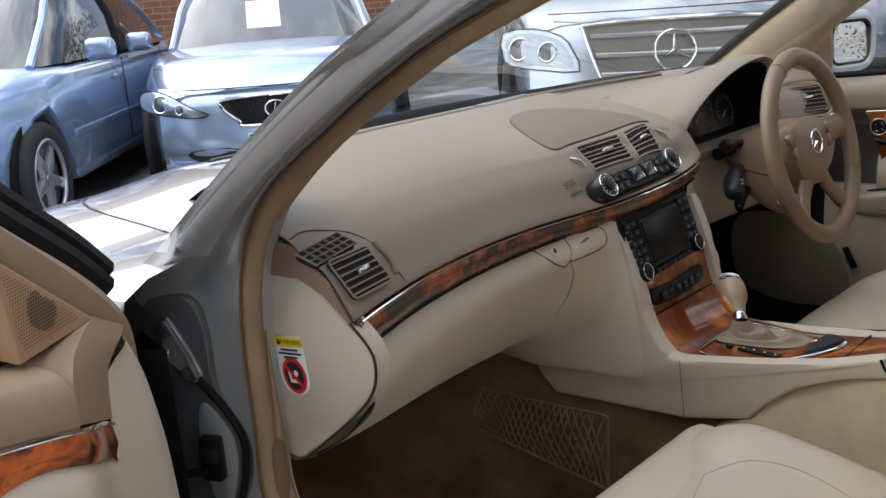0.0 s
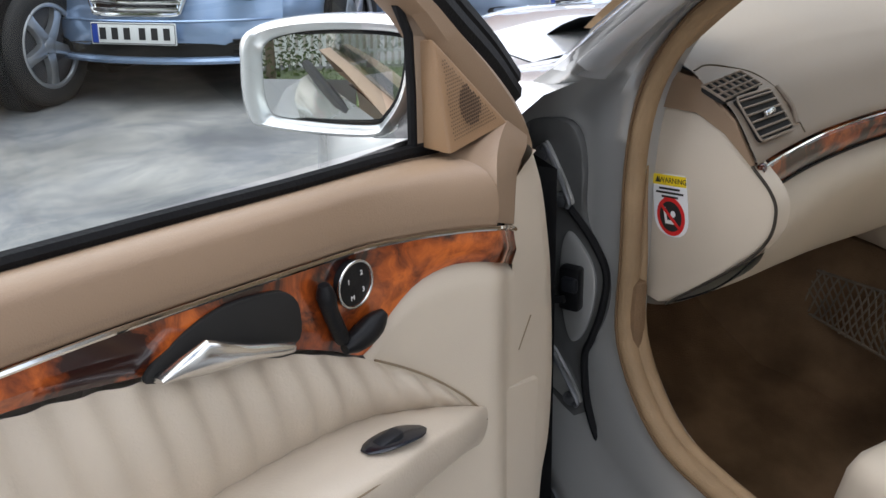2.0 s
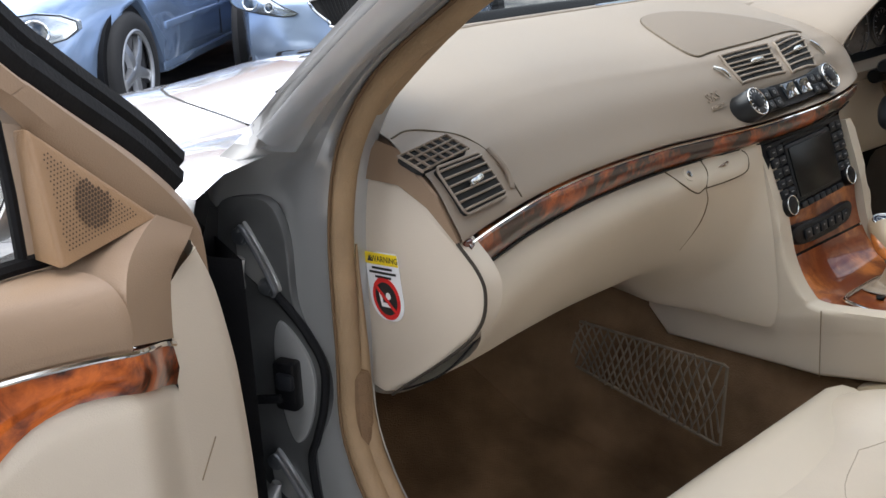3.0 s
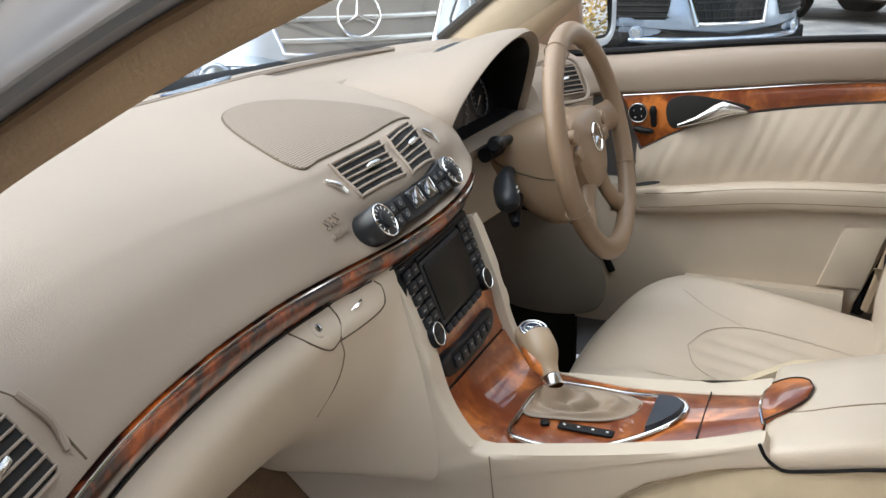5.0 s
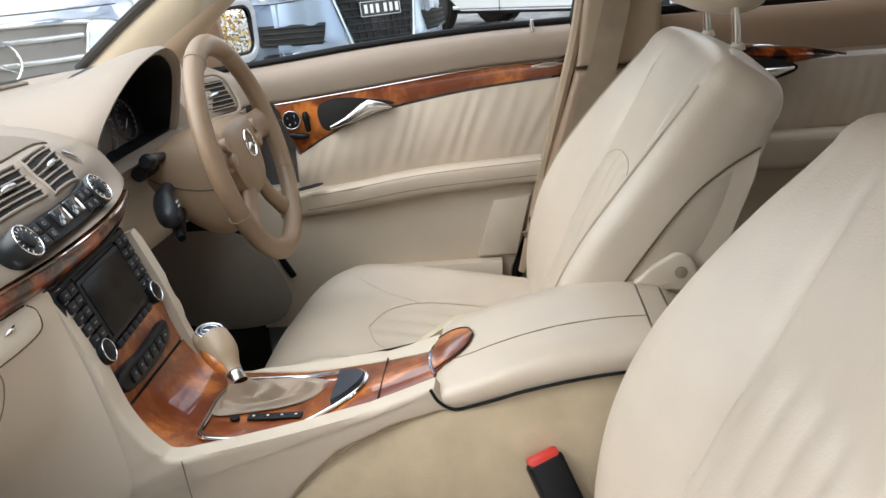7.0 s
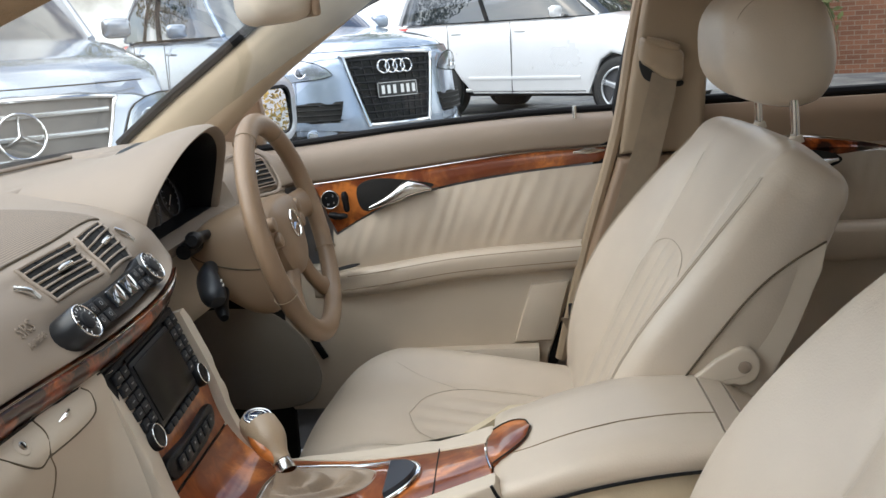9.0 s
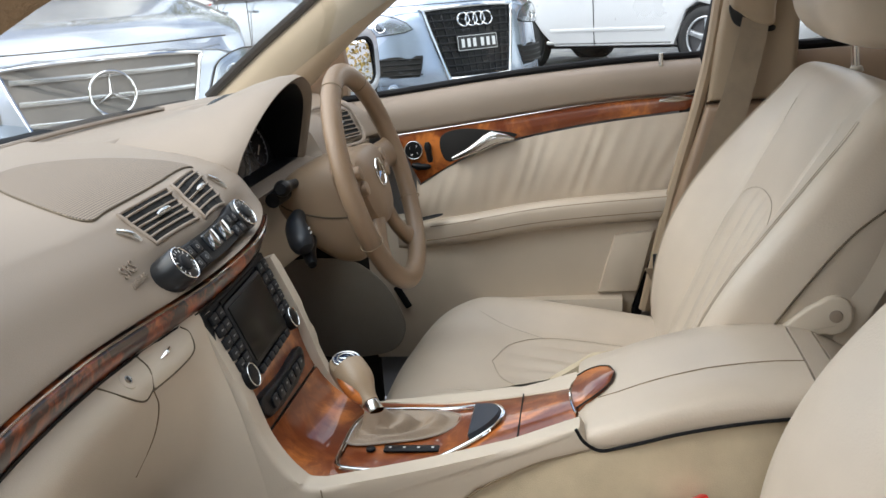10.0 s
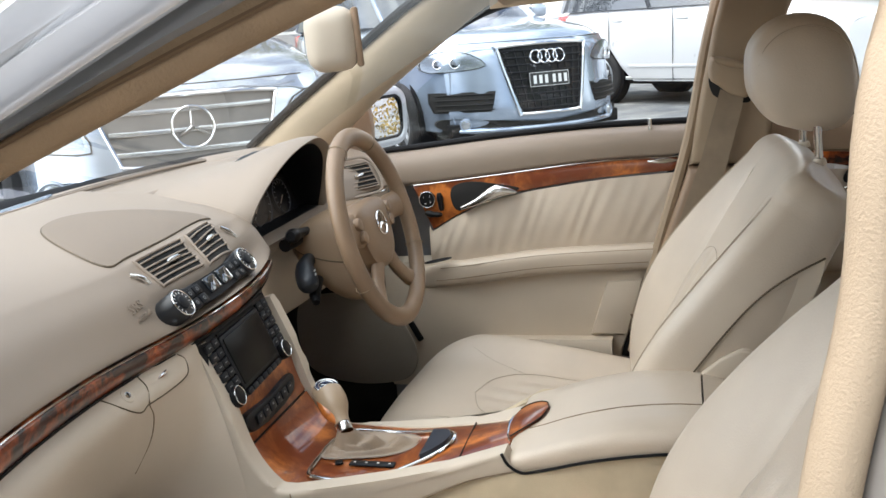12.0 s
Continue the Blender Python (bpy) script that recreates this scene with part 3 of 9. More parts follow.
GRILLE = mat("perforated_grille", (0.27, 0.205, 0.15), 0.6, var=0.04, vscale=5)
nt, lk = GRILLE.node_tree.nodes, GRILLE.node_tree.links
vor = nt.new("ShaderNodeTexVoronoi")
vor.voronoi_dimensions = "2D"
vor.inputs["Scale"].default_value, vor.inputs["Randomness"].default_value = 300, 0.0
tcg = nt.new("ShaderNodeTexCoord")
lk.new(tcg.outputs["Object"], vor.inputs["Vector"])
rg = nt.new("ShaderNodeValToRGB")
rg.color_ramp.elements[0].position, rg.color_ramp.elements[1].position = 0.28, 0.42
rg.color_ramp.elements[0].color = (0.12, 0.12, 0.12, 1)
lk.new(vor.outputs["Distance"], rg.inputs["Fac"])
mxg = nt.new("ShaderNodeMix")
mxg.data_type, mxg.blend_type = "RGBA", "MULTIPLY"
mxg.inputs["Factor"].default_value = 0.8
old = nt["Principled BSDF"].inputs["Base Color"].links[0].from_socket
lk.new(old, mxg.inputs["A"])
lk.new(rg.outputs["Color"], mxg.inputs["B"])
lk.new(mxg.outputs["Result"], nt["Principled BSDF"].inputs["Base Color"])
part("grille_sheet", loft(rows, closed=True), GRILLE, grille)
part("grille_edge", sweep([surf(x, y, 0.0008) for x, y in gpts], 0.0008, 6, True), SEAMD, grille)

# defroster slot, a strip with blue glare painted into its colour, and the raised letters
slot = thing("defroster_vent", "long narrow defroster slot under the windscreen", "air vent")
part("slot_line", sweep([surf(x, DASHROW(x)[4] - 0.060, 0.0) for x in [-0.66 + 1.2 * i / 40 for i in range(41)]], 0.0022, 6), plain("slot_brown", (0.10, 0.075, 0.055), 0.8), slot)
part("slot_lip", sweep([surf(x, DASHROW(x)[4] - 0.067, -0.001) for x in [-0.66 + 1.2 * i / 40 for i in range(41)]], 0.0035, 6), DASH, slot)
sensor = thing("sensor_cover", "slim glossy strip on the dash top, blue glare in its colour", "sensor cover")
part("cover", loft([[surf(0.17 * i / 14, 0.500 + 0.012 * i / 14 + a * (0.002 + 0.019 * math.sin(math.pi * i / 14) ** 0.7), 0.0035 - 0.002 * abs(a)) for a in (-1, -0.8, 0, 0.8, 1)] for i in range(15)]), plain("gloss_with_blue_glare", (0.05, 0.075, 0.14), 0.12, coat=0.5), sensor)
def DS(x):
    """The seal dips towards the driver's side."""
    return 0.007 * max(0.0, min(1.0, (x + 0.05) / 0.35))


cowl = thing("cowl_seal", "black rubber seal along the windscreen foot", "seal", kind="structure")
part("seal", loft([[V(x, DASHROW(x)[4] - 0.012, 1.044 - DS(x)), V(x, DASHROW(x)[4] + 0.002, 1.056 - DS(x) * 1.2), V(x, DASHROW(x)[4] + 0.014, 1.058 - DS(x) * 1.2), V(x, DASHROW(x)[4] + 0.035, 1.030 - DS(x))] for x in [-0.42 + 1.10 * i / 40 for i in range(41)]]), RUBBER, cowl)
m_srs = basis(surf(-0.260, 0.130, 0.0020), surf(-0.20, 0.130) - surf(-0.26, 0.130), surf(-0.215, 0.140) - surf(-0.215, 0.122))
letters("SRS", 0.017, m_srs @ Matrix.Translation((0.045, 0.010, 0)), DASH, dashboard, "srs_lettering", 0.0006)
letters("AIRBAG", 0.009, m_srs @ Matrix.Translation((0.047, -0.004, 0)), DASH, dashboard, "airbag_lettering", 0.0007)

# climate panel below the centre vents
climate = thing("climate_panel", "black climate control panel with two ringed dials and small displays", "control panel")
m_cl = basis(V(-0.0715, 0.1098, 0.9788), (1, 0.055, 0.012), (0, 0.58, 0.81))
part("face", slab(smooth2([(-0.100, 0.0175), (-0.06, 0.0130), (0, 0.0115), (0.06, 0.0130), (0.100, 0.0175), (0.116, 0), (0.100, -0.0175), (0.06, -0.0175), (0, -0.0190), (-0.06, -0.0175), (-0.100, -0.0175), (-0.116, 0)], 5), m_cl, 0.02, 0.003), BLACK, climate)
DIALF = plain("dial_black", (0.012, 0.013, 0.015), 0.3)
for sx in (-1, 1):
    m_k = m_cl @ Matrix.Translation((sx * 0.0995, -0.001, -0.009))
    k = part("dial", disc(0.0195, 0.03, m_k @ Matrix.Translation((0, 0, 0.0135)), 0.003), DIALF, climate)
    part("dial_ring", ring(0.0176, 0.0009, m_k @ Matrix.Translation((0, 0, 0.0138))), CHROME, k, "bright ring")
    for q in range(13):
        a = radians(-55 + 24 * q)
        part("tick", box((0.0030, 0.0010, 0.0004), (0.0138, 0, 0.0137), m=m_k @ Matrix.Rotation(a, 4, "Z")), MARK, k)
    part("pointer", disc(0.0088, 0.004, m_k @ Matrix.Translation((0, 0, 0.0160)), 0.0015, 20), DARKGREY, k)
DISPLAY = plain("display_glass", (0.02, 0.025, 0.03), 0.02, coat=1.0)
DISPLAY.node_tree.nodes["Principled BSDF"].inputs["Specular IOR Level"].default_value = 0.6
for x in (-0.012, 0.026):
    part("display", slab(rounded(0.030, 0.021, 0.002), m_cl @ Matrix.Translation((x, -0.001, 0.003)), 0.004, 0.001), DISPLAY, climate, "glossy display")
KEYP = plain("grey_print", (0.22, 0.22, 0.22), 0.6)
for x in (-0.070, -0.050, 0.054, 0.072):
    for y in (0.0035, -0.0105):
        kk = part("button", box((0.017, 0.0115, 0.0022), (x, y, 0.001), 0.001, 2, m_cl), DARKGREY, climate)
        part("icon", ring(0.0022, 0.0004, m_cl @ Matrix.Translation((x, y, 0.0022)), 12), KEYP, kk)

# head unit with screen and keys
radio = thing("head_unit", "black radio and navigation unit with blank screen, keys and two knobs", "car radio")
m_r = basis(V(-0.037, 0.0905, 0.8765), (1, 0.045, 0.02), (0, 0.36, 0.93))
part("face", slab([(-0.113, 0.046), (0.113, 0.046), (0.100, -0.0515), (-0.100, -0.0515)], m_r @ Matrix.Translation((0, 0, -0.002)), 0.05, 0.004), BLACK, radio)
part("screen_bezel", slab(rounded(0.126, 0.076, 0.004), m_r @ Matrix.Translation((0.0, -0.001, 0.003)), 0.006, 0.002), DARKGREY, radio)
part("screen", slab(rounded(0.114, 0.066, 0.002), m_r @ Matrix.Translation((0.0, -0.001, 0.0045)), 0.004, 0.0005), SCREEN, radio, "unlit glossy screen")
part("disc_slot", box((0.12, 0.003, 0.002), (0, 0.0405, 0.0), 0, m=m_r), OPENING_SHADE, radio)
for sx in (-1, 1):
    for r_ in range(5):
        for c_ in range(2):
            x, y = sx * (0.074 + 0.0175 * c_ - 0.0008 * r_), 0.034 - 0.014 * r_
            part("key", box((0.0160, 0.0115, 0.005), (x, y, 0.0005), 0.0012, 2, m_r), DARKGREY, radio)
            part("key_print", box((0.006, 0.0013, 0.0004), (x, y, 0.0032), m=m_r), KEYP, radio)
    m_k = m_r @ Matrix.Translation((sx * 0.084, -0.038, -0.003))
    k = part("knob", disc(0.0145, 0.02, m_k @ Matrix.Translation((0, 0, 0.009)), 0.003), BLACK, radio)
    part("knob_ring", ring(0.0124, 0.0007, m_k @ Matrix.Translation((0, 0, 0.0092))), SATIN, k, "bright ring")
for x in [-0.05 + 0.0167 * i for i in range(7)]:
    part("key", box((0.0145, 0.008, 0.004), (x, -0.0455, 0.002), 0.0015, 2, m_r), DARKGREY, radio)

# walnut fascia below it, with the switch bar and ashtray lid
fascia = thing("console_fascia", "amber burl walnut fascia with black switch bar and ashtray lid", "trim panel")
FA = [(0.082, 0.836), (0.076, 0.806), (0.066, 0.776), (0.050, 0.750), (0.028, 0.730), (0.0, 0.7215)]
fp = cat([(0, y, z) for y, z in FA], 5)


def fasc(t0, t1, x0, x1, lift, n=10):
    rows = []
    for i in range(n + 1):
        q = (t0 + (t1 - t0) * i / n) * (len(fp) - 1)
        j = min(int(q), len(fp) - 2)
        p = fp[j].lerp(fp[j + 1], q - j)
        d = (fp[j + 1] - fp[j]).normalized()
        nrm = V(0, d.z, -d.y)
        nrm = nrm if nrm.y < 0 or nrm.z > 0 else -nrm
        rows.append([p + nrm * lift + V(x0 + (x1 - x0) * k / 6, 0, 0) for k in range(7)])
    return rows


part("upper_fascia", thicken(loft(fasc(0.0, 0.43, -0.128, 0.072, 0.0)), 0.006), WOODC, fascia)
part("lower_lid", thicken(loft(fasc(0.45, 1.0, -0.125, 0.072, 0.001)), 0.006), WOODC, fascia, "burl walnut ashtray lid")
part("fascia_gap", loft(fasc(0.42, 0.46, -0.127, 0.072, -0.002, 2)), OPENING_SHADE, fascia)
m_sw = basis(V(-0.036, 0.0640, 0.798), (1, 0.03, 0), (0, 0.25, 0.97))
part("switch_bar", slab(smooth2([(-0.078, 0.012), (0, 0.009), (0.078, 0.012), (0.070, -0.012), (0, -0.016), (-0.070, -0.012)], 5), m_sw, 0.012, 0.003), BLACK, fascia)
for k in range(6):
    part("switch", box((0.017, 0.013, 0.003), (-0.05 + 0.021 * k, -0.002, 0.002), 0.002, 2, m_sw), DARKGREY, fascia)
    part("icon", box((0.004, 0.0022, 0.0004), (-0.05 + 0.021 * k, 0, 0.0036), m=m_sw), KEYP, fascia)

# ---- centre console ----
console = thing("centre_console", "cream centre console with walnut deck, chrome oval and gear lever gate", "console")
SIDE = [(0.104, 0.914), (0.073, 0.838), (0.053, 0.775), (0.026, 0.735), (0.0, 0.7265), (-0.10, 0.737), (-0.194, 0.753), (-0.266, 0.774), (-0.280, 0.747), (-0.217, 0.733), (-0.159, 0.710), (-0.122, 0.679), (-0.098, 0.650), (-0.006, 0.634), (0.225, 0.616), (0.262, 0.650), (0.262, 0.720), (0.19, 0.83), (0.15, 0.90)]
SIDE = [(p.x, p.y) for p in cat([(y, z, 0) for y, z in SIDE[:7]], 6)] + SIDE[7:]
SIDE_R = [(y, z - (0.012 + 0.008 * max(0, min(1, -y / 0.26))) * max(0, min(1, (0.055 - y) / 0.05))) for y, z in SIDE[:38]] + SIDE[38:]
for x, sgn in ((-0.150, 1), (0.092, -1)):
    m_s = basis((x, 0, 0), (0, -sgn, 0), (0, 0, 1))
    bm = slab([(-sgn * y, z) for y, z in (SIDE if sgn > 0 else SIDE_R)], m_s, 0.026 if sgn > 0 else 0.020, 0.006, 3)
    for v in bm.verts:
        v.co.x += sgn * (0.043 if sgn > 0 else 0.006) * min(1, max(0, -v.co.y / 0.27)) ** 0.8
    part("side_shell", bm, CREAM, console, "cream moulded side")
part("side_seam", sweep([V(-0.1505, 0.0, 0.725), V(-0.1505, -0.004, 0.68), V(-0.1505, -0.008, 0.635)], 0.0007, 6), bpy.data.materials["seam_shadow"], console)
DL = table([(-0.262, -0.046, 0.033), (-0.198, -0.066, 0.045), (-0.15, -0.088, 0.055), (-0.10, -0.112, 0.062), (-0.05, -0.123, 0.066), (0.006, -0.128, 0.072)])
SHZ = table([(-0.30, 0.780), (-0.266, 0.774), (-0.194, 0.753), (-0.10, 0.737), (0.0, 0.7265), (0.03, 0.7265)])


def DZ(y):
    return 0.7205 if y > -0.09 else 0.7205 + 0.036 * ((-0.09 - y) / 0.176) ** 1.4


deck, surround = [], []
for i in range(25):
    y = 0.006 - 0.267 * i / 24
    z = DZ(y)
    l_, r_ = DL(y)
    deck.append([V(l_ + (r_ - l_) * a, y, z + h) for a, h in ((0, 0.000), (0.04, 0.002), (0.25, 0.0035), (0.5, 0.004), (0.75, 0.0035), (0.96, 0.002), (1, 0.0))])
    xs_ = -0.134 + 0.043 * min(1, max(0, -y / 0.27)) ** 0.8
    zs_ = SHZ(y)[0]
    surround.append([V(min(xs_, l_ - 0.004), y, zs_ - 0.0008), V(min(xs_, l_ - 0.006) * 0.5 + (l_ - 0.002) * 0.5, y, zs_ * 0.45 + z * 0.55 + 0.002), V(l_ - 0.001, y, z + 0.001), V(l_ + 0.002, y, z - 0.006), V(r_ - 0.002, y, z - 0.006), V(r_ + 0.001, y, z + 0.001), V(0.076, y, min(z + 0.006, zs_ - 0.016))])
part("deck", thicken(loft(deck), 0.010), WOODC, console, "amber burl walnut deck")
part("deck_surround", loft(surround), CREAM, console, "cream deck surround")
part("deck_gap", box((0.108, 0.0014, 0.004), (-0.010, -0.198, DZ(-0.198) + 0.0025), 0), OPENING_SHADE, console)
oval = smooth2([(-0.098, -0.004), (-0.108, -0.022), (-0.111, -0.050), (-0.103, -0.088), (-0.077, -0.128), (-0.042, -0.163), (-0.010, -0.177), (0.015, -0.172), (0.029, -0.150), (0.036, -0.10), (0.038, -0.05), (0.034, -0.018), (0.0, -0.003), (-0.05, -0.001)], 4)


def zo(y):
    return DZ(y) + 0.0062


part("chrome_oval", sweep([V(x, y, zo(y)) for x, y in oval], 0.0032, 8, True, 0.8), CHROME, console, "chrome oval surround")
rear_sw = [(x, y) for x, y in oval if y < -0.140]
part("switch_pod", loft([[V(-0.03 + (x + 0.03) * 0.95, y + 0.003, zo(y) + 0.001) for x, y in rear_sw], [V(-0.03 + (x + 0.03) * 0.90, y * 0.985 + 0.002, zo(y) + 0.006) for x, y in rear_sw], [V(-0.03 + (x + 0.03) * 0.86, -0.143, zo(-0.143) + 0.008) for x, y in rear_sw], [V(-0.03 + (x + 0.03) * 0.92, -0.140, zo(-0.140)) for x, y in rear_sw]]), plain("blue_black_switch", (0.022, 0.028, 0.040), 0.35), console, "dark blue-black switch pod")
part("gate_plate", box((0.014, 0.062, 0.003), (-0.063, -0.080, 0.7268), 0.002), BLACK, console, "black gear position plate")
for k in range(4):
    part("gate_mark", box((0.0024, 0.0028, 0.0006), (-0.063, -0.056 - 0.016 * k, 0.7285), 0.0), MARK, console)
part("mode_button", disc(0.0055, 0.003, pose(-0.064, -0.034, 0.7285), 0.001, 14), BLACK, console)
BOOT = smooth2([(-0.053, -0.010), (-0.048, -0.050), (-0.038, -0.088), (-0.020, -0.114), (0.006, -0.126), (0.022, -0.121), (0.029, -0.100), (0.031, -0.060), (0.029, -0.020), (0.010, -0.006), (-0.030, -0.003)], 5)
part("well_rim", sweep([V(x, y, 0.7268) for x, y in BOOT], 0.0022, 8, True, 0.6), DASH, console, "taupe boot frame")

lever = thing("gear_lever", "tan leather gear lever with walnut inlay, chrome collar and leather boot", "gear lever")
p0 = V(-0.027, -0.033, 0.756)
ax = (V(0.016, 0.009, 0.801) - p0).normalized()
rows = []
for k in range(25):
    f = k / 24
    g = f ** 0.85
    zz = 0.7262 + 0.0035 * math.sin(math.pi * min(1, f * 2.2)) ** 0.8 * (f < 0.45) + 0.031 * f ** 2.6
    row = []
    for i, (x, y) in enumerate(BOOT):
        q = math.atan2(y + 0.033, x + 0.027)
        cxr, cyr = p0.x + 0.0112 * math.cos(q), p0.y + 0.0112 * math.sin(q)
        back = max(0.0, -(y + 0.05) / 0.075)
        fold = 0.0068 * math.sin(math.pi * f) ** 0.7 * math.sin(15 * f + 1.6 * math.sin(2 * q) + 0.9 * q) * (0.55 + 0.45 * back)
        crease = -0.0055 * math.exp(-((math.sin(2.5 * q + 3.0 * f)) / 0.20) ** 2) * math.sin(math.pi * f)
        row.append(V(x + (cxr - x) * g, y + (cyr - y) * g, max(0.7276 + 0.001 * f, zz + 0.0035 * math.sin(math.pi * f) + fold * 0.62 + crease * 0.6)))
    rows.append(row)
part("boot", loft(rows, closed=True), mat("boot_leather", (0.315, 0.238, 0.168), 0.48, var=0.10, vscale=20, grain=0.3, gscale=420), lever, "creased tan leather boot", True, 80)
part("collar", sweep([p0 - ax * 0.003, p0 - ax * 0.001, p0 + ax * 0.009, p0 + ax * 0.011], [0.0100, 0.0108, 0.0104, 0.0096], 20), SATIN, lever, "chrome collar")
kn = cat([p0 + ax * 0.011, p0 + ax * 0.026, p0 + ax * 0.042 + V(0.0006, 0, 0), V(0.0135, 0.0060, 0.793)], 6)
top = kn[-1]
grip_r = [0.0108 + 0.0105 * (0.5 - 0.5 * math.cos(math.pi * min(1.0, i / 15))) for i in range(19)]
tilt = V(-0.16, -0.10, 1.0).normalized()
part("grip", sweep(kn + [top + tilt * f for f in (0.003, 0.0058, 0.0082, 0.0098)], grip_r + [0.0211, 0.0200, 0.0180, 0.0160], 28), mat("grip_leather", (0.36, 0.265, 0.175), 0.36, var=0.05, vscale=20, grain=0.15, gscale=500), lever, "smooth tan leather grip")
part("inlay", sweep([kn[i] + V(-0.66, 0.72, 0.1).normalized() * (grip_r[i] - 0.0046) for i in range(16)], [0.0040 + 0.0050 * math.sin(math.pi * (i + 0.5) / 16) for i in range(16)], 14), WOODC, lever, "walnut inlay")
m_top = basis(top + tilt * 0.0112, V(1, 0, 0.16), tilt.cross(V(1, 0, 0.16)))
# The sky's blue reflection is put into the cap's black.
part("cap", disc(0.0150, 0.003, m_top, 0.001), plain("gloss_with_sky_blue", (0.012, 0.022, 0.055), 0.12), lever, "glossy black cap with sky reflection in its colour")
part("cap_ring", ring(0.0155, 0.0013, m_top), SATIN, lever, "chrome ring")
star(0.0105, m_top @ Matrix.Translation((0, 0, 0.0006)), SATIN, lever, "cap_star")

armrest = thing("armrest", "cream leather armrest lid with walnut nose", "armrest")


def arm_row(y, zt, zb, w, x0=0.0):
    return [V(x0 + w * a, y, zb + (zt - zb) * b) for a, b in ((-1.0, 0.0), (-1.03, 0.35), (-1.0, 0.72), (-0.90, 0.92), (-0.6, 1.0), (0, 1.03), (0.6, 1.0), (0.90, 0.92), (1.0, 0.72), (1.03, 0.35), (1.0, 0.0))]


rows = [arm_row(y, zt, zb, w) for y, zt, zb, w in ((-0.263, 0.755, 0.747, 0.098), (-0.265, 0.762, 0.747, 0.101), (-0.272, 0.768, 0.747, 0.103), (-0.285, 0.773, 0.748, 0.104), (-0.305, 0.779, 0.751, 0.104), (-0.330, 0.788, 0.757, 0.104), (-0.36, 0.797, 0.765, 0.104), (-0.40, 0.806, 0.773, 0.104), (-0.44, 0.811, 0.779, 0.104), (-0.47, 0.813, 0.782, 0.104), (-0.498, 0.813, 0.785, 0.104))]
part("lid_gap", sweep(cat([V(-0.1075, -0.262, 0.772), V(-0.1085, -0.270, 0.758)] + [r[0] + V(-0.0025, 0, -0.0005) for r in rows[3:]], 4), 0.0019, 8), RUBBER, armrest, "dark joint under the lid")
lid_line = cat([r[4].lerp(r[5], 0.44) + V(0, 0, 0.0003) for r in rows[3:]], 4)
part("lid", loft(rows, caps=True), LEATHER, armrest, "padded cream lid", True, 55)
rows = [arm_row(-0.5005 - 0.026 * i / 3, 0.813 - 0.002 * i, 0.780, 0.103) for i in range(4)]
part("hinge_cover", loft(rows, caps=True), LEATHER, armrest)
rows = [arm_row(-0.5295 - 0.05 * i / 3, 0.806 - 0.010 * i, 0.76, 0.103 - 0.004 * i) for i in range(4)]
part("rear_cover", loft(rows, caps=True), LEATHER, armrest)
# Added solid black core paints the shade under the lid.
part("lid_shadow", loft([arm_row(-0.30 - 0.24 * i / 4, 0.785 if i else 0.77, 0.72, 0.098) for i in range(5)], caps=True), OPENING_SHADE, armrest)
part("lid_seam", sweep(lid_line, 0.0007, 6), bpy.data.materials["seam_shadow"], armrest)
LT = table([(-0.33, 0.788), (-0.305, 0.779), (-0.285, 0.773), (-0.272, 0.768), (-0.262, 0.763), (-0.25, 0.759)])
rows = []
for i in range(13):
    t = i / 12
    w = 0.041 * math.sqrt(max(0.0, 1 - t ** 2.2)) + 0.0015
    row = []
    for a in (-1, -0.8, -0.4, 0, 0.4, 0.8, 1):
        y = -0.256 - 0.048 * t - 0.006 * a * a * (1 - t)
        row.append(V(-0.003 + 0.016 * t + w * a, y, LT(y)[0] + 0.0035 + 0.0025 * (1 - a * a)))
    rows.append(row)
part("nose", thicken(loft(rows), 0.008), WOODC, armrest, "glossy walnut nose")
part("nose_line", sweep(cat([V(-0.003 + 0.0425 * a, -0.2545 - 0.006 * a * a, 0.7615 + 0.004 * (1 - a * a)) for a in (-1, -0.6, -0.2, 0.2, 0.6, 1)], 5), 0.0016, 8), CHROME, armrest, "chrome line")
part("nose_gap", sweep(cat([r[0] + V(-0.0008, 0, 0.0005) for r in rows] + [r[-1] + V(0.0008, 0, 0.0005) for r in rows[::-1]], 2), 0.0009, 6), OPENING_SHADE, armrest)

tunnel = thing("tunnel_carpet", "tan velour carpet on the console flank", "carpet", kind="structure")
m_s = basis((-0.144, 0, 0), (0, -1, 0), (0, 0, 1))
bm = slab([(0.10, 0.655), (0.122, 0.680), (0.159, 0.708), (0.217, 0.736), (0.281, 0.751), (0.36, 0.770), (0.50, 0.788), (0.95, 0.79), (0.95, 0.45), (0.05, 0.45), (0.05, 0.63)], m_s, 0.02, 0.004)
for v in bm.verts:
    v.co.x += 0.043 * min(1, max(0, -v.co.y / 0.27)) ** 0.8 * min(1, max(0, (v.co.z - 0.5) / 0.2))
part("flank", bm, VELOUR, tunnel)
part("flank_right", slab([(-0.95, 0.79), (-0.50, 0.792), (-0.28, 0.764), (-0.10, 0.655), (-0.05, 0.45), (-0.95, 0.45)], basis((0.122, 0, 0), (0, 1, 0), (0, 0, 1)), 0.02, 0.004), VELOUR, tunnel)
part("edge_seam", sweep(cat([(-0.129, -0.098, 0.652), (-0.126, -0.122, 0.679), (-0.121, -0.159, 0.709), (-0.113, -0.217, 0.735), (-0.104, -0.281, 0.750)], 5), 0.0010, 6), bpy.data.materials["seam_shadow"], tunnel)

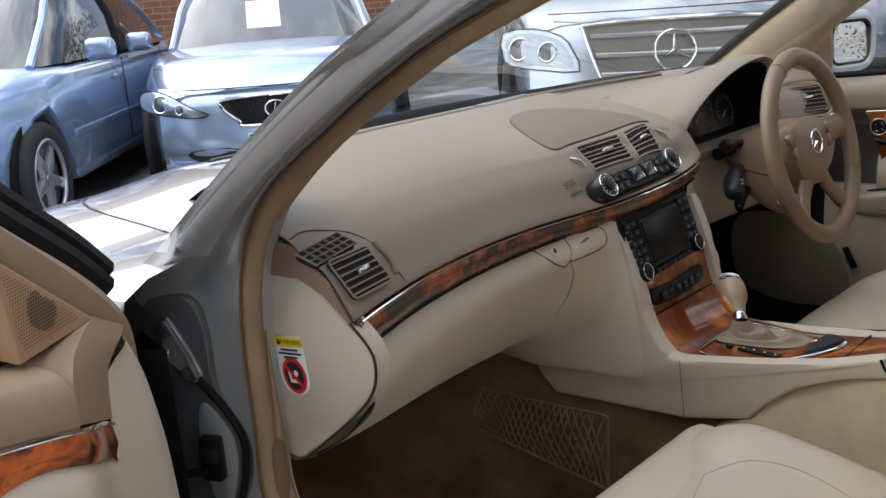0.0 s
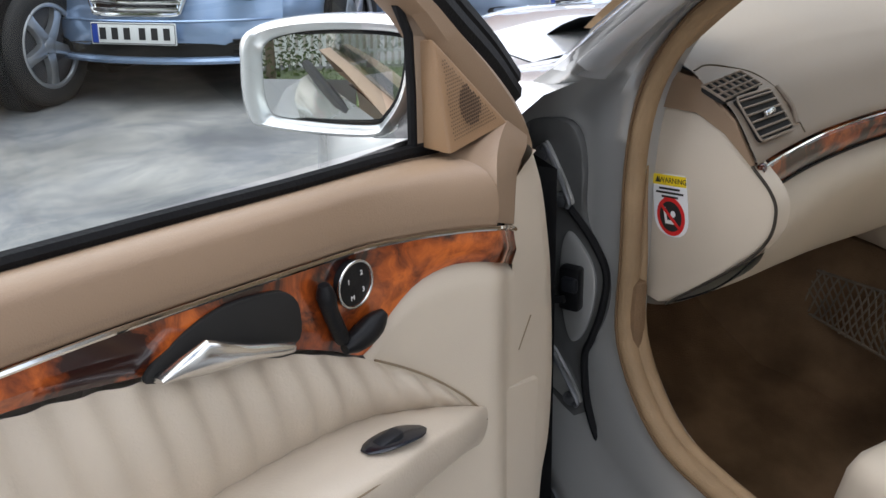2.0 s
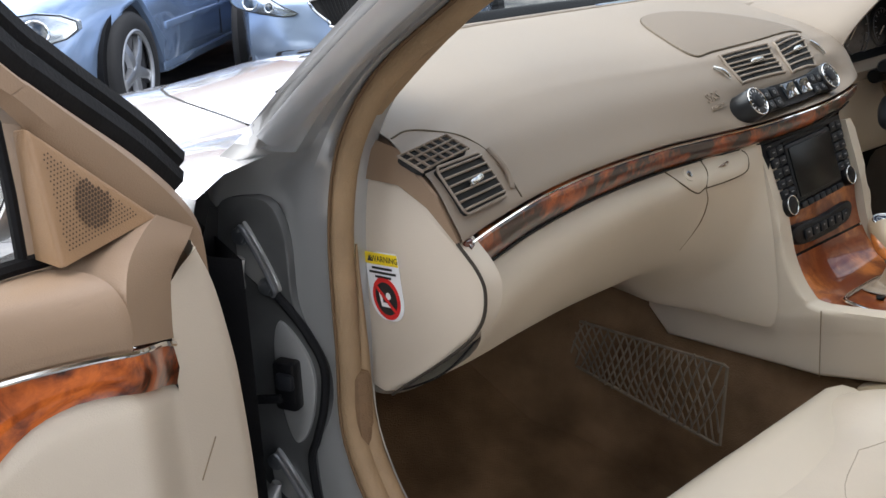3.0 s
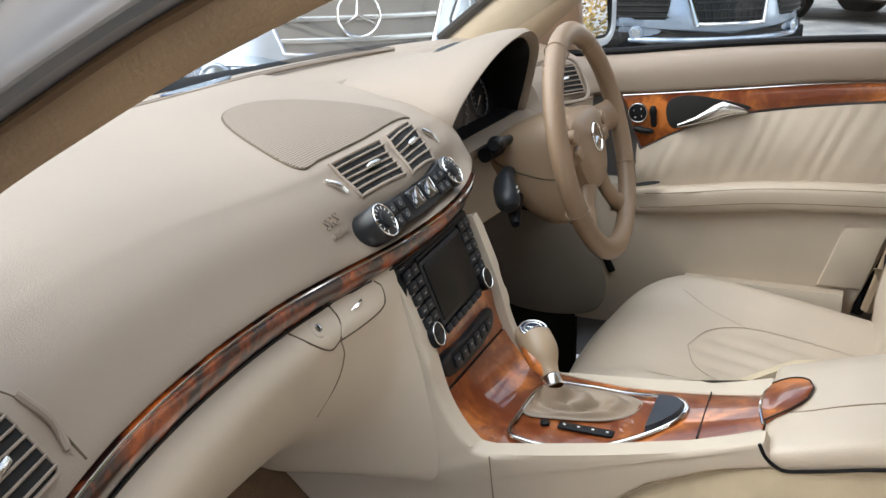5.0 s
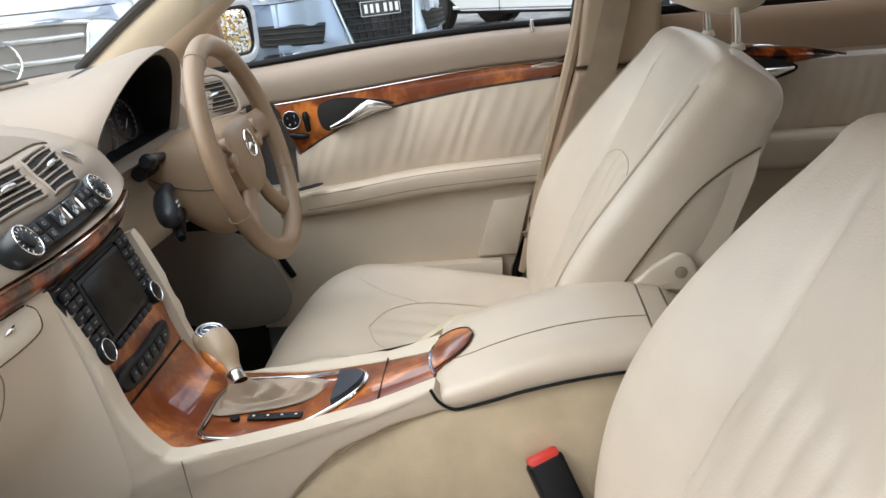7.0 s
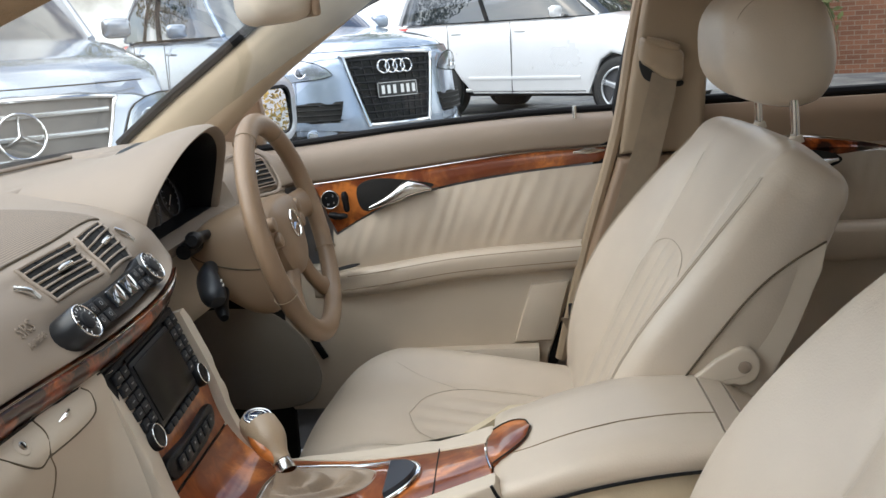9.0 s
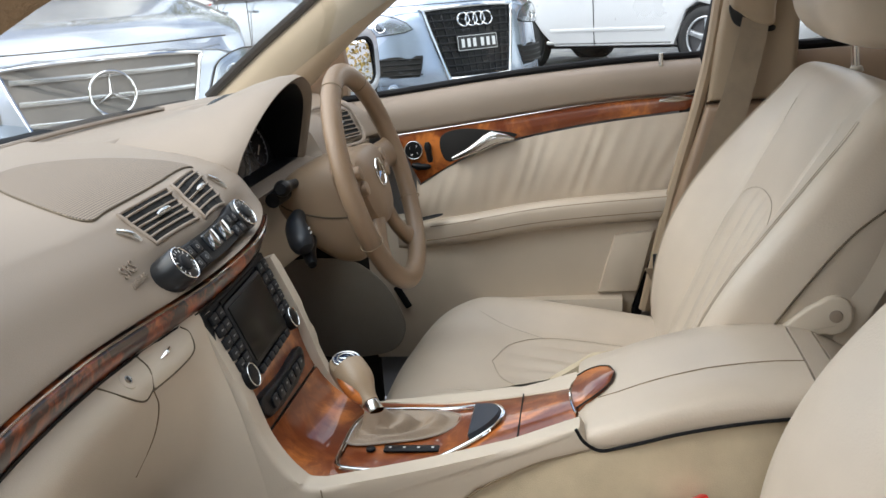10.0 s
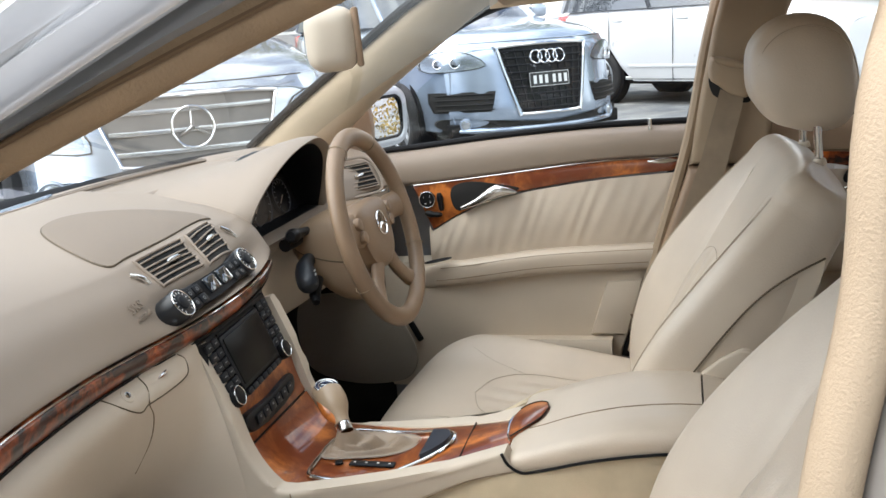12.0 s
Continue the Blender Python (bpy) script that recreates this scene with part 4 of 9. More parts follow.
# ---- floor and footwells ----
floor = thing("car_floor", "worn brown carpet floor and footwells", "carpet", kind="structure")
prof = [(-1.75, 0.46), (-1.70, 0.36), (-0.2, 0.35), (0.22, 0.36), (0.42, 0.42), (0.60, 0.60), (0.62, 0.84)]
part("carpet", loft([[V(x, y, z + (0.03 if abs(abs(x) - 0.72) < 0.03 else 0)) for y, z in prof] for x in (-0.76, -0.70, -0.45, -0.2, 0.0, 0.2, 0.45, 0.70, 0.78)]), CARPET, floor)
rows = []
for y, zt, w in ((-1.7, 0.55, 0.13), (-0.8, 0.58, 0.13), (0.0, 0.625, 0.128), (0.24, 0.64, 0.128), (0.36, 0.66, 0.17), (0.50, 0.70, 0.26), (0.66, 0.74, 0.34)):
    rows.append([V(-w - 0.02, y, 0.34), V(-w - 0.008, y, zt - 0.05), V(-w + 0.02, y, zt), V(0, y, zt + 0.01), V(w - 0.02, y, zt), V(w + 0.008, y, zt - 0.05), V(w + 0.02, y, 0.34)])
part("tunnel", loft(rows), CARPET, floor)
part("kick_panel", box((0.02, 0.50, 0.45), (-0.745, 0.40, 0.58), 0.008), CARPET, floor)

# Footwell shade painted as near-black carpet; lining, toe board and mat added for it.
FOOTWELL_SHADE = mat("shaded_footwell_carpet", (0.020, 0.018, 0.016), 0.95, var=0.2, vscale=12, grain=0.9, gscale=420, spec=0.1)
part("side_lining", loft([[V(0.166, y, 0.36), V(0.146, y, 0.60), V(0.115, y, 0.655)] for y in (-0.10, 0.0, 0.12, 0.24, 0.30)]), FOOTWELL_SHADE, floor, "carpet lining beside the pedals, shade painted near-black")
part("kick_panel", box((0.02, 0.50, 0.45), (0.765, 0.40, 0.58), 0.008), FOOTWELL_SHADE, floor, "kick panel with footwell shade painted near-black")
part("toe_board", loft([[V(x, y, z) for y, z in ((0.20, 0.372), (0.32, 0.388), (0.42, 0.432), (0.592, 0.606), (0.612, 0.83))] for x in (0.15, 0.45, 0.745)]), FOOTWELL_SHADE, floor, "toe board carpet with shade painted near-black")
part("floor_mat", box((0.50, 0.55, 0.012), (0.45, -0.02, 0.385), 0.005), FOOTWELL_SHADE, floor, "driver's mat added to carry the painted footwell shade")
part("firewall", box((1.4, 0.02, 0.55), (0, 0.66, 0.62), 0), CARPET, floor)

net = thing("storage_net", "brown elastic mesh net stretched on the tunnel wall", "net")
NT = [V(-0.180, 0.385, 0.600), V(-0.172, 0.110, 0.615), V(-0.178, 0.108, 0.492), V(-0.184, 0.378, 0.526)]
NETM = mat("brown_cord", (0.27, 0.215, 0.155), 0.8, var=0.2, vscale=30)
part("net_frame", sweep([NT[k].lerp(NT[(k + 1) % 4], t) for k in range(4) for t in (0.02, 0.25, 0.5, 0.75, 0.98)], 0.0026, 6, True, up=(1, 0, 0)), NETM, net)
for k in range(1, 20):
    for sgn in (1, -1):
        pts = []
        for j in range(11):
            u = k / 20 + sgn * 0.16 * (j / 10 - 0.5)
            if 0 <= u <= 1:
                v = j / 10
                p = NT[0].lerp(NT[1], u).lerp(NT[3].lerp(NT[2], u), v)
                pts.append(p + V(-0.006 * math.sin(math.pi * v) + 0.001 * sgn, 0.004 * math.sin(9 * u + 5 * v), 0.003 * math.sin(17 * u)))
        if len(pts) > 2:
            part("cord", sweep(pts, 0.0016, 5), NETM, net)


# ---- instrument binnacle, steering wheel and column ----
binnacle = thing("instrument_cluster", "unlit black instrument cluster under a taupe arched hood", "instrument cluster")
RIM = cat([(0.186, 0.188, 0.968), (0.200, 0.176, 1.012), (0.245, 0.164, 1.052), (0.31, 0.155, 1.082), (0.385, 0.150, 1.097), (0.45, 0.152, 1.094), (0.515, 0.162, 1.065), (0.548, 0.180, 1.015), (0.558, 0.198, 0.955)], 5)


def hood_row(scale, dy, dz, merge=0.0):
    row = []
    for p in RIM:
        q = V(0.376 + (p.x - 0.376) * scale, p.y + dy, p.z + dz)
        if merge:
            s = surf(q.x, max(q.y, 0.235), -0.004)
            q.z = q.z * (1 - merge) + (min(q.z, s.z + 0.002)) * merge
        row.append(q)
    return row


def hood_back(t):
    row = []
    for p in RIM:
        x, y = 0.376 + (p.x - 0.376) * (1.02 + 0.10 * t), p.y + 0.008 + 0.29 * t
        k = t * t * (3 - 2 * t)
        z1 = surf(x, max(y, 0.24)).z - 0.005
        row.append(V(x, y, (p.z + 0.005) * (1 - k) + min(z1, max(z1, p.z) if t < 1 else z1) * k))
    return row


part("hood", loft([hood_row(0.955, 0.012, -0.008), hood_row(0.965, 0.001, -0.003), hood_row(1.0, -0.002, 0.001)] + [hood_back(t) for t in (0.0, 0.08, 0.2, 0.35, 0.5, 0.65, 0.8, 0.92, 1.0)]), DASH, binnacle, "taupe vinyl hood", True, 60)
part("hood_lining", loft([hood_row(0.955, 0.012, -0.008), hood_row(0.90, 0.06, -0.012), hood_row(0.84, 0.115, -0.018)]), BLACK, binnacle)
part("cluster_face", slab([(p.x - 0.376, p.z - 1.0) for p in hood_row(0.86, 0, -0.018)], basis((0.376, 0.250, 1.0), (1, 0, 0), (0, 0.25, 0.97)), 0.01), GAUGE, binnacle, "black gauge face")
for gx_, gz_, gr_ in ((0.365, 0.998, 0.047), (0.275, 0.985, 0.030), (0.462, 0.990, 0.032)):
    m_g2 = basis((gx_, 0.2462 + (gz_ - 1.0) * 0.258, gz_), (1, 0, 0), (0, 0.25, 0.97))
    part("gauge_ring", ring(gr_, 0.0009, m_g2), plain("dim_metal", (0.10, 0.10, 0.105), 0.35, 0.8), binnacle, "thin metal gauge ring")
    for k in range(13):
        part("gauge_tick", box((gr_ * 0.16, 0.0012, 0.0006), (gr_ * 0.84, 0, 0.001), m=m_g2 @ Matrix.Rotation(radians(-40 + 21.6 * k), 4, "Z")), KEYP, binnacle)
    part("needle", box((gr_ * 0.7, 0.0014, 0.001), (gr_ * 0.3, 0, 0.002), m=m_g2 @ Matrix.Rotation(radians(215), 4, "Z")), plain("needle_pale", (0.6, 0.5, 0.4), 0.5), binnacle)
part("lower_shelf", loft([[V(x, 0.30, 0.962), V(x, 0.205, 0.9545)] for x in (0.15, 0.3, 0.45, 0.58)]), BLACK, binnacle)
part("lower_lip", loft([[V(x, 0.205, 0.9545), V(x, 0.195, 0.953), V(x, 0.180, 0.946), V(x, 0.184, 0.930)] for x in (0.15, 0.2, 0.3, 0.4, 0.5, 0.58)]), DASH, binnacle)
part("lower_line", sweep([V(x, DASHROW(x)[0] - 0.003, DASHROW(x)[1] - 0.002) for x in [0.30 + 0.42 * i / 20 for i in range(21)]], 0.0018, 6), CHROME, binnacle, "thin bright metal line")

knee = thing("knee_panel", "cream panel under the steering column", "trim panel")
rows = []
for i in range(22):
    x = 0.125 + 0.62 * i / 21
    ty, tz = DASHROW(x)[:2]
    rows.append(cat([(x, ty + 0.012, tz - 0.002), (x, ty + 0.016, tz - 0.05), (x, ty + 0.03, tz - 0.13), (x, ty + 0.10, tz - 0.19), (x, ty + 0.25, tz - 0.20)], 4))
part("panel", loft(rows), CREAM, knee)

wheel = thing("steering_wheel", "brown leather four-spoke steering wheel with airbag hub and star emblem", "steering wheel")
m_w = basis((0.393, 0.036, 0.945), (1, 0, 0), (0, 0.262, 0.965))
bm = sweep([(0.1615 * math.cos(q), 0.1615 * math.sin(q), 0.0) for q in [2 * math.pi * k / 72 for k in range(72)]], 0.0165, 16, True, 0.86)
bmesh.ops.transform(bm, matrix=m_w, verts=bm.verts)
part("rim", bm, RIMLEATHER, wheel, "stitched brown leather rim")
for a in (62, 118, 205, 335):
    part("rim_seam", ring(0.0168, 0.0007, m_w @ Matrix.Rotation(radians(a), 4, "Z") @ Matrix.Translation((0.1615, 0, 0)) @ Matrix.Rotation(radians(90), 4, "X"), 20), bpy.data.materials["seam_shadow"], wheel)
HUB = smooth2([(-0.068, 0.042), (0, 0.052), (0.068, 0.042), (0.072, 0.0), (0.058, -0.045), (0.03, -0.066), (0, -0.070), (-0.03, -0.066), (-0.058, -0.045), (-0.072, 0.0)], 5)
part("hub_pad", loft([[(m_w @ V(x * f, y * f, z)) for x, y in HUB] for f, z in ((1.0, -0.045), (1.03, -0.02), (0.98, -0.006), (0.86, 0.0), (0.6, 0.004), (0.25, 0.006), (0.02, 0.006))], closed=True), RIMLEATHER, wheel, "brown airbag pad")


def spoke(pts, w0, w1):
    rows = []
    for i, (x, y, z) in enumerate(pts):
        t = i / (len(pts) - 1)
        d = V(*pts[min(i + 1, len(pts) - 1)]) - V(*pts[max(i - 1, 0)])
        s = V(-d.y, d.x, 0).normalized()
        w = w0 + (w1 - w0) * t - 0.006 * math.sin(math.pi * t)
        c = V(x, y, z)
        rows.append([m_w @ (c + s * (w * math.cos(q)) + V(0, 0, 0.010 * math.sin(q))) for q in [2 * math.pi * k / 16 for k in range(16)]])
    return loft(rows, True, True)


for sx in (-1, 1):
    part("spoke", spoke([(sx * 0.055, 0.010, -0.012), (sx * 0.09, 0.014, -0.016), (sx * 0.125, 0.016, -0.010), (sx * 0.158, 0.016, -0.002)], 0.034, 0.026), RIMLEATHER, wheel)
    part("spoke", spoke([(sx * 0.028, -0.050, -0.012), (sx * 0.055, -0.085, -0.014), (sx * 0.080, -0.115, -0.010), (sx * 0.103, -0.128, -0.002)], 0.020, 0.022), RIMLEATHER, wheel)
    for bx, by in ((0.080, 0.022), (0.074, -0.002)):
        part("thumb_button", disc(0.011, 0.012, m_w @ Matrix.Translation((sx * bx, by, 0.002)), 0.003, 18), RIMLEATHER, wheel, "round thumb button")
star(0.021, m_w @ Matrix.Translation((0, 0.006, 0.0075)), CHROME, wheel)

column = thing("steering_column", "brown steering column shroud with black stalks", "steering column")
COLM = mat("tan_column_vinyl", (0.32, 0.220, 0.140), 0.45, var=0.06, vscale=8, grain=0.2, gscale=900)
SHR = table([(0.046, 0.972, 0.850, 0.040), (0.056, 0.984, 0.826, 0.052), (0.075, 0.990, 0.816, 0.058), (0.105, 0.986, 0.822, 0.061), (0.140, 0.973, 0.846, 0.061), (0.165, 0.960, 0.872, 0.059), (0.180, 0.947, 0.898, 0.052)])
rows = []
for k in range(28):
    y = 0.046 + 0.134 * k / 27
    zt, zb, rw = SHR(y)
    zm = zb + (zt - zb) * 0.56
    row = []
    for q in [2 * math.pi * j / 40 for j in range(40)]:
        c_, s_ = math.cos(q), math.sin(q)
        row.append(V(0.395 + rw * math.copysign(abs(c_) ** 0.62, c_), y, zm + (zt - zm if s_ > 0 else zm - zb) * math.copysign(abs(s_) ** 0.72, s_)))
    rows.append(row)
part("shroud", loft(rows, True, True), COLM, column, "tan moulded shroud")
part("shroud_joint", sweep([V(0.395 - SHR(y)[2] - 0.0004, y, SHR(y)[1] + (SHR(y)[0] - SHR(y)[1]) * 0.46) for y in [0.06 + 0.115 * k / 12 for k in range(13)]], 0.0011, 6), SEAMD, column, "parting line")
part("stalk", sweep(cat([V(0.345, 0.150, 0.950), V(0.300, 0.152, 0.953), V(0.268, 0.148, 0.957)], 4), [0.007, 0.0075, 0.008, 0.009, 0.0105, 0.012, 0.0125, 0.0115, 0.008], 12), BLACK, column, "black wiper stalk")
part("stalk_root", sweep([V(0.330, 0.165, 0.940), V(0.285, 0.168, 0.937)], [0.013, 0.011], 12), BLACK, column)
part("stalk", sweep(cat([V(0.335, 0.148, 0.902), V(0.300, 0.142, 0.896), V(0.272, 0.128, 0.880), V(0.260, 0.118, 0.870)], 4), [0.011, 0.012, 0.013, 0.014, 0.0155, 0.017, 0.018, 0.0185, 0.0185, 0.018, 0.017, 0.015, 0.011], 14), plain("blue_black_stalk", (0.016, 0.019, 0.024), 0.42), column, "thick dark stalk with rounded end")
for k in range(2):
    part("stalk_mark", box((0.006, 0.0012, 0.003), (0.277 - 0.006 * k, 0.1155 - 0.004 * k, 0.897 - 0.005 * k), 0), MARK, column)
part("adjuster", sweep(cat([V(0.325, 0.130, 0.868), V(0.285, 0.122, 0.856), V(0.262, 0.112, 0.846)], 4), [0.009, 0.010, 0.010, 0.010, 0.010, 0.010, 0.009, 0.008, 0.006], 10), BLACK, column, "black adjuster lever")

# ---- driver's door ----
door_d = thing("driver_door", "closed door with tan top, walnut band, fluted cream panel and armrest", "car door")
m_dd = basis((0.765, 0, 0), (0, -1, 0), (0, 0, 1))
BELT = table([(-0.34, 1.000), (-0.11, 1.016), (0.103, 1.037), (0.309, 1.051), (0.489, 1.055)])
CHR = table([(-0.34, 0.930), (-0.069, 0.951), (0.098, 0.968), (0.306, 0.990), (0.475, 0.997)])
WLO = table([(-0.04, 0.852), (0.017, 0.884), (0.08, 0.912), (0.158, 0.932), (0.305, 0.954), (0.475, 0.968)])
FLO = table([(-0.06, 0.778), (0.025, 0.786), (0.193, 0.809), (0.423, 0.822)])
us = [-0.34 + 0.825 * i / 40 for i in range(41)]
part("top_pad", loft([cat([m_dd @ V(u, BELT(u)[0] + 0.000, -0.05), m_dd @ V(u, BELT(u)[0] + 0.003, -0.024), m_dd @ V(u, BELT(u)[0] - 0.003, -0.007), m_dd @ V(u, BELT(u)[0] - 0.014, 0.002), m_dd @ V(u, BELT(u)[0] * 0.6 + CHR(u)[0] * 0.4 - 0.004, 0.0065), m_dd @ V(u, CHR(u)[0] + 0.014, 0.0050), m_dd @ V(u, CHR(u)[0] + 0.003, -0.001), m_dd @ V(u, CHR(u)[0] - 0.004, -0.03)], 3) for u in us], caps=True), DASH, door_d, "taupe vinyl top pad", True, 60)
uw = [-0.075 + 0.55 * i / 44 for i in range(45)]


def wlow(u):
    return WLO(u)[0] if u > -0.04 else 0.852 + (CHR(u)[0] - 0.004 - 0.852) * min(1, (-0.04 - u) / 0.035)


part("walnut_band", loft([[m_dd @ V(u, CHR(u)[0], -0.012), m_dd @ V(u, CHR(u)[0] - 0.002, 0.003), m_dd @ V(u, (CHR(u)[0] + wlow(u)) / 2, 0.007), m_dd @ V(u, wlow(u) + 0.003, 0.002), m_dd @ V(u, wlow(u), -0.012)] for u in uw], caps=True), WOODC, door_d, "glossy burl walnut band")
part("band_line", sweep([m_dd @ V(u, CHR(u)[0] + 0.001, 0.005) for u in uw], 0.0009, 6), SATIN, door_d, "bright metal line")
part("band_end", sweep([m_dd @ V(0.41 + 0.058 * i / 8, 0.989 + 0.001 * i / 8, 0.006) for i in range(9)], [0.001 + 0.0045 * math.sin(math.pi * (i + 0.5) / 9) for i in range(9)], 8), SATIN, door_d)
rows = []
nf = 150
for i in range(nf + 1):
    u = -0.045 + 0.517 * i / nf
    top, low = wlow(u) - 0.001, FLO(u)[0]
    row = []
    for j in range(11):
        v = j / 10
        ph = (u + 0.034 * v + 0.006 * math.sin(23 * u + 2 * v) + 0.004 * math.sin(61 * u + 1)) / 0.031
        dep = 0.0026 * (0.62 + 0.38 * math.sin(41 * u + 3 * v)) * abs(math.cos(math.pi * ph)) ** 1.6 * math.sin(math.pi * min(1, v * 0.9 + 0.08)) ** 0.6
        row.append(m_dd @ V(u - 0.042 * v * max(0, (u + 0.045) / 0.517), top + (low - top) * v, 0.004 + 0.008 * math.sin(math.pi * v) - dep))
    rows.append(row)
part("fluted_panel", loft(rows), LEATHER, door_d, "cream leather panel with soft upright pleats")
rows = []
for i in range(31):
    u = -0.09 + 0.515 * i / 30
    zt, zl = FLO(u)[0] + 0.002 - 0.01 * max(0, (0.02 - u) / 0.1), FLO(u)[0] - 0.050
    d = 0.036 * min(1, (i + 2) / 12) ** 0.6
    rows.append(cat([m_dd @ V(u, zt, -0.005), m_dd @ V(u, zt + 0.002, d * 0.6), m_dd @ V(u, zt - 0.008, d), m_dd @ V(u, zl + 0.018, d * 0.97), m_dd @ V(u, zl + 0.004, d * 0.75), m_dd @ V(u, zl - 0.006, -0.004)], 4))
part("armrest_ledge", loft(rows, caps=True), LEATHER, door_d, "padded cream armrest ledge")
part("ledge_seam", sweep([m_dd @ V(-0.02 + 0.44 * i / 20, FLO(-0.02 + 0.44 * i / 20)[0] - 0.004, 0.0345) for i in range(21)], 0.0009, 6), bpy.data.materials["seam_shadow"], door_d)
part("ledge_seam", sweep([m_dd @ V(-0.03 + 0.44 * i / 20, FLO(-0.03 + 0.44 * i / 20)[0] - 0.030, 0.0345) for i in range(21)], 0.0012, 6), bpy.data.materials["seam_shadow"], door_d)
part("window_switch", sweep([m_dd @ V(-0.055 + 0.06 * i / 6, 0.789 + 0.012 * i / 6, 0.034) for i in range(7)], [0.003, 0.006, 0.007, 0.007, 0.007, 0.006, 0.003], 8, flat=0.5), BLACK, door_d, "black window switches")
part("lower_panel", slab([(-0.34, 0.50), (0.335, 0.50), (0.355, 0.60), (0.425, 0.79), (0.40, 0.80), (-0.34, 0.78)], m_dd @ Matrix.Translation((0, 0, 0.008)), 0.05, 0.006), CREAM, door_d, "cream lower panel")
part("map_pocket", slab([(0.29, 0.632), (0.365, 0.632), (0.397, 0.750), (0.325, 0.744)], m_dd @ Matrix.Translation((0, 0, 0.020)), 0.03, 0.006), CREAM, door_d)
part("pocket_lip", loft([[m_dd @ V(u, 0.625 - 0.02 * (0.3 - u) * 0.5, 0.008), m_dd @ V(u, 0.628, 0.045), m_dd @ V(u, 0.615, 0.05), m_dd @ V(u, 0.50, 0.04)] for u in (0.06, 0.12, 0.2, 0.28, 0.335)], caps=True), CREAM, door_d)
m_sp = m_dd @ Matrix.Translation((-0.155, 0.60, 0.012))
part("speaker_cover", slab(smooth2([(-0.20, 0.095), (-0.05, 0.112), (0.02, 0.068), (0.058, 0.0), (0.060, -0.050), (0.020, -0.088), (-0.10, -0.095), (-0.20, -0.05)], 6), m_sp, 0.02, 0.003), mat("grey_speaker_cloth", (0.31, 0.275, 0.230), 0.95, var=0.08, grain=0.8, gscale=900), door_d, "dark woven speaker cover")
# Raised black bar stands in for the shade in an oval slot.
part("door_light", box((0.014, 0.050, 0.006), (0, 0, 0.016), 0.005, 3, m_dd @ Matrix.Translation((-0.090, 0.632, 0)) @ Matrix.Rotation(radians(28), 4, "Z")), BLACK, door_d)
# release handle in its cup
CUP = smooth2([(0.022, 0.896), (0.006, 0.918), (0.010, 0.946), (0.045, 0.957), (0.10, 0.952), (0.150, 0.942), (0.128, 0.930), (0.07, 0.912)], 5)
# No hollow here: the cup's shade is a black plate on the band.
part("handle_cup", slab(CUP, m_dd @ Matrix.Translation((0, 0, 0.0085)), 0.004, 0.001), OPENING_SHADE, door_d, "handle recess with its shade painted black")
part("release_handle", loft([[m_dd @ V(u, z + h * math.cos(q), 0.012 + dd + 0.006 * math.sin(q)) for q in [2 * math.pi * k / 12 for k in range(12)]] for u, z, h, dd in ((0.028, 0.903, 0.004, 0.0), (0.06, 0.916, 0.008, 0.008), (0.09, 0.931, 0.014, 0.012), (0.105, 0.938, 0.014, 0.012), (0.13, 0.938, 0.008, 0.008), (0.147, 0.934, 0.003, 0.0))], True, True), SATIN, door_d, "satin chrome release handle")


def seat_controls(parent, m, sx):
    """Memory dial and the seat-shaped switch."""
    dial = part("memory_dial", disc(0.0165, 0.010, m, 0.002), BLACK, parent, "black memory dial")
    part("dial_ring", ring(0.0168, 0.0010, m @ Matrix.Translation((0, 0, 0.0005))), SATIN, dial, "chrome ring")
    for x, y, ch in ((-0.007, 0.004, "1"), (0.006, 0.007, "2"), (0.007, -0.006, "3"), (-0.004, -0.009, "M")):
        letters(ch, 0.0052, m @ Matrix.Translation((x, y, 0.0008)), MARK, dial, "dial_mark", 0.0002)


seat_controls(door_d, m_dd @ Matrix.Translation((-0.045, 0.922, 0.013)), 1)
part("seat_switch", sweep(cat([m_dd @ V(-0.018, 0.936, 0.014), m_dd @ V(-0.016, 0.918, 0.014), m_dd @ V(-0.014, 0.898, 0.014)], 4), [0.004, 0.006, 0.007, 0.007, 0.006, 0.006, 0.006, 0.006, 0.004], 10), BLACK, door_d, "black seat-back switch")
part("seat_switch", sweep(cat([m_dd @ V(-0.050, 0.894, 0.014), m_dd @ V(-0.032, 0.890, 0.014), m_dd @ V(-0.014, 0.890, 0.014)], 4), [0.004, 0.006, 0.007, 0.007, 0.006, 0.006, 0.006, 0.005, 0.003], 10), BLACK, door_d, "black cushion switch")
part("lock_pin", sweep([m_dd @ V(0.415, 1.05, -0.008), m_dd @ V(0.415, 1.072, -0.008)], 0.0045, 10), SATIN, door_d, "lock pin")
part("window_seal", sweep([m_dd @ V(u, BELT(u)[0] + 0.009, -0.03) for u in us], 0.0065, 8), RUBBER, door_d, "black window seal")
part("window_glass", loft([[m_dd @ V(-0.25, 1.02, -0.045), m_dd @ V(0.495, 1.06, -0.045)], [m_dd @ V(-0.10, 1.12, -0.05), m_dd @ V(0.51, 1.12, -0.05)], [m_dd @ V(0.12, 1.30, -0.12), m_dd @ V(0.56, 1.33, -0.12)]]), GLASS, door_d, "clear side window")
part("frame_front", sweep(cat([m_dd @ V(-0.33, 1.03, -0.04), m_dd @ V(-0.14, 1.17, -0.06), m_dd @ V(0.07, 1.30, -0.12), m_dd @ V(0.30, 1.335, -0.13), m_dd @ V(0.58, 1.35, -0.13)], 6), 0.012, 8), RUBBER, door_d)
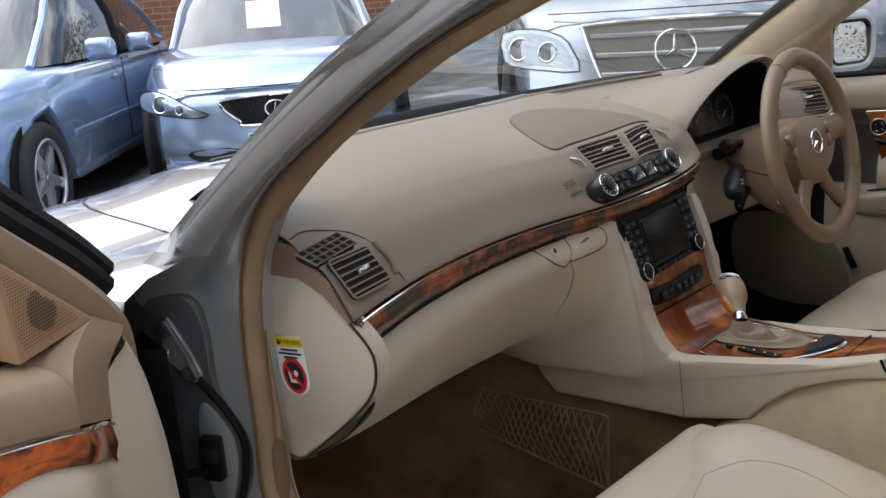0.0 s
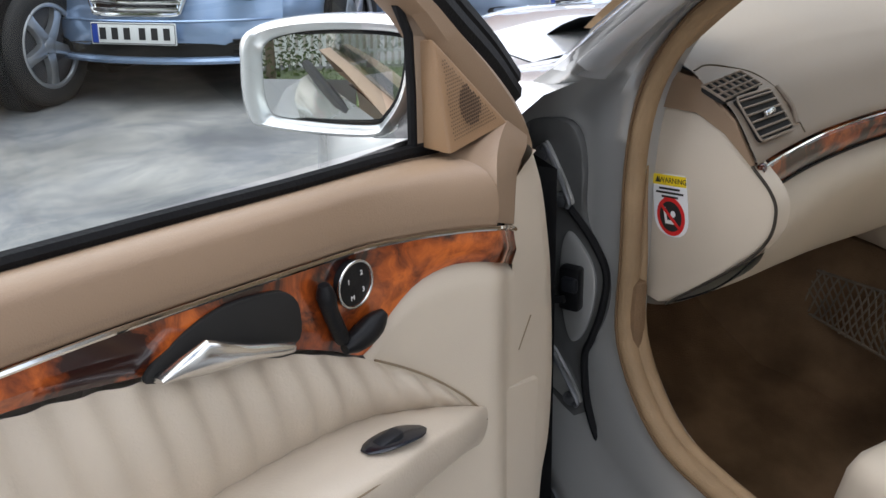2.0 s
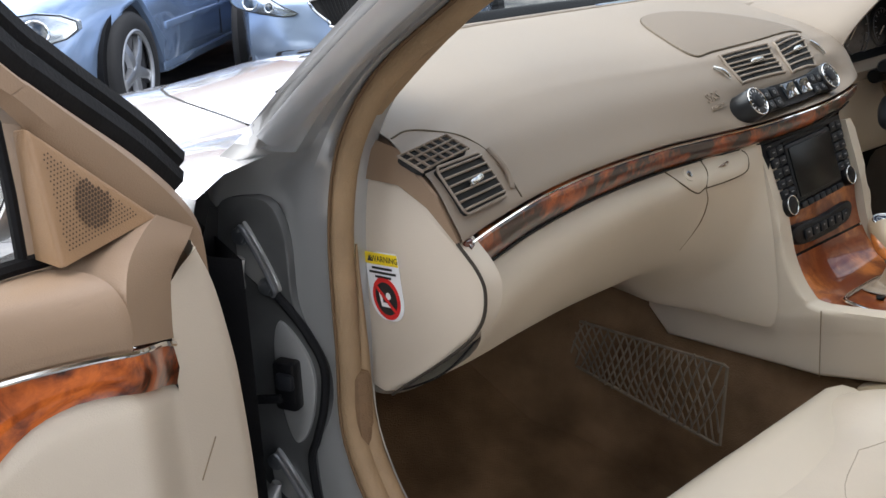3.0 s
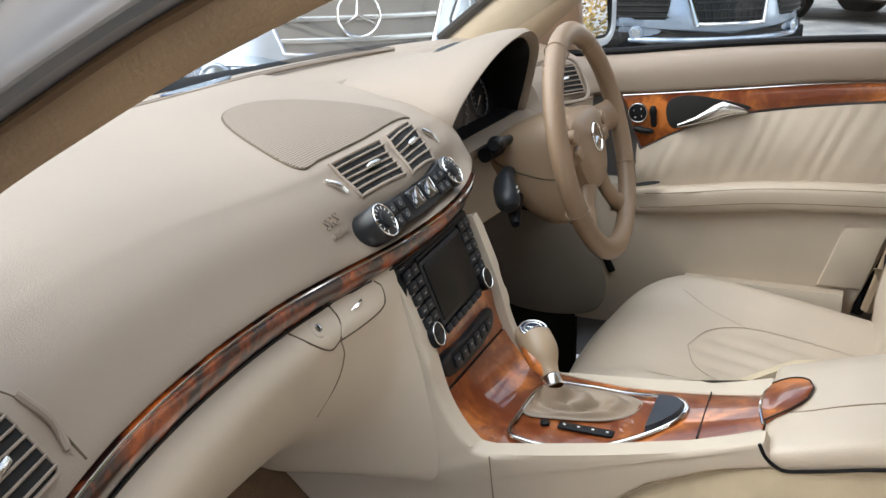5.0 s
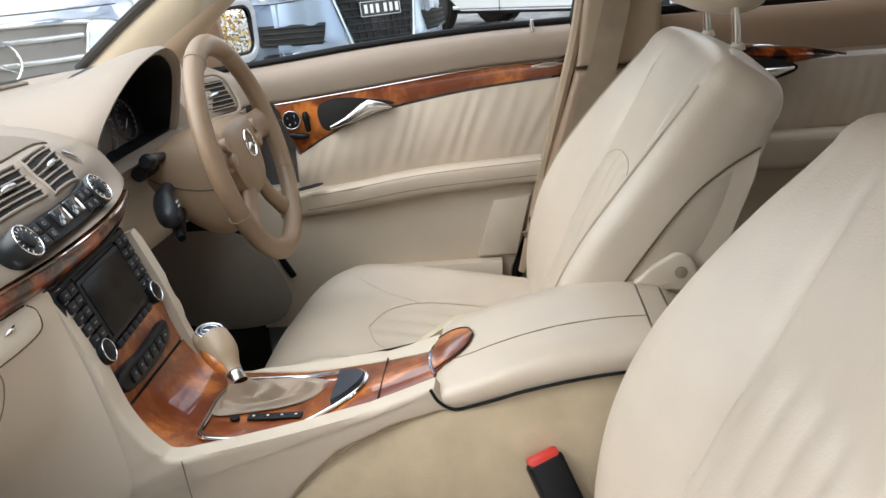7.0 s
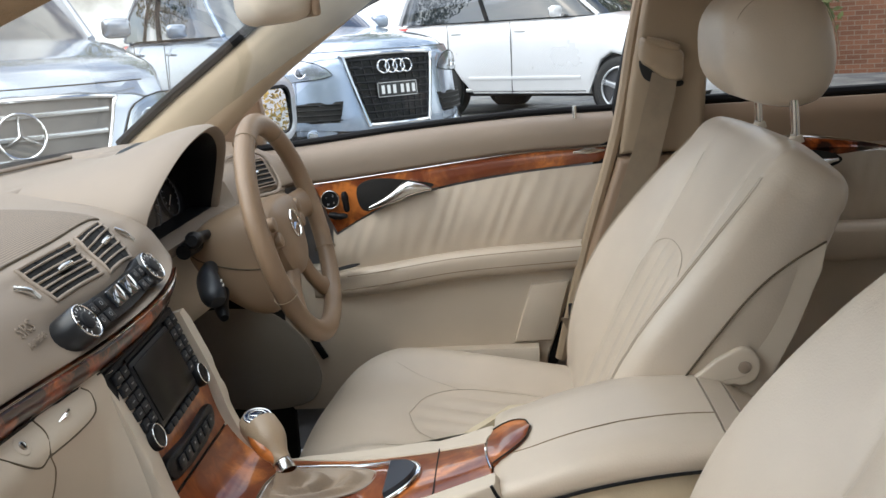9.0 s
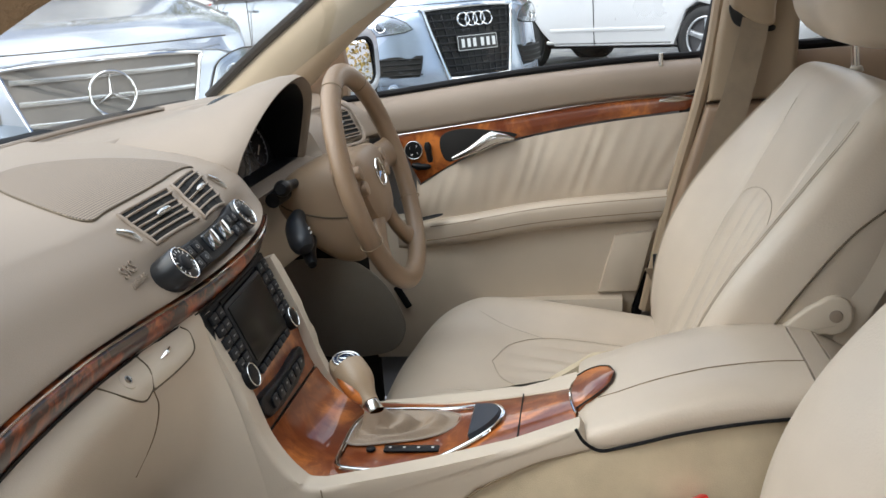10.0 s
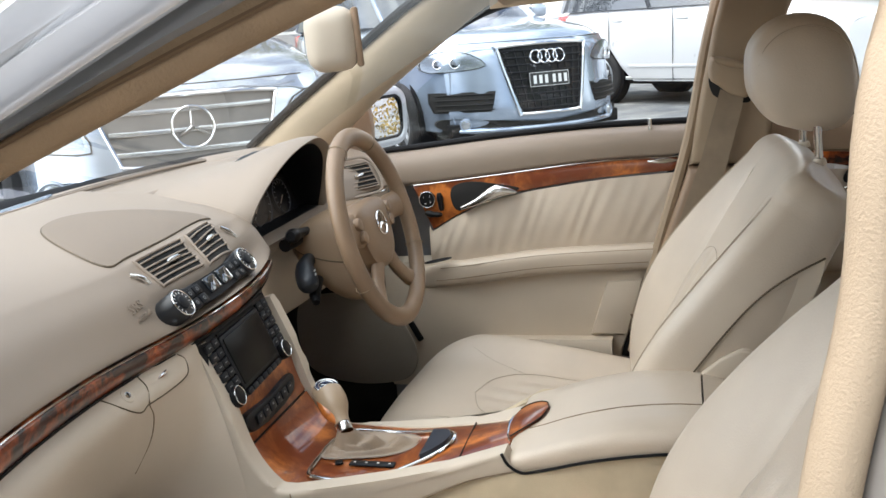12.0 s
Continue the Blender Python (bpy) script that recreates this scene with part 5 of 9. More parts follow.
part("frame_rear", sweep([m_dd @ V(0.492, 1.05, -0.03), m_dd @ V(0.527, 1.19, -0.06), m_dd @ V(0.57, 1.345, -0.12)], 0.011, 8), RUBBER, door_d, "black window frame")
part("mirror_sail", slab([(-0.33, 1.005), (-0.172, 1.016), (-0.168, 1.075), (-0.176, 1.140), (-0.232, 1.118)], m_dd @ Matrix.Translation((0, 0, -0.03)), 0.02, 0.005), TAN, door_d)
part("door_skin", loft([[V(0.90, y, z) for y in (0.38, -0.1, -0.5)] if z < 0.9 else [V(0.90 - (z - 0.9) * 0.9, y, z) for y in (0.38, -0.1, -0.5)] for z in (0.35, 0.6, 0.9, 1.02)]), SILVERC, door_d)
bm = box((0.18, 0.10, 0.125), (0, 0, 0), 0.045, 4)
for v in bm.verts:
    v.co.y *= 1.0 if v.co.y < 0 else 1.0 - 1.5 * abs(v.co.x)
bmesh.ops.transform(bm, matrix=pose(0.979, 0.234, 1.079, 0, 0, -19), verts=bm.verts)
mir_d = part("mirror_housing", bm, mat("blue_silver_paint", (0.50, 0.53, 0.58), 0.3, metal=0.6, var=0.03, coat=1.0), door_d, "silver mirror housing")
m_mr = basis((0.9500, 0.1845, 1.078), (0.945, -0.326, 0), (0, 0, 1))
part("mirror_glass", slab(rounded(0.122, 0.092, 0.024), m_mr @ Matrix.Rotation(radians(-2.5), 4, "X"), 0.004), MIRROR, door_d, "mirror glass")
part("mirror_border", ring_rect(0.122, 0.094, 0.0035, m_mr @ Matrix.Translation((0, 0, 0.002)), 0.025), RUBBER, door_d)
part("mirror_rim", ring_rect(0.146, 0.114, 0.012, m_mr @ Matrix.Translation((0.004, 0, -0.006)), 0.034), bpy.data.materials["blue_silver_paint"], mir_d)

# ---- pillars, roof and windscreen ----
shell = thing("car_shell", "champagne silver saloon body shell with grey door jambs", "car body", kind="structure")


def band(rows, material, name, label="", d=0.0, parent=None, ang=50):
    return part(name, thicken(loft(rows), d) if d else loft(rows), material, parent or shell, label, True, ang)


f_line = [V(0.725, 0.40, 1.045), V(0.725, 0.303, 1.120), V(0.725, 0.21, 1.186), V(0.720, 0.12, 1.250), V(0.70, 0.0, 1.328), V(0.66, -0.12, 1.375)]
b_line = [V(0.755, 0.25, 1.045), V(0.757, 0.156, 1.128), V(0.757, 0.082, 1.184), V(0.755, 0.003, 1.241), V(0.742, -0.11, 1.315), V(0.71, -0.25, 1.365)]
rows = []
for a, b in zip(cat(f_line, 4), cat(b_line, 4)):
    rows.append([a + V(0.01, 0.02, 0), a, a.lerp(b, 0.2) + V(-0.012, 0, 0.0), a.lerp(b, 0.5) + V(-0.016, 0, 0), a.lerp(b, 0.8) + V(-0.012, 0, 0), b, b + V(0.03, -0.005, 0)])
band(rows, PILLARC, "pillar_a_right", "sand cloth windscreen pillar")
part("screen_edge", sweep([a + V(0.004, 0.026, 0.002) for a in cat(f_line, 4)], 0.009, 8), RUBBER, shell, "black windscreen edge")
SP = [(-0.188, 1.249, -0.155, 1.250), (-0.087, 1.202, -0.065, 1.204), (-0.014, 1.160, 0.018, 1.153), (0.082, 1.099, 0.107, 1.094), (0.139, 1.031, 0.190, 1.035), (0.163, 0.949, 0.285, 0.965), (0.165, 0.83, 0.31, 0.85), (0.163, 0.73, 0.30, 0.72), (0.105, 0.649, 0.22, 0.55), (0.02, 0.622, 0.06, 0.49), (-0.15, 0.612, -0.15, 0.475), (-0.45, 0.608, -0.45, 0.47)]
SP = [(-0.62, 1.375, -0.55, 1.425), (-0.40, 1.335, -0.33, 1.37)] + SP
seal_path = cat([V(-0.70 if z > 1.3 else -0.752, y, z) for y, z, _, _ in SP], 5)
edge_path = cat([V(-0.74 if z > 1.3 else -0.815, y, z) for _, _, y, z in SP], 5)
rows = []
for a, b in zip(seal_path, edge_path):
    rows.append([a + V(0.03, 0, 0), a + V(0.002, 0, 0), a.lerp(b, 0.25) + V(-0.004, 0, 0), a.lerp(b, 0.5) + V(0.012, 0, 0), a.lerp(b, 0.7) + V(0.014, 0, 0), a.lerp(b, 0.92) + V(-0.002, 0, 0), b, b + (b - a).normalized() * 0.03 + V(0.02, 0, 0)])
band(rows, JAMB, "door_jamb", "grey painted door jamb")
up_ = [(a, b) for a, b in zip(seal_path, edge_path) if b.z > 1.02]
band([[a.lerp(b, 0.60) + V(0.010, 0, 0), a.lerp(b, 0.68) + V(-0.004, 0, 0.003), a.lerp(b, 0.84) + V(-0.009, 0.002, 0.008), b + V(-0.006, 0.006, 0.008), b + V(0.006, 0.012, 0.006)] for a, b in up_], SILVERC, "pillar_strip", "bright silver pillar edge")
m_j = basis((-0.815, 0.30, 0), (0.418, -0.909, 0), (0, 0, 1))
RCS = [(0.02, 0.965), (0.075, 0.968), (0.094, 0.93), (0.096, 0.87), (0.112, 0.838), (0.127, 0.805), (0.128, 0.770), (0.120, 0.738), (0.106, 0.708), (0.108, 0.66), (0.116, 0.615), (0.126, 0.56), (0.126, 0.48), (0.0, 0.48), (-0.02, 0.70), (-0.01, 0.95)]
# Shadow round the hinges is put into this panel's darker grey.
part("hinge_recess", slab(smooth2(RCS, 4), m_j @ Matrix.Translation((0, 0, 0.006)), 0.012, 0.003), mat("shaded_jamb_paint", (0.13, 0.13, 0.128), 0.35, metal=0.4, var=0.15, vscale=14, coat=0.4), shell, "jamb panel round the hinges, shadow painted dark grey")
GRV = [(0.081, 0.877), (0.098, 0.859), (0.113, 0.840), (0.128, 0.808), (0.124, 0.765), (0.113, 0.727), (0.105, 0.700), (0.111, 0.641), (0.129, 0.590), (0.139, 0.560)]
# Shade in the stamped groove, drawn as a raised black rod.
part("panel_groove", sweep([m_j @ V(p.x, p.y, 0.0105) for p in cat([(u, z, 0) for u, z in GRV], 5)], 0.0045, 8), RUBBER, shell, "jamb groove, its shade drawn as a black rod")
part("check_plate", slab(smooth2([(0.080, 0.848), (0.096, 0.836), (0.111, 0.812), (0.115, 0.785), (0.110, 0.752), (0.099, 0.724), (0.086, 0.716), (0.076, 0.742), (0.070, 0.79), (0.072, 0.830)], 5), m_j @ Matrix.Translation((0, 0, 0.0095)), 0.006, 0.003), JAMB, shell, "grey stamped plate round the check strap")
part("door_seal", sweep(seal_path, 0.0118, 12), SEAL, shell, "tan flocked door seal")
lip_ = [p + V(0.014, -0.004, 0.002) for p in seal_path if p.z < 0.93]
part("seal_lip", sweep(lip_, [0.001 + 0.009 * min(1.0, i / 8) for i in range(len(lip_))], 10), SEAL, shell, "tan inner lip of the seal")
part("seal_groove", sweep([p + V(-0.0135, 0, 0.0) for p in seal_path], 0.0016, 6), plain("seal_shadow", (0.13, 0.075, 0.035), 0.9), shell)
# trim between the seal and the windscreen
tf = [V(-0.655, 0.345, 1.035), V(-0.655, 0.31, 1.062), V(-0.655, 0.235, 1.112), V(-0.65, 0.11, 1.185), V(-0.64, -0.01, 1.255), V(-0.62, -0.16, 1.335)]
tb = [V(-0.728, 0.19, 0.99), V(-0.728, 0.135, 1.045), V(-0.735, 0.030, 1.125), V(-0.735, -0.09, 1.20), V(-0.72, -0.20, 1.26), V(-0.69, -0.40, 1.34)]
rows = []
for a, b in zip(cat(tf, 5), cat(tb, 5)):
    rows.append([a + V(-0.01, 0.02, 0), a, a.lerp(b, 0.25) + V(0.012, 0, 0), a.lerp(b, 0.6) + V(0.010, 0, 0), b, b + V(-0.02, 0, 0)])
band(rows, SEAL, "pillar_a_left", "tan pillar trim")
# outer pillar skin
rows = []
of = [V(-0.70, 0.40, 0.978), V(-0.70, 0.285, 1.058), V(-0.70, 0.19, 1.120), V(-0.695, 0.075, 1.190), V(-0.685, -0.04, 1.255), V(-0.66, -0.20, 1.345)]
ob_ = [V(-0.822, 0.175, 1.043), V(-0.822, 0.10, 1.097), V(-0.822, 0.025, 1.147), V(-0.82, -0.063, 1.200), V(-0.81, -0.15, 1.249), V(-0.75, -0.36, 1.365)]
for a, b in zip(cat(of, 4), cat(ob_, 4)):
    rows.append([a, a.lerp(b, 0.35) + V(0, 0, 0.004), a.lerp(b, 0.7) + V(0, 0, 0.004), b, b + V(0.004, -0.010, -0.006), b + V(0.014, -0.014, -0.009)])
band(rows, SILVERC, "pillar_skin", "silver pillar skin")
rows = [[p.copy(), p + V(0.012, 0.010, 0.003)] for p in cat(of, 4)[3:]]
band(rows, RUBBER, "screen_seal", "", 0.0)
# roof and lining
rows = []
for y, z, w in ((-0.16, 1.375, 0.63), (-0.35, 1.405, 0.63), (-0.7, 1.425, 0.62), (-1.1, 1.42, 0.61), (-1.5, 1.39, 0.59), (-1.75, 1.33, 0.57)):
    rows.append([V(w * a, y, z - 0.05 * a * a - 0.02) for a in [-1 + 0.2 * k for k in range(11)]])
roof = thing("roof_lining", "sand cloth roof lining", "ceiling", kind="structure")
part("lining", loft(rows), PILLARC, roof)
part("roof_skin", loft([[p + V(p.x * 0.13, 0, 0.045) for p in r] for r in rows]), SILVERC, shell)
rows = [[V(0.66, y, z), V(0.70, y, z - 0.02), V(0.72, y, z - 0.06)] for y, z in ((-0.12, 1.37), (-0.5, 1.385), (-1.0, 1.38), (-1.6, 1.31))]
band(rows, PILLARC, "rail_right", "", 0.02)
screen_w = thing("windscreen", "clear laminated windscreen", "windscreen", kind="structure")
rows = []
for f in range(7):
    t = f / 6
    row = []
    ed = cat([(o.x, o.y, o.z) for o in of], 6)
    e_ = ed[min(int(t * (len(ed) - 1)), len(ed) - 1)]
    for k in range(17):
        a = -1 + k / 8
        c = V(0, 0.60 - 0.77 * t, 1.050 + 0.337 * t + 0.02 * math.sin(math.pi * t))
        row.append(V(-e_.x * a, c.y + (e_.y - c.y) * abs(a) ** 2.2, c.z + (e_.z - c.z) * abs(a) ** 2.2))
    rows.append(row)
part("glass", loft(rows), GLASS, screen_w)

# right-hand centre pillar with belt
pil_b = thing("pillar_b_right", "sand plastic centre pillar with belt height adjuster", "pillar", kind="structure")
m_pb = basis((0.715, 0, 0), (0, -1, 0), (0, 0, 1))
PILB = mat("brown_sand_plastic", (0.35, 0.262, 0.175), 0.6, var=0.05, vscale=8, grain=0.3, gscale=700)
part("upper_trim", slab([(0.490, 0.986), (0.505, 1.09), (0.533, 1.24), (0.565, 1.36), (0.70, 1.36), (0.648, 1.22), (0.637, 1.04), (0.632, 0.986)], m_pb, 0.08, 0.012, 3), PILB, pil_b, "sand upper trim")
part("lower_trim", slab([(0.385, 0.55), (0.428, 0.80), (0.488, 0.981), (0.632, 0.981), (0.60, 0.80), (0.56, 0.55)], m_pb @ Matrix.Translation((0, 0, 0.003)), 0.08, 0.012, 3), TAN, pil_b, "tan lower trim")
part("front_edge", sweep(cat([m_pb @ V(0.376, 0.60, -0.02), m_pb @ V(0.424, 0.80, -0.02), m_pb @ V(0.488, 1.03, -0.02), m_pb @ V(0.520, 1.20, -0.03), m_pb @ V(0.555, 1.35, -0.06)], 5), 0.011, 8), PILB, pil_b, "rounded sand edge")
part("door_gap", sweep(cat([m_pb @ V(0.358, 0.58, -0.060), m_pb @ V(0.418, 0.80, -0.060), m_pb @ V(0.478, 1.03, -0.060)], 5), 0.014, 8), RUBBER, pil_b)
rows = []
for d, g in ((0.0, 1.06), (0.010, 1.03), (0.019, 0.97), (0.022, 0.86), (0.022, 0.4)):
    rows.append([m_pb @ V(0.561 + (p.x - 0.561) * g, 1.150 + (p.y - 1.150) * g, d) for p in cat([(0.529, 1.185, 0), (0.546, 1.180, 0), (0.594, 1.163, 0), (0.598, 1.140, 0), (0.594, 1.114, 0), (0.566, 1.118, 0), (0.542, 1.136, 0), (0.527, 1.150, 0)], 5, True)])
part("height_adjuster", loft(rows, closed=True, caps=True), PILB, pil_b, "belt height adjuster", True, 50)
part("adjuster_button", sweep([m_pb @ V(0.536, 1.184, 0.016), m_pb @ V(0.562, 1.177, 0.020), m_pb @ V(0.590, 1.168, 0.016)], [0.006, 0.008, 0.006], 10), PILB, pil_b, "release bar")
# Black plate paints the shade where the belt enters.
part("belt_slot", slab(smooth2([(0.526, 1.150), (0.545, 1.134), (0.566, 1.117), (0.598, 1.112), (0.594, 1.102), (0.560, 1.106), (0.536, 1.116), (0.527, 1.132)], 5), m_pb @ Matrix.Translation((0, 0, 0.010)), 0.012, 0.002), OPENING_SHADE, pil_b, "belt slot with its shade painted black")
belt = thing("seat_belt", "sand coloured woven seat belt hanging from the pillar", "seat belt")
BELTM = mat("sand_webbing", (0.27, 0.205, 0.140), 0.8, var=0.08, vscale=30, grain=0.8, gscale=900)
part("webbing", thicken(loft([[m_pb @ V(u - w / 2, z + 0.3 * w, d), m_pb @ V(u + w / 2, z, d + 0.002)] for u, z, d, w in ((0.566, 1.116, 0.014, 0.042), (0.560, 1.09, 0.022, 0.044), (0.534, 0.99, 0.030, 0.046), (0.497, 0.88, 0.036, 0.047), (0.46, 0.76, 0.044, 0.047), (0.42, 0.62, 0.05, 0.047))]), 0.002), BELTM, belt)
part("lap_strap", thicken(loft([[V(0.675, -0.375, 0.70), V(0.675, -0.42, 0.70)], [V(0.685, -0.395, 0.655), V(0.685, -0.435, 0.655)], [V(0.69, -0.41, 0.60), V(0.69, -0.45, 0.60)]]), 0.003), BELTM, belt)
part("buckle_tongue", box((0.006, 0.022, 0.03), (0.672, -0.40, 0.712), 0.002), DARKGREY, belt)


# ---- seats ----
SEAMC = plain("leather_seam", (0.40, 0.335, 0.255), 0.75)


def seam(pts, parent, r=0.0011, material=None):
    return part("seam", sweep(cat(pts, 5), r * 0.5, 6), material or SEAMC, parent)


def cushion_point(u, v, lift=0.0):
    """u across from -1 to 1, v from 0 at the front foot to 1 at the back."""
    ks = CUSH
    q = v * (len(ks) - 1)
    i = min(int(q), len(ks) - 2)
    p = ks[i].lerp(ks[i + 1], q - i)
    a = abs(u)
    nose = max(0, 1 - v * 1.6)
    w = 0.262 - 0.055 * nose ** 1.5
    x = w * u
    bol = 0.026 * math.exp(-((a - 0.76) / 0.20) ** 2) * min(1, max(0, (v - 0.22) * 3))
    edge = -0.11 * max(0, (a - 0.80) / 0.20) ** 2.4 - 0.006 * math.exp(-((a - 0.49) / 0.035) ** 2) * min(1, max(0, (v - 0.66) * 6))
    dip = -0.008 * (1 - (a / 0.6) ** 2) if a < 0.6 else 0
    front = 0.135 * (a ** 2.6) * nose
    drop = -0.030 * a ** 3 * nose
    pleat = 0
    v0 = 0.615 + 0.06 * (a / 0.40) ** 2 + 0.25 * (a / 0.44) ** 10
    if a < 0.44 and v > v0:
        pleat = -0.0055 * abs(math.cos(math.pi * x / 0.046)) ** 4 * min(1, (v - v0) * 12) - 0.002 * min(1, (v - v0) * 30)
    return V(x, p.y - front, p.z + bol + edge + dip + pleat + drop + lift)


CUSH = cat([(0, 0.020, 0.50), (0, 0.040, 0.545), (0, 0.044, 0.595), (0, 0.030, 0.632), (0, -0.01, 0.655), (0, -0.08, 0.666), (0, -0.17, 0.658), (0, -0.28, 0.640), (0, -0.40, 0.618), (0, -0.50, 0.605)], 4)
B0, B1 = V(0, -0.395, 0.615), V(0, -0.672, 1.045)
BD = (B1 - B0).normalized()
BN = V(0, BD.z, -BD.y)
# height up the backrest: half width, centre panel, bolster crest, rear face, half width of the centre panel
BACK = table([
    (0.00, 0.235, 0.004, 0.018, -0.072, 0.112),
    (0.06, 0.250, 0.016, 0.054, -0.070, 0.114),
    (0.14, 0.264, 0.028, 0.082, -0.066, 0.116),
    (0.22, 0.273, 0.037, 0.090, -0.058, 0.117),
    (0.30, 0.273, 0.043, 0.084, -0.050, 0.119),
    (0.38, 0.262, 0.047, 0.073, -0.045, 0.126),
    (0.44, 0.246, 0.047, 0.063, -0.041, 0.130),
    (0.492, 0.230, 0.044, 0.058, -0.035, 0.130),
])
ARCH_A, ARCH_W = 0.314, 0.114


def arch_top(x):
    """How high the pleated insert reaches at x."""
    q = min(1.0, abs(x) / ARCH_W)
    return ARCH_A - 0.055 * (1 - math.sqrt(max(0.0, 1 - q ** 2.6)))


def back_front(x, a):
    """Depth of the front skin at x across and a up the backrest."""
    w, nc, cr, nr, s = BACK(a)
    ax, xc = abs(x), w - 0.024
    if ax <= s:
        n = nc + 0.007 * (ax / s) ** 2
    elif ax <= xc:
        t = (ax - s) / (xc - s)
        n = nc + 0.007 + (cr - nc - 0.007) * math.sin(t * math.pi / 2) ** 1.25
    else:
        t = min(1.0, (ax - xc) / (w - xc))
        n = cr - 0.003 * t - 0.030 * (1 - math.sqrt(max(0.0, 1 - t ** 2.2)))
    n -= 0.0065 * math.exp(-((ax - s) / 0.008) ** 2) * min(1.0, max(0.0, (0.47 - a) * 12))
    n += 0.0022 * math.exp(-((ax - xc + 0.004) / 0.005) ** 2)
    top = arch_top(x)
    if ax < ARCH_W and a < top:
        k = min(1.0, (top - a) * 40)
        n += 0.0055 * k - 0.0055 * abs(math.cos(math.pi * x / 0.048)) ** 4 * k
    return n


def back_at(x, a, lift=0.0):
    return B0 + BD * a + BN * (back_front(x, a) + lift) + V(x, 0, 0)


def back_ring(a, inset=0.0, rise=0.0):
    """A closed section of the backrest; inset draws it in towards its middle, rise lifts it."""
    w, nc, cr, nr, s = BACK(a)
    pts = []
    for i in range(81):
        q = -1 + i / 40
        x = w * (q if abs(q) < 0.8 else math.copysign(0.8 + 0.2 * math.sin((abs(q) - 0.8) / 0.2 * math.pi / 2), q))
        pts.append((x, back_front(x, a)))
    n0 = back_front(w, a)
    side = [(w + 0.004 * math.sin(math.pi * k / 7), n0 + (nr + 0.022 - n0) * k / 7) for k in range(1, 8)]
    side += [(w - 0.022 * (1 - math.cos(q)), nr + 0.022 - 0.022 * math.sin(q)) for q in [math.pi / 2 * k / 4 for k in range(1, 5)]]
    pts += side + [((w - 0.022) * (1 - 2 * k / 12), nr - 0.008 * math.sin(math.pi * k / 12)) for k in range(1, 12)] + [(-x, n) for x, n in side[::-1]]
    mid = (cr + nr) / 2
    out = []
    for x, n in pts:
        kx, kn = max(0.0, 1 - inset / w), max(0.0, 1 - inset / max(0.02, (cr - nr) / 2))
        out.append(B0 + BD * (a + rise - 0.010 * (abs(x) / w) ** 4 * min(1.0, inset / 0.03)) + BN * (mid + (n - mid) * kn) + V(x * kx, 0, 0))
    return out


def seat_flank(mirror, pts, out):
    """Points of the inner flank from (up, depth) pairs."""
    return [B0 + BD * a + BN * n + V(-mirror * (BACK(a)[0] + out), 0, 0) for a, n in pts]


HEADREST = [(-0.572, 1.178), (-0.577, 1.218), (-0.606, 1.247), (-0.650, 1.256), (-0.690, 1.238), (-0.712, 1.198), (-0.718, 1.148), (-0.702, 1.108), (-0.664, 1.096), (-0.612, 1.108), (-0.580, 1.138)]


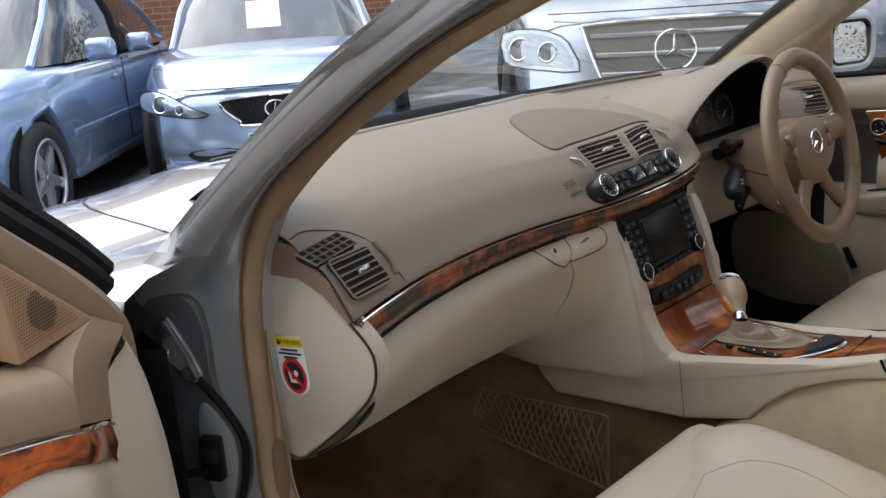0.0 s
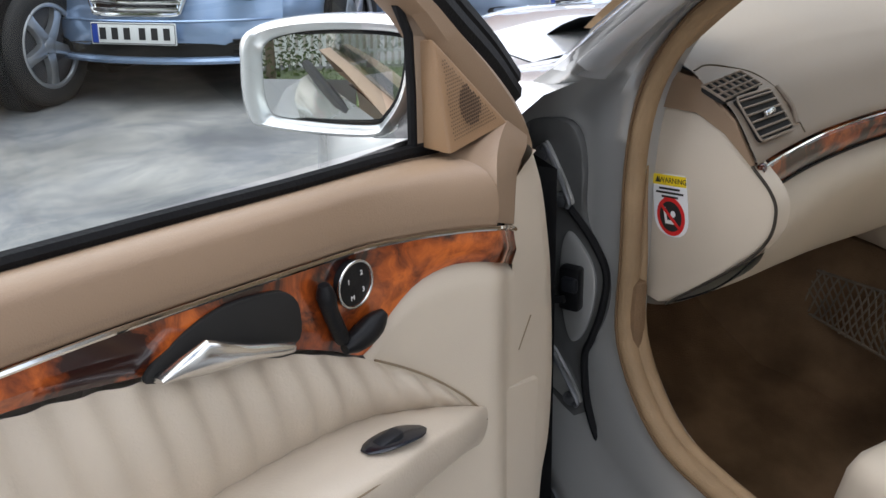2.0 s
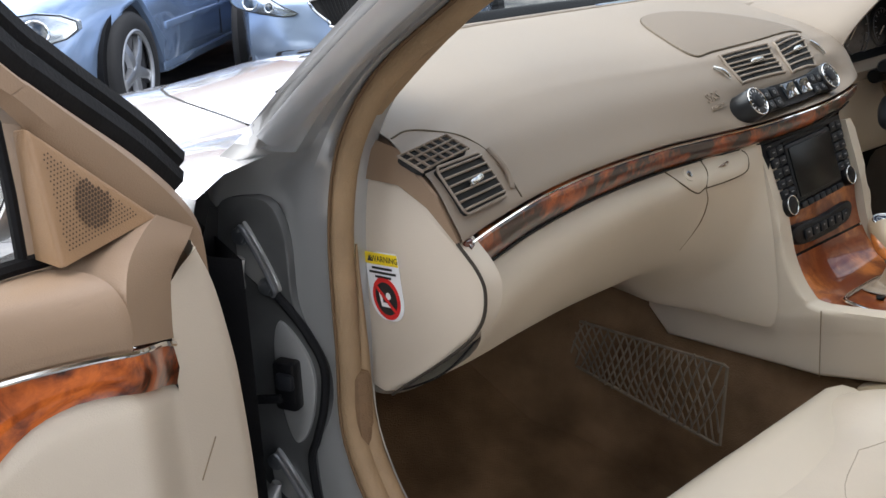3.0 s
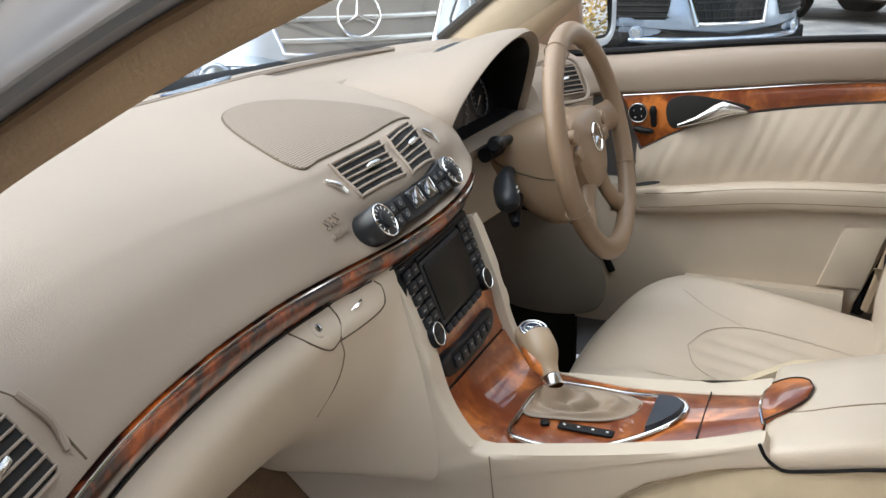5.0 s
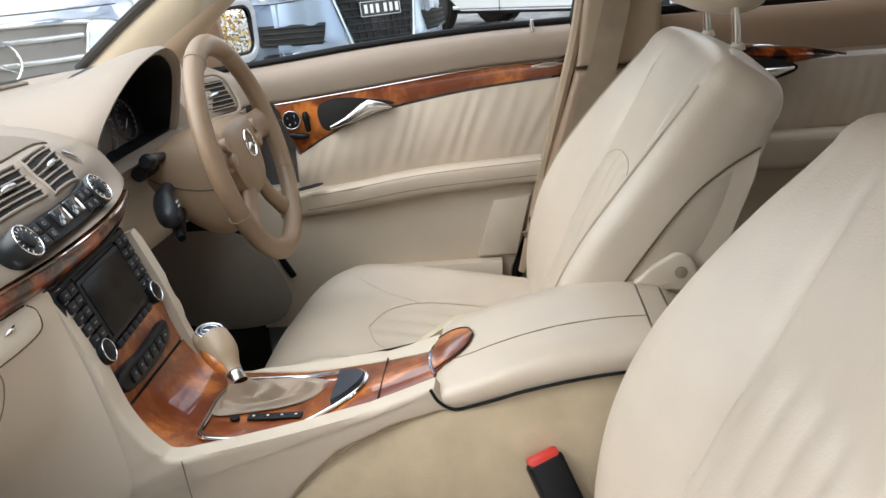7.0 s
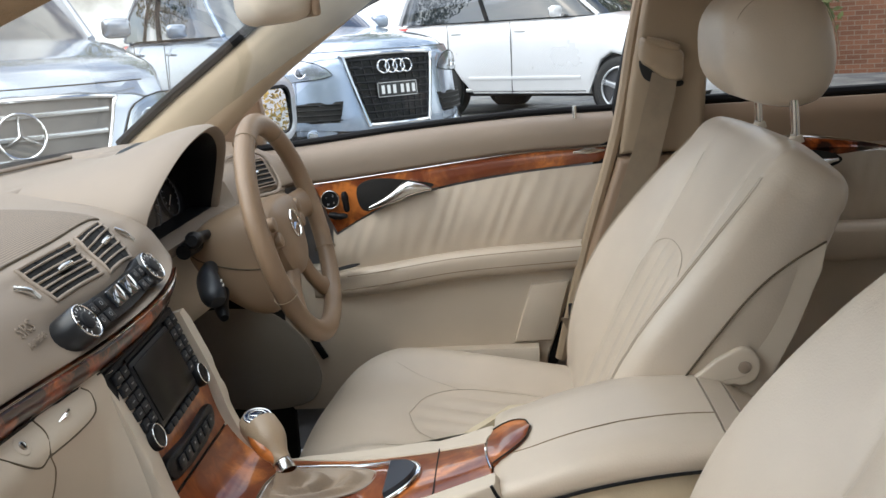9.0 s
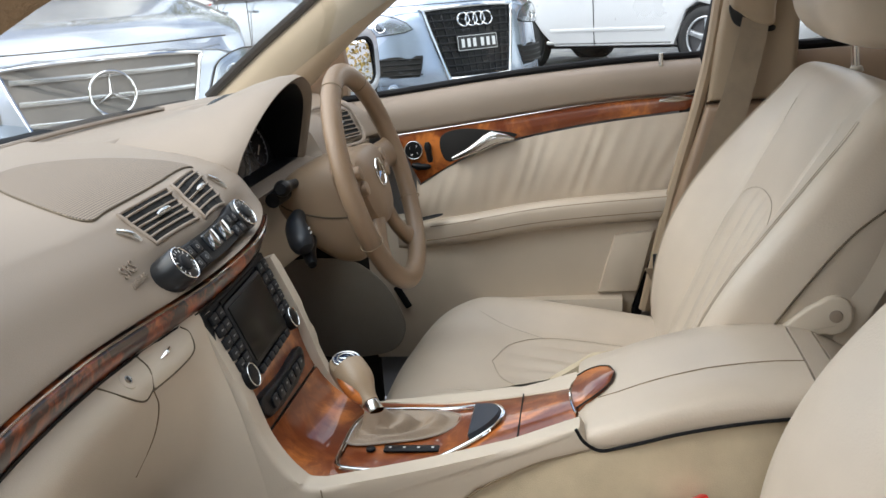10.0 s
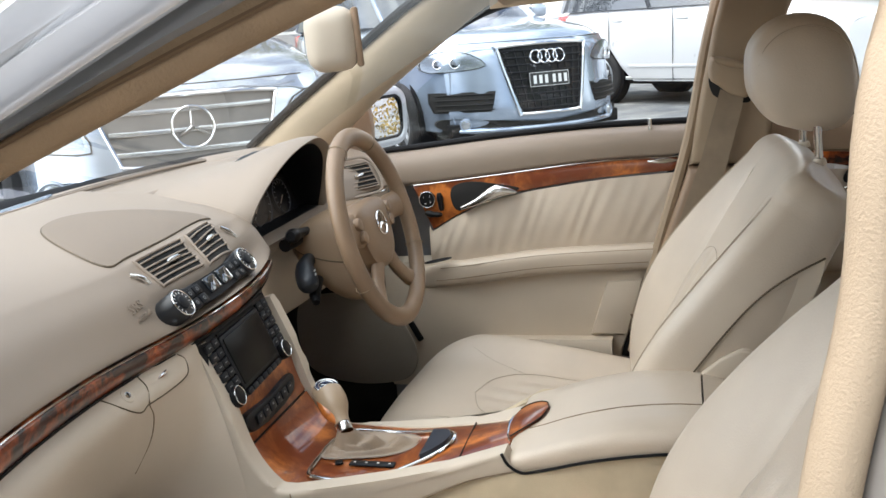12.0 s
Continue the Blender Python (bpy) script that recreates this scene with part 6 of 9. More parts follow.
def car_seat(name, label, x0, m_extra=None, mirror=1, recline=0.0):
    s = thing(name, label, "car seat", "front seats")
    nu, nv = 64, 60
    part("cushion", loft([[cushion_point(-1 + 2 * i / nu, j / nv) for i in range(nu + 1)] for j in range(nv + 1)]), LEATHER, s, "cream leather cushion with pleated centre", True, 60)
    part("cushion_base", box((0.47, 0.46, 0.16), (0, -0.235, 0.50), 0.03, 3), CREAM, s)
    fixed = len(s.children)
    rings = [back_ring(0.462 * j / 60) for j in range(61)]
    rings += [back_ring(0.462, 0.034 * (1 - math.cos(q)), 0.052 * math.sin(q)) for q in [math.pi / 2 * k / 9 for k in range(1, 10)]]
    rings += [back_ring(0.462, i, 0.052 + r) for i, r in ((0.040, 0.0016), (0.046, 0.0024), (0.050, 0.0028))]
    part("backrest", loft(rings, True, True), LEATHER, s, "cream leather backrest with tall bolsters", True, 70)
    # seams
    arch = [(-ARCH_W, 0.02), (-ARCH_W, 0.15), (-ARCH_W, ARCH_A - 0.06)] + [(ARCH_W * math.sin(q), arch_top(ARCH_W * math.sin(q))) for q in [radians(d) for d in (-80, -60, -40, -20, 0, 20, 40, 60, 80)]] + [(ARCH_W, ARCH_A - 0.06), (ARCH_W, 0.15), (ARCH_W, 0.02)]
    seam([back_at(x, a, 0.0006) for x, a in arch], s, 0.0011)
    for sg in (-1, 1):
        seam([back_at(sg * (BACK(a)[4] + 0.001), a, 0.0004) for a in (0.30, 0.33, 0.36, 0.39, 0.42, 0.445)], s, 0.0014)
        for du in (-0.0035, 0.0035):
            part("stitching", sweep([back_at(sg * (BACK(a)[0] - 0.028 + du), a, 0.0004) for a in [0.03 + 0.425 * k / 60 for k in range(61)]], 0.0006, 5), SEAMC, s)
        seam([cushion_point(sg * u, v, 0.001) for u, v in ((0.445, 0.98), (0.445, 0.86), (0.435, 0.78), (0.40, 0.70), (0.26, 0.642), (0.0, 0.615))], s, 0.0010)
        if mirror > 0:
            seam([cushion_point(sg * u, v, 0.0) for u, v in ((0.40, 0.70), (0.50, 0.63), (0.60, 0.575), (0.70, 0.53))], s, 0.0010)
    # flank shell, its joint and the recliner cover
    edge = cat([V(a, n, 0) for a, n in ((0.12, 0.020), (0.205, 0.026), (0.285, 0.022), (0.345, 0.012), (0.390, -0.006), (0.430, -0.030))], 6)
    shell_pts = [(p.x, p.y) for p in edge] + [(0.40, -0.040), (0.32, -0.052), (0.22, -0.062), (0.12, -0.066)]
    flank = seat_flank(mirror, shell_pts, 0.0055)
    bm = bmesh.new()
    top_, low_ = [bm.verts.new(p) for p in flank], [bm.verts.new(p + V(mirror * 0.012, 0, 0)) for p in flank]
    bm.faces.new(top_)
    for i in range(len(flank)):
        j = (i + 1) % len(flank)
        bm.faces.new((top_[i], top_[j], low_[j], low_[i]))
    part("flank_shell", bm, CREAM, s, "cream plastic side shell", True, 30)
    seam(seat_flank(mirror, [(p.x, p.y + 0.001) for p in edge], 0.0060), s, 0.0026, SEAMD)
    m_f = basis((-mirror * 0.2850, 0, 0), (0, -mirror, 0), (0, 0, 1))
    DROP = [(0.553 + 0.0215 * math.cos(q), 0.822 + 0.0235 * math.sin(q)) for q in [radians(d) for d in range(-115, 131, 15)]] + [(0.523, 0.832), (0.500, 0.812), (0.480, 0.799), (0.478, 0.794), (0.500, 0.795), (0.530, 0.797)]
    part("recliner_cover", slab([(mirror * u, z) for u, z in DROP][::mirror], m_f, 0.02, 0.0035, 3), CREAM, s, "drop-shaped recliner cover")
    part("recliner_hub", disc(0.0075, 0.004, m_f @ Matrix.Translation((mirror * 0.555, 0.822, 0.0012)), 0.001), DASH, s, "small round plug")
    # headrest
    prof = cat([(0, y, z) for y, z in HEADREST], 4, True)
    rows = []
    for k in range(29):
        u = -math.cos(math.pi * k / 28)
        f = max(0.02, (1 - abs(u) ** 5) ** 0.42)
        rows.append([V(0.118 * u, -0.645 + (p.y + 0.645) * f + 0.012 * u * u * (p.y > -0.62), 1.172 + (p.z - 1.172) * f * (1.08 if p.z > 1.172 else 1.0)) for p in prof])
    part("headrest", loft(rows, True, True), LEATHER, s, "cream leather headrest", True, 60)
    for sg in (-1, 1):
        seam([V(sg * 0.100, -0.645 + (p.y + 0.645) * 0.895, 1.172 + (p.z - 1.172) * 0.895) for p in prof[2:26:3]], s, 0.0014)
    for x in (-0.090, 0.090):
        part("headrest_post", sweep([V(x, -0.664, 1.040), V(x, -0.657, 1.14)], 0.0062, 12), CHROME, s, "chrome post")
        part("post_guide", sweep([V(x, -0.664, 1.054), V(x, -0.6632, 1.0605), V(x, -0.663, 1.063)], [0.0098, 0.0090, 0.0072], 18), CREAM, s, "cream post guide")
    if recline:
        tilt_ = Matrix.Translation((0, -0.45, 0.66)) @ Matrix.Rotation(radians(recline), 4, "X") @ Matrix.Translation((0, 0.45, -0.66))
        for ob in list(s.children)[fixed:]:
            ob.data.transform(tilt_)
    s.matrix_world = Matrix.Translation((x0, 0, 0)) @ (m_extra or Matrix())
    return s


car_seat("driver_seat", "cream leather driver's seat with pleated centre panels", 0.357)
car_seat("passenger_seat", "cream leather passenger seat beside the open door", -0.393, Matrix.Translation((-0.012, -0.042, -0.008)), mirror=-1, recline=12.0)

buckle = thing("belt_buckle", "black seat belt buckle with red release button", "belt buckle")
m_bk = basis((-0.128, -0.378, 0.690), (0.30, -0.94, 0.10), (0.2, 0.12, 1.0))
part("body", box((0.040, 0.075, 0.022), (0, -0.030, 0), 0.005, 3, m_bk @ pose(0, 0, 0, -14, 0, 10)), BLACK, buckle)
part("release_button", box((0.034, 0.013, 0.018), (0, 0.0075, 0.0015), 0.003, 2, m_bk @ pose(0, 0, 0, -14, 0, 10)), REDB, buckle, "red release button")
part("stalk", sweep([m_bk @ V(0.012, -0.066, -0.004), m_bk @ V(0.03, -0.12, -0.012), m_bk @ V(0.05, -0.19, -0.02)], 0.012, 10), RUBBER, buckle, "ribbed black stalk")
for k in range(6):
    part("rib", ring(0.0125, 0.0016, basis(m_bk @ V(0.014 + 0.0048 * k, -0.070 - 0.0135 * k, -0.005 - 0.0022 * k), m_bk.to_3x3() @ V(1, 0.35, 0), m_bk.to_3x3() @ V(0, 0, 1)), 16), RUBBER, buckle)

# ---- rear cabin ----
bench = thing("rear_bench", "cream leather rear bench", "car seat")
part("cushion", box((1.25, 0.50, 0.16), (0, -1.33, 0.56), 0.05, 4), LEATHER, bench)
part("backrest", box((1.25, 0.15, 0.58), (0, 0, 0), 0.05, 4, pose(0, -1.62, 0.86, 18, 0, 0)), LEATHER, bench)
door_rr = thing("rear_door", "closed rear door with tan top, walnut band and cream panel", "car door")
m_rd = basis((0.755, 0, 0), (0, -1, 0), (0, 0, 1))
part("panel", slab([(0.60, 0.45), (1.45, 0.45), (1.45, 0.955), (0.62, 0.955)], m_rd, 0.04, 0.006), CREAM, door_rr)
rows = [[m_rd @ V(u, 1.062 + 0.01 * (u - 0.6), -0.05), m_rd @ V(u, 1.062 + 0.01 * (u - 0.6), -0.005), m_rd @ V(u, 1.04, 0.012), m_rd @ V(u, 0.985, 0.010), m_rd @ V(u, 0.975, -0.01)] for u in (0.60, 0.7, 0.8, 0.9, 1.0, 1.2, 1.45)]
part("top_pad", loft(rows, caps=True), TAN, door_rr, "tan top pad")
RB = table([(0.62, 1.000, 0.985), (0.70, 1.004, 0.981), (0.753, 1.004, 0.977), (0.808, 1.001, 0.966), (0.85, 0.997, 0.962), (0.895, 0.990, 0.966), (0.930, 0.983, 0.970), (0.968, 0.9735, 0.9725)])
part("walnut_band", loft([[m_rd @ V(u, RB(u)[0], 0.008), m_rd @ V(u, (RB(u)[0] + RB(u)[1]) / 2, 0.020), m_rd @ V(u, RB(u)[1], 0.008)] for u in [0.62 + 0.348 * i / 30 for i in range(31)]]), WOOD, door_rr, "burl walnut band")
part("band_line", sweep([m_rd @ V(u, RB(u)[0] + 0.001, 0.014) for u in [0.62 + 0.348 * i / 30 for i in range(31)]], 0.002, 6), CHROME, door_rr)
rows = []
for i in range(121):
    u = 0.64 + 0.70 * i / 120
    rows.append([m_rd @ V(u, 0.966 - 0.126 * v + 0.004 * (u - 0.64), 0.005 + 0.006 * math.sin(math.pi * v) - 0.0025 * abs(math.cos(math.pi * (u + 0.03 * v) / 0.027)) ** 3) for v in [k / 8 for k in range(9)]])
part("fluted_panel", loft(rows), LEATHER, door_rr, "pleated cream leather panel")
part("armrest_ledge", box((0.62, 0.07, 0.055), (0.98, 0.81, 0.025), 0.016, 3, m_rd), LEATHER, door_rr)
# Black plate in place of the shaded hollow behind the handle.
part("handle_recess", slab(smooth2([(0.770, 0.945), (0.785, 0.975), (0.84, 0.975), (0.880, 0.962), (0.872, 0.948), (0.82, 0.936)], 5), m_rd @ Matrix.Translation((0, 0, 0.0225)), 0.004), OPENING_SHADE, door_rr)
part("release_handle", sweep(cat([m_rd @ V(0.770, 0.934, 0.028), m_rd @ V(0.824, 0.951, 0.036), m_rd @ V(0.874, 0.958, 0.026)], 5), [0.003, 0.006, 0.009, 0.011, 0.012, 0.012, 0.010, 0.008, 0.006, 0.004, 0.003], 10), SATIN, door_rr, "satin chrome release handle")
part("window_glass", loft([[m_rd @ V(0.64, 1.06, -0.04), m_rd @ V(1.40, 1.07, -0.04)], [m_rd @ V(0.70, 1.33, -0.12), m_rd @ V(1.25, 1.31, -0.12)]]), GLASS, door_rr)
part("window_seal", sweep([m_rd @ V(0.60, 1.07, -0.03), m_rd @ V(1.0, 1.075, -0.03), m_rd @ V(1.42, 1.078, -0.03)], 0.009, 8), RUBBER, door_rr)
part("door_skin", box((0.02, 0.98, 0.62), (0.90, -1.0, 0.72), 0.005), SILVERC, door_rr)
rear = thing("rear_bulkhead", "sand parcel shelf and rear pillars", "trim panel", kind="structure")
part("parcel_shelf", box((1.3, 0.45, 0.03), (0, -1.90, 1.05), 0.01), PILLARC, rear)
part("pillar_c", loft([[V(0.74, -1.42, 1.05), V(0.74, -1.90, 1.05)], [V(0.62, -1.50, 1.36), V(0.60, -1.75, 1.34)]]), PILLARC, rear)
part("pillar_c", loft([[V(-0.74, -1.42, 1.05), V(-0.74, -1.90, 1.05)], [V(-0.62, -1.50, 1.36), V(-0.60, -1.75, 1.34)]]), PILLARC, rear)
part("trunk_wall", box((1.5, 0.03, 0.75), (0, -1.98, 0.72), 0), CARPET, rear)

# ---- inside mirror and left centre pillar ----
rvm = thing("rear_view_mirror", "cream rear view mirror housing with brown edge", "mirror")
m_rm = basis((-0.03, -0.065, 1.272), (0.94, 0.34, 0), (0, 0.05, 1))
part("housing", box((0.20, 0.072, 0.060), (0, 0, 0), 0.020, 4, m_rm), CREAM, rvm)
part("mirror_edge", box((0.190, 0.066, 0.008), (0, 0, 0.029), 0.003, 2, m_rm), TAN, rvm, "brown rim")
part("stem", sweep([m_rm @ V(0, 0.02, -0.01), V(-0.03, -0.01, 1.345), V(-0.03, -0.005, 1.385)], 0.013, 10), CREAM, rvm)
pil_bl = thing("pillar_b_left", "centre pillar beside the open door, sky light painted into its seal", "pillar", kind="structure")
bl = [V(-0.752, -0.42, 0.606), V(-0.752, -0.490, 0.63), V(-0.755, -0.512, 0.80), V(-0.755, -0.533, 1.06), V(-0.752, -0.549, 1.165), V(-0.748, -0.556, 1.26), V(-0.70, -0.60, 1.37)]
# Sky light on this seal is painted in with the paler sand cloth.
part("seal", sweep(cat(bl, 6), 0.0125, 10), PILLARC, pil_bl, "flocked seal with sky light put in as paler sand")
rows = [[p + V(0.05, -0.005, 0), p + V(0.0, -0.012, 0), p + V(-0.03, -0.02, 0), p + V(-0.05, -0.06, 0), p + V(-0.05, -0.14, 0)] for p in cat(bl, 4)]
part("jamb", loft(rows), JAMB, pil_bl, "grey painted jamb")
part("inner_trim", loft([[p + V(0.05, -0.005, 0), p + V(0.07, -0.06, 0), p + V(0.06, -0.16, 0)] for p in cat(bl, 4)]), TAN, pil_bl)

# ---- open passenger door ----
U_D, N_D, O_D = V(-0.927, -0.375, 0), V(0.375, -0.927, 0), V(-0.848, 0.136, 0)
M_D = basis(O_D, -U_D, (0, 0, 1))


def D(s, z, d=0.0):
    """A point of the open door: s back from its front edge, height z, d inwards."""
    return O_D + U_D * s + N_D * d + V(0, 0, z)


pdoor = thing("passenger_door", "opened door with tan top, walnut band and pleated cream panel", "car door")
PB = table([(0.10, 1.004), (0.21, 1.018), (0.33, 1.026), (0.47, 1.037), (0.70, 1.052), (1.02, 1.064)])
PC = table([(0.12, 0.932), (0.155, 0.949), (0.187, 0.961), (0.234, 0.969), (0.285, 0.974), (0.334, 0.979), (0.427, 0.988), (0.505, 0.995), (0.575, 0.999), (0.80, 1.010), (1.02, 1.016)])
PW = table([(0.12, 0.896), (0.150, 0.911), (0.188, 0.929), (0.220, 0.937), (0.240, 0.936), (0.256, 0.931), (0.271, 0.921), (0.285, 0.908), (0.303, 0.889), (0.335, 0.905), (0.371, 0.922), (0.481, 0.955), (0.58, 0.975), (0.80, 0.988), (1.02, 0.993)])


def PD(s):
    """How far the card stands in at s: it swells towards the hinge and drops to the front upright."""
    d = 0.035 * max(0.0, min(1.0, (0.30 - s) / 0.11)) ** 1.2
    if s < 0.188:
        q = max(0.0, min(1.0, (0.188 - s) / 0.064))
        d = 0.035 + (0.0085 - 0.035) * q * q * (3 - 2 * q)
    return d


ss = [0.186, 0.190] + [0.195 + 0.82 * i / 58 for i in range(59)]
rows = []
for s in ss:
    zl, zt, d = PC(s)[0], PB(s)[0], PD(s) + 0.003
    rows.append(cat([D(s, zt - 0.014, -0.06), D(s, zt - 0.005, -0.02 + d * 0.4), D(s, zt - 0.0085, d * 0.72 - 0.004), D(s, zt + (zl - zt) * 0.40, d * 0.97 - 0.0005), D(s, zt + (zl - zt) * 0.72, d + 0.001), D(s, zl + 0.006, d - 0.0005), D(s, zl, d - 0.005), D(s, zl - 0.003, d - 0.033)], 4))
part("top_pad", loft(rows, caps=True), TAN, pdoor, "tan vinyl top pad", True, 55)
EF = cat([(0.187, 0.9655, 0.0375), (0.187, 0.975, 0.0378), (0.182, 0.998, 0.034), (0.164, 1.012, 0.022), (0.132, 1.018, 0.004), (0.100, 1.020, -0.012)], 5)
EG = cat([(0.123, 0.938, 0.0105), (0.123, 0.950, 0.0110), (0.116, 0.978, 0.0085), (0.099, 0.988, 0.002), (0.081, 0.993, -0.005), (0.055, 0.995, -0.021)], 5)
rows = []
for a, b in zip(EF, EG):
    rows.append([D(a.x + 0.004, a.y - 0.012, -0.060), D(a.x + 0.003, a.y - 0.001, (a.z - 0.06) * 0.5), D(a.x + 0.002, a.y, a.z - 0.006)] + [D(*(a.lerp(b, k))) for k in (0.0, 0.05, 0.15, 0.35, 0.6, 0.85, 1.0)] + [D(b.x - 0.001, b.y - 0.001, b.z - 0.012)])
part("end_face", loft(rows), TAN, pdoor, "tan folded end of the top pad", True, 60)
sw_ = [0.1255 + 0.062 * i / 16 for i in range(16)] + [0.1875 + 0.825 * i / 90 for i in range(91)]
part("walnut_band", loft([[D(s, PC(s)[0], PD(s) - 0.012), D(s, PC(s)[0] - 0.002, PD(s) + 0.003), D(s, (PC(s)[0] + PW(s)[0]) / 2, PD(s) + 0.006), D(s, PW(s)[0] + 0.003, PD(s) + 0.001), D(s, PW(s)[0], PD(s) - 0.012)] for s in sw_], caps=True), WOOD, pdoor, "glossy burl walnut band")
part("band_line", sweep([D(s, PC(s)[0] + 0.0005, PD(s) + 0.005) for s in sw_], 0.0019, 6), CHROME, pdoor, "bright metal line")
# front cream part: the upright behind the hinge and the swelling shoulder
FE = table([(0.30, 0.090), (0.64, 0.054), (0.684, 0.042), (0.759, 0.037), (0.868, 0.043), (0.906, 0.049), (0.954, 0.060), (0.991, 0.076), (1.012, 0.088)])
UR = table([(0.30, 0.1235), (0.94, 0.1235), (0.978, 0.1175), (0.988, 0.101), (0.993, 0.084), (1.012, 0.075)])
rows = []
for i in range(76):
    z = 0.40 + 0.594 * i / 75
    f = FE(z)[0]
    r_ = UR(z)[0]
    row = [D(f - 0.006, z, -0.055), D(f - 0.004, z, -0.020), D(f, z, -0.004), D(f + 0.006, z, 0.0015)]
    row += [D(f + 0.006 + (max(r_, f + 0.010) - f - 0.006) * k / 5, z, 0.0015 + 0.0075 * k / 5) for k in range(1, 6)]
    rows.append(row)
part("front_upright", loft(rows), CREAM, pdoor, "cream upright beside the hinges", True, 60)
rows = []
for i in range(40):
    z = 0.40 + 0.512 * i / 39
    rows.append([D(0.120 + 0.183 * k / 24, z, PD(0.120 + 0.183 * k / 24) + 0.0005) for k in range(25)])
part("front_panel", loft([r for r in rows if r[0].z < 0.86]), CREAM, pdoor, "cream front panel", True, 60)
rows = []
for i in range(36):
    s = 0.1215 + 0.1815 * i / 35
    rows.append([D(s, 0.845 + (PW(s)[0] + 0.003 - 0.845) * k / 8, PD(s) + 0.0010 if k < 8 else PD(s) - 0.006) for k in range(9)])
part("gusset", loft(rows), CREAM, pdoor, "cream shoulder under the walnut band", True, 60)
part("panel_slit", sweep([D(0.112, 0.812, 0.0082), D(0.090, 0.838, 0.0068)], 0.0006, 6), bpy.data.materials["seam_shadow"], pdoor)
# pleated panel behind
AR = table([(0.10, 0.765), (0.180, 0.793), (0.215, 0.813), (0.255, 0.828), (0.330, 0.848), (0.42, 0.858), (0.60, 0.864), (1.02, 0.870)])
FT = table([(0.178, 0.784), (0.206, 0.807), (0.221, 0.825), (0.256, 0.857), (0.303, 0.888), (0.335, 0.905), (0.371, 0.922), (0.481, 0.955), (0.58, 0.975), (0.80, 0.988), (1.02, 0.993)])
rows = []
for i in range(261):
    s = 0.185 + 0.83 * i / 260
    row = []
    for j in range(11):
        v = j / 10
        z = FT(s)[0] - 0.001 + (AR(s)[0] - 0.004 - FT(s)[0]) * v
        ph = (s + 0.018 * v) / 0.0285
        row.append(D(s, z, PD(s) * 0.9 + 0.0015 + 0.010 * math.sin(math.pi * v) * min(1, i / 25) - 0.0050 * abs(math.cos(math.pi * ph)) ** 2.5 * math.sin(math.pi * min(1, v * 0.85 + 0.12)) ** 0.5 * min(1, i / 18)))
    rows.append(row)
part("fluted_panel", loft(rows), LEATHER, pdoor, "pleated cream leather panel", True, 70)
part("panel_piping", sweep([D(s, FT(s)[0], PD(s) + 0.004) for s in [0.208 + 0.09 * i / 20 for i in range(21)]], 0.0010, 6), bpy.data.materials["seam_shadow"], pdoor)
# armrest pod with its switch
rows = []
for i in range(40):
    s = 0.186 + 0.72 * i / 39
    w = 0.060 * min(1, (i + 0.3) / 9) ** 0.55
    zt, th = AR(s)[0], 0.030 + 0.030 * min(1, i / 10)
    rows.append(cat([D(s, zt - 0.004, PD(s) * 0.8), D(s, zt + 0.001, PD(s) * 0.6 + w * 0.5 + 0.004), D(s, zt - 0.003, PD(s) * 0.4 + w * 0.9 + 0.006), D(s, zt - 0.014, PD(s) * 0.3 + w + 0.008), D(s, zt - th, PD(s) * 0.3 + w * 0.85 + 0.006), D(s, zt - th - 0.02, PD(s) * 0.5 + 0.002)], 4))
part("armrest_pod", loft(rows, caps=True), LEATHER, pdoor, "padded cream armrest", True, 60)
part("pod_seam", sweep([D(s, AR(s)[0] - 0.010, PD(s) * 0.3 + 0.060 * min(1, (s - 0.18) / 0.18) ** 0.55 + 0.0078) for s in [0.20 + 0.6 * i / 20 for i in range(21)]], 0.0009, 6), bpy.data.materials["seam_shadow"], pdoor)
part("window_switch", sweep([D(0.296 + 0.062 * i / 8, AR(0.296 + 0.062 * i / 8)[0] + 0.002, 0.046) for i in range(9)], [0.004, 0.0095, 0.012, 0.0128, 0.0128, 0.0123, 0.0113, 0.009, 0.004], 14, flat=0.16), plain("gloss_black_switch", (0.010, 0.012, 0.018), 0.15), pdoor, "black window switch")
part("switch_rocker", box((0.024, 0.012, 0.008), (0, 0, 0), 0.003, 2, Matrix.Translation(D(0.334, AR(0.334)[0] + 0.0025, 0.046)) @ M_D.to_3x3().to_4x4() @ Matrix.Rotation(radians(90), 4, "X")), DARKGREY, pdoor)
part("lower_panel", slab([(-1.0, 0.36), (-0.10, 0.36), (-0.08, 0.77), (-0.19, 0.80), (-1.0, 0.83)], M_D @ Matrix.Translation((0, 0, 0.012)), 0.05, 0.006), CREAM, pdoor)
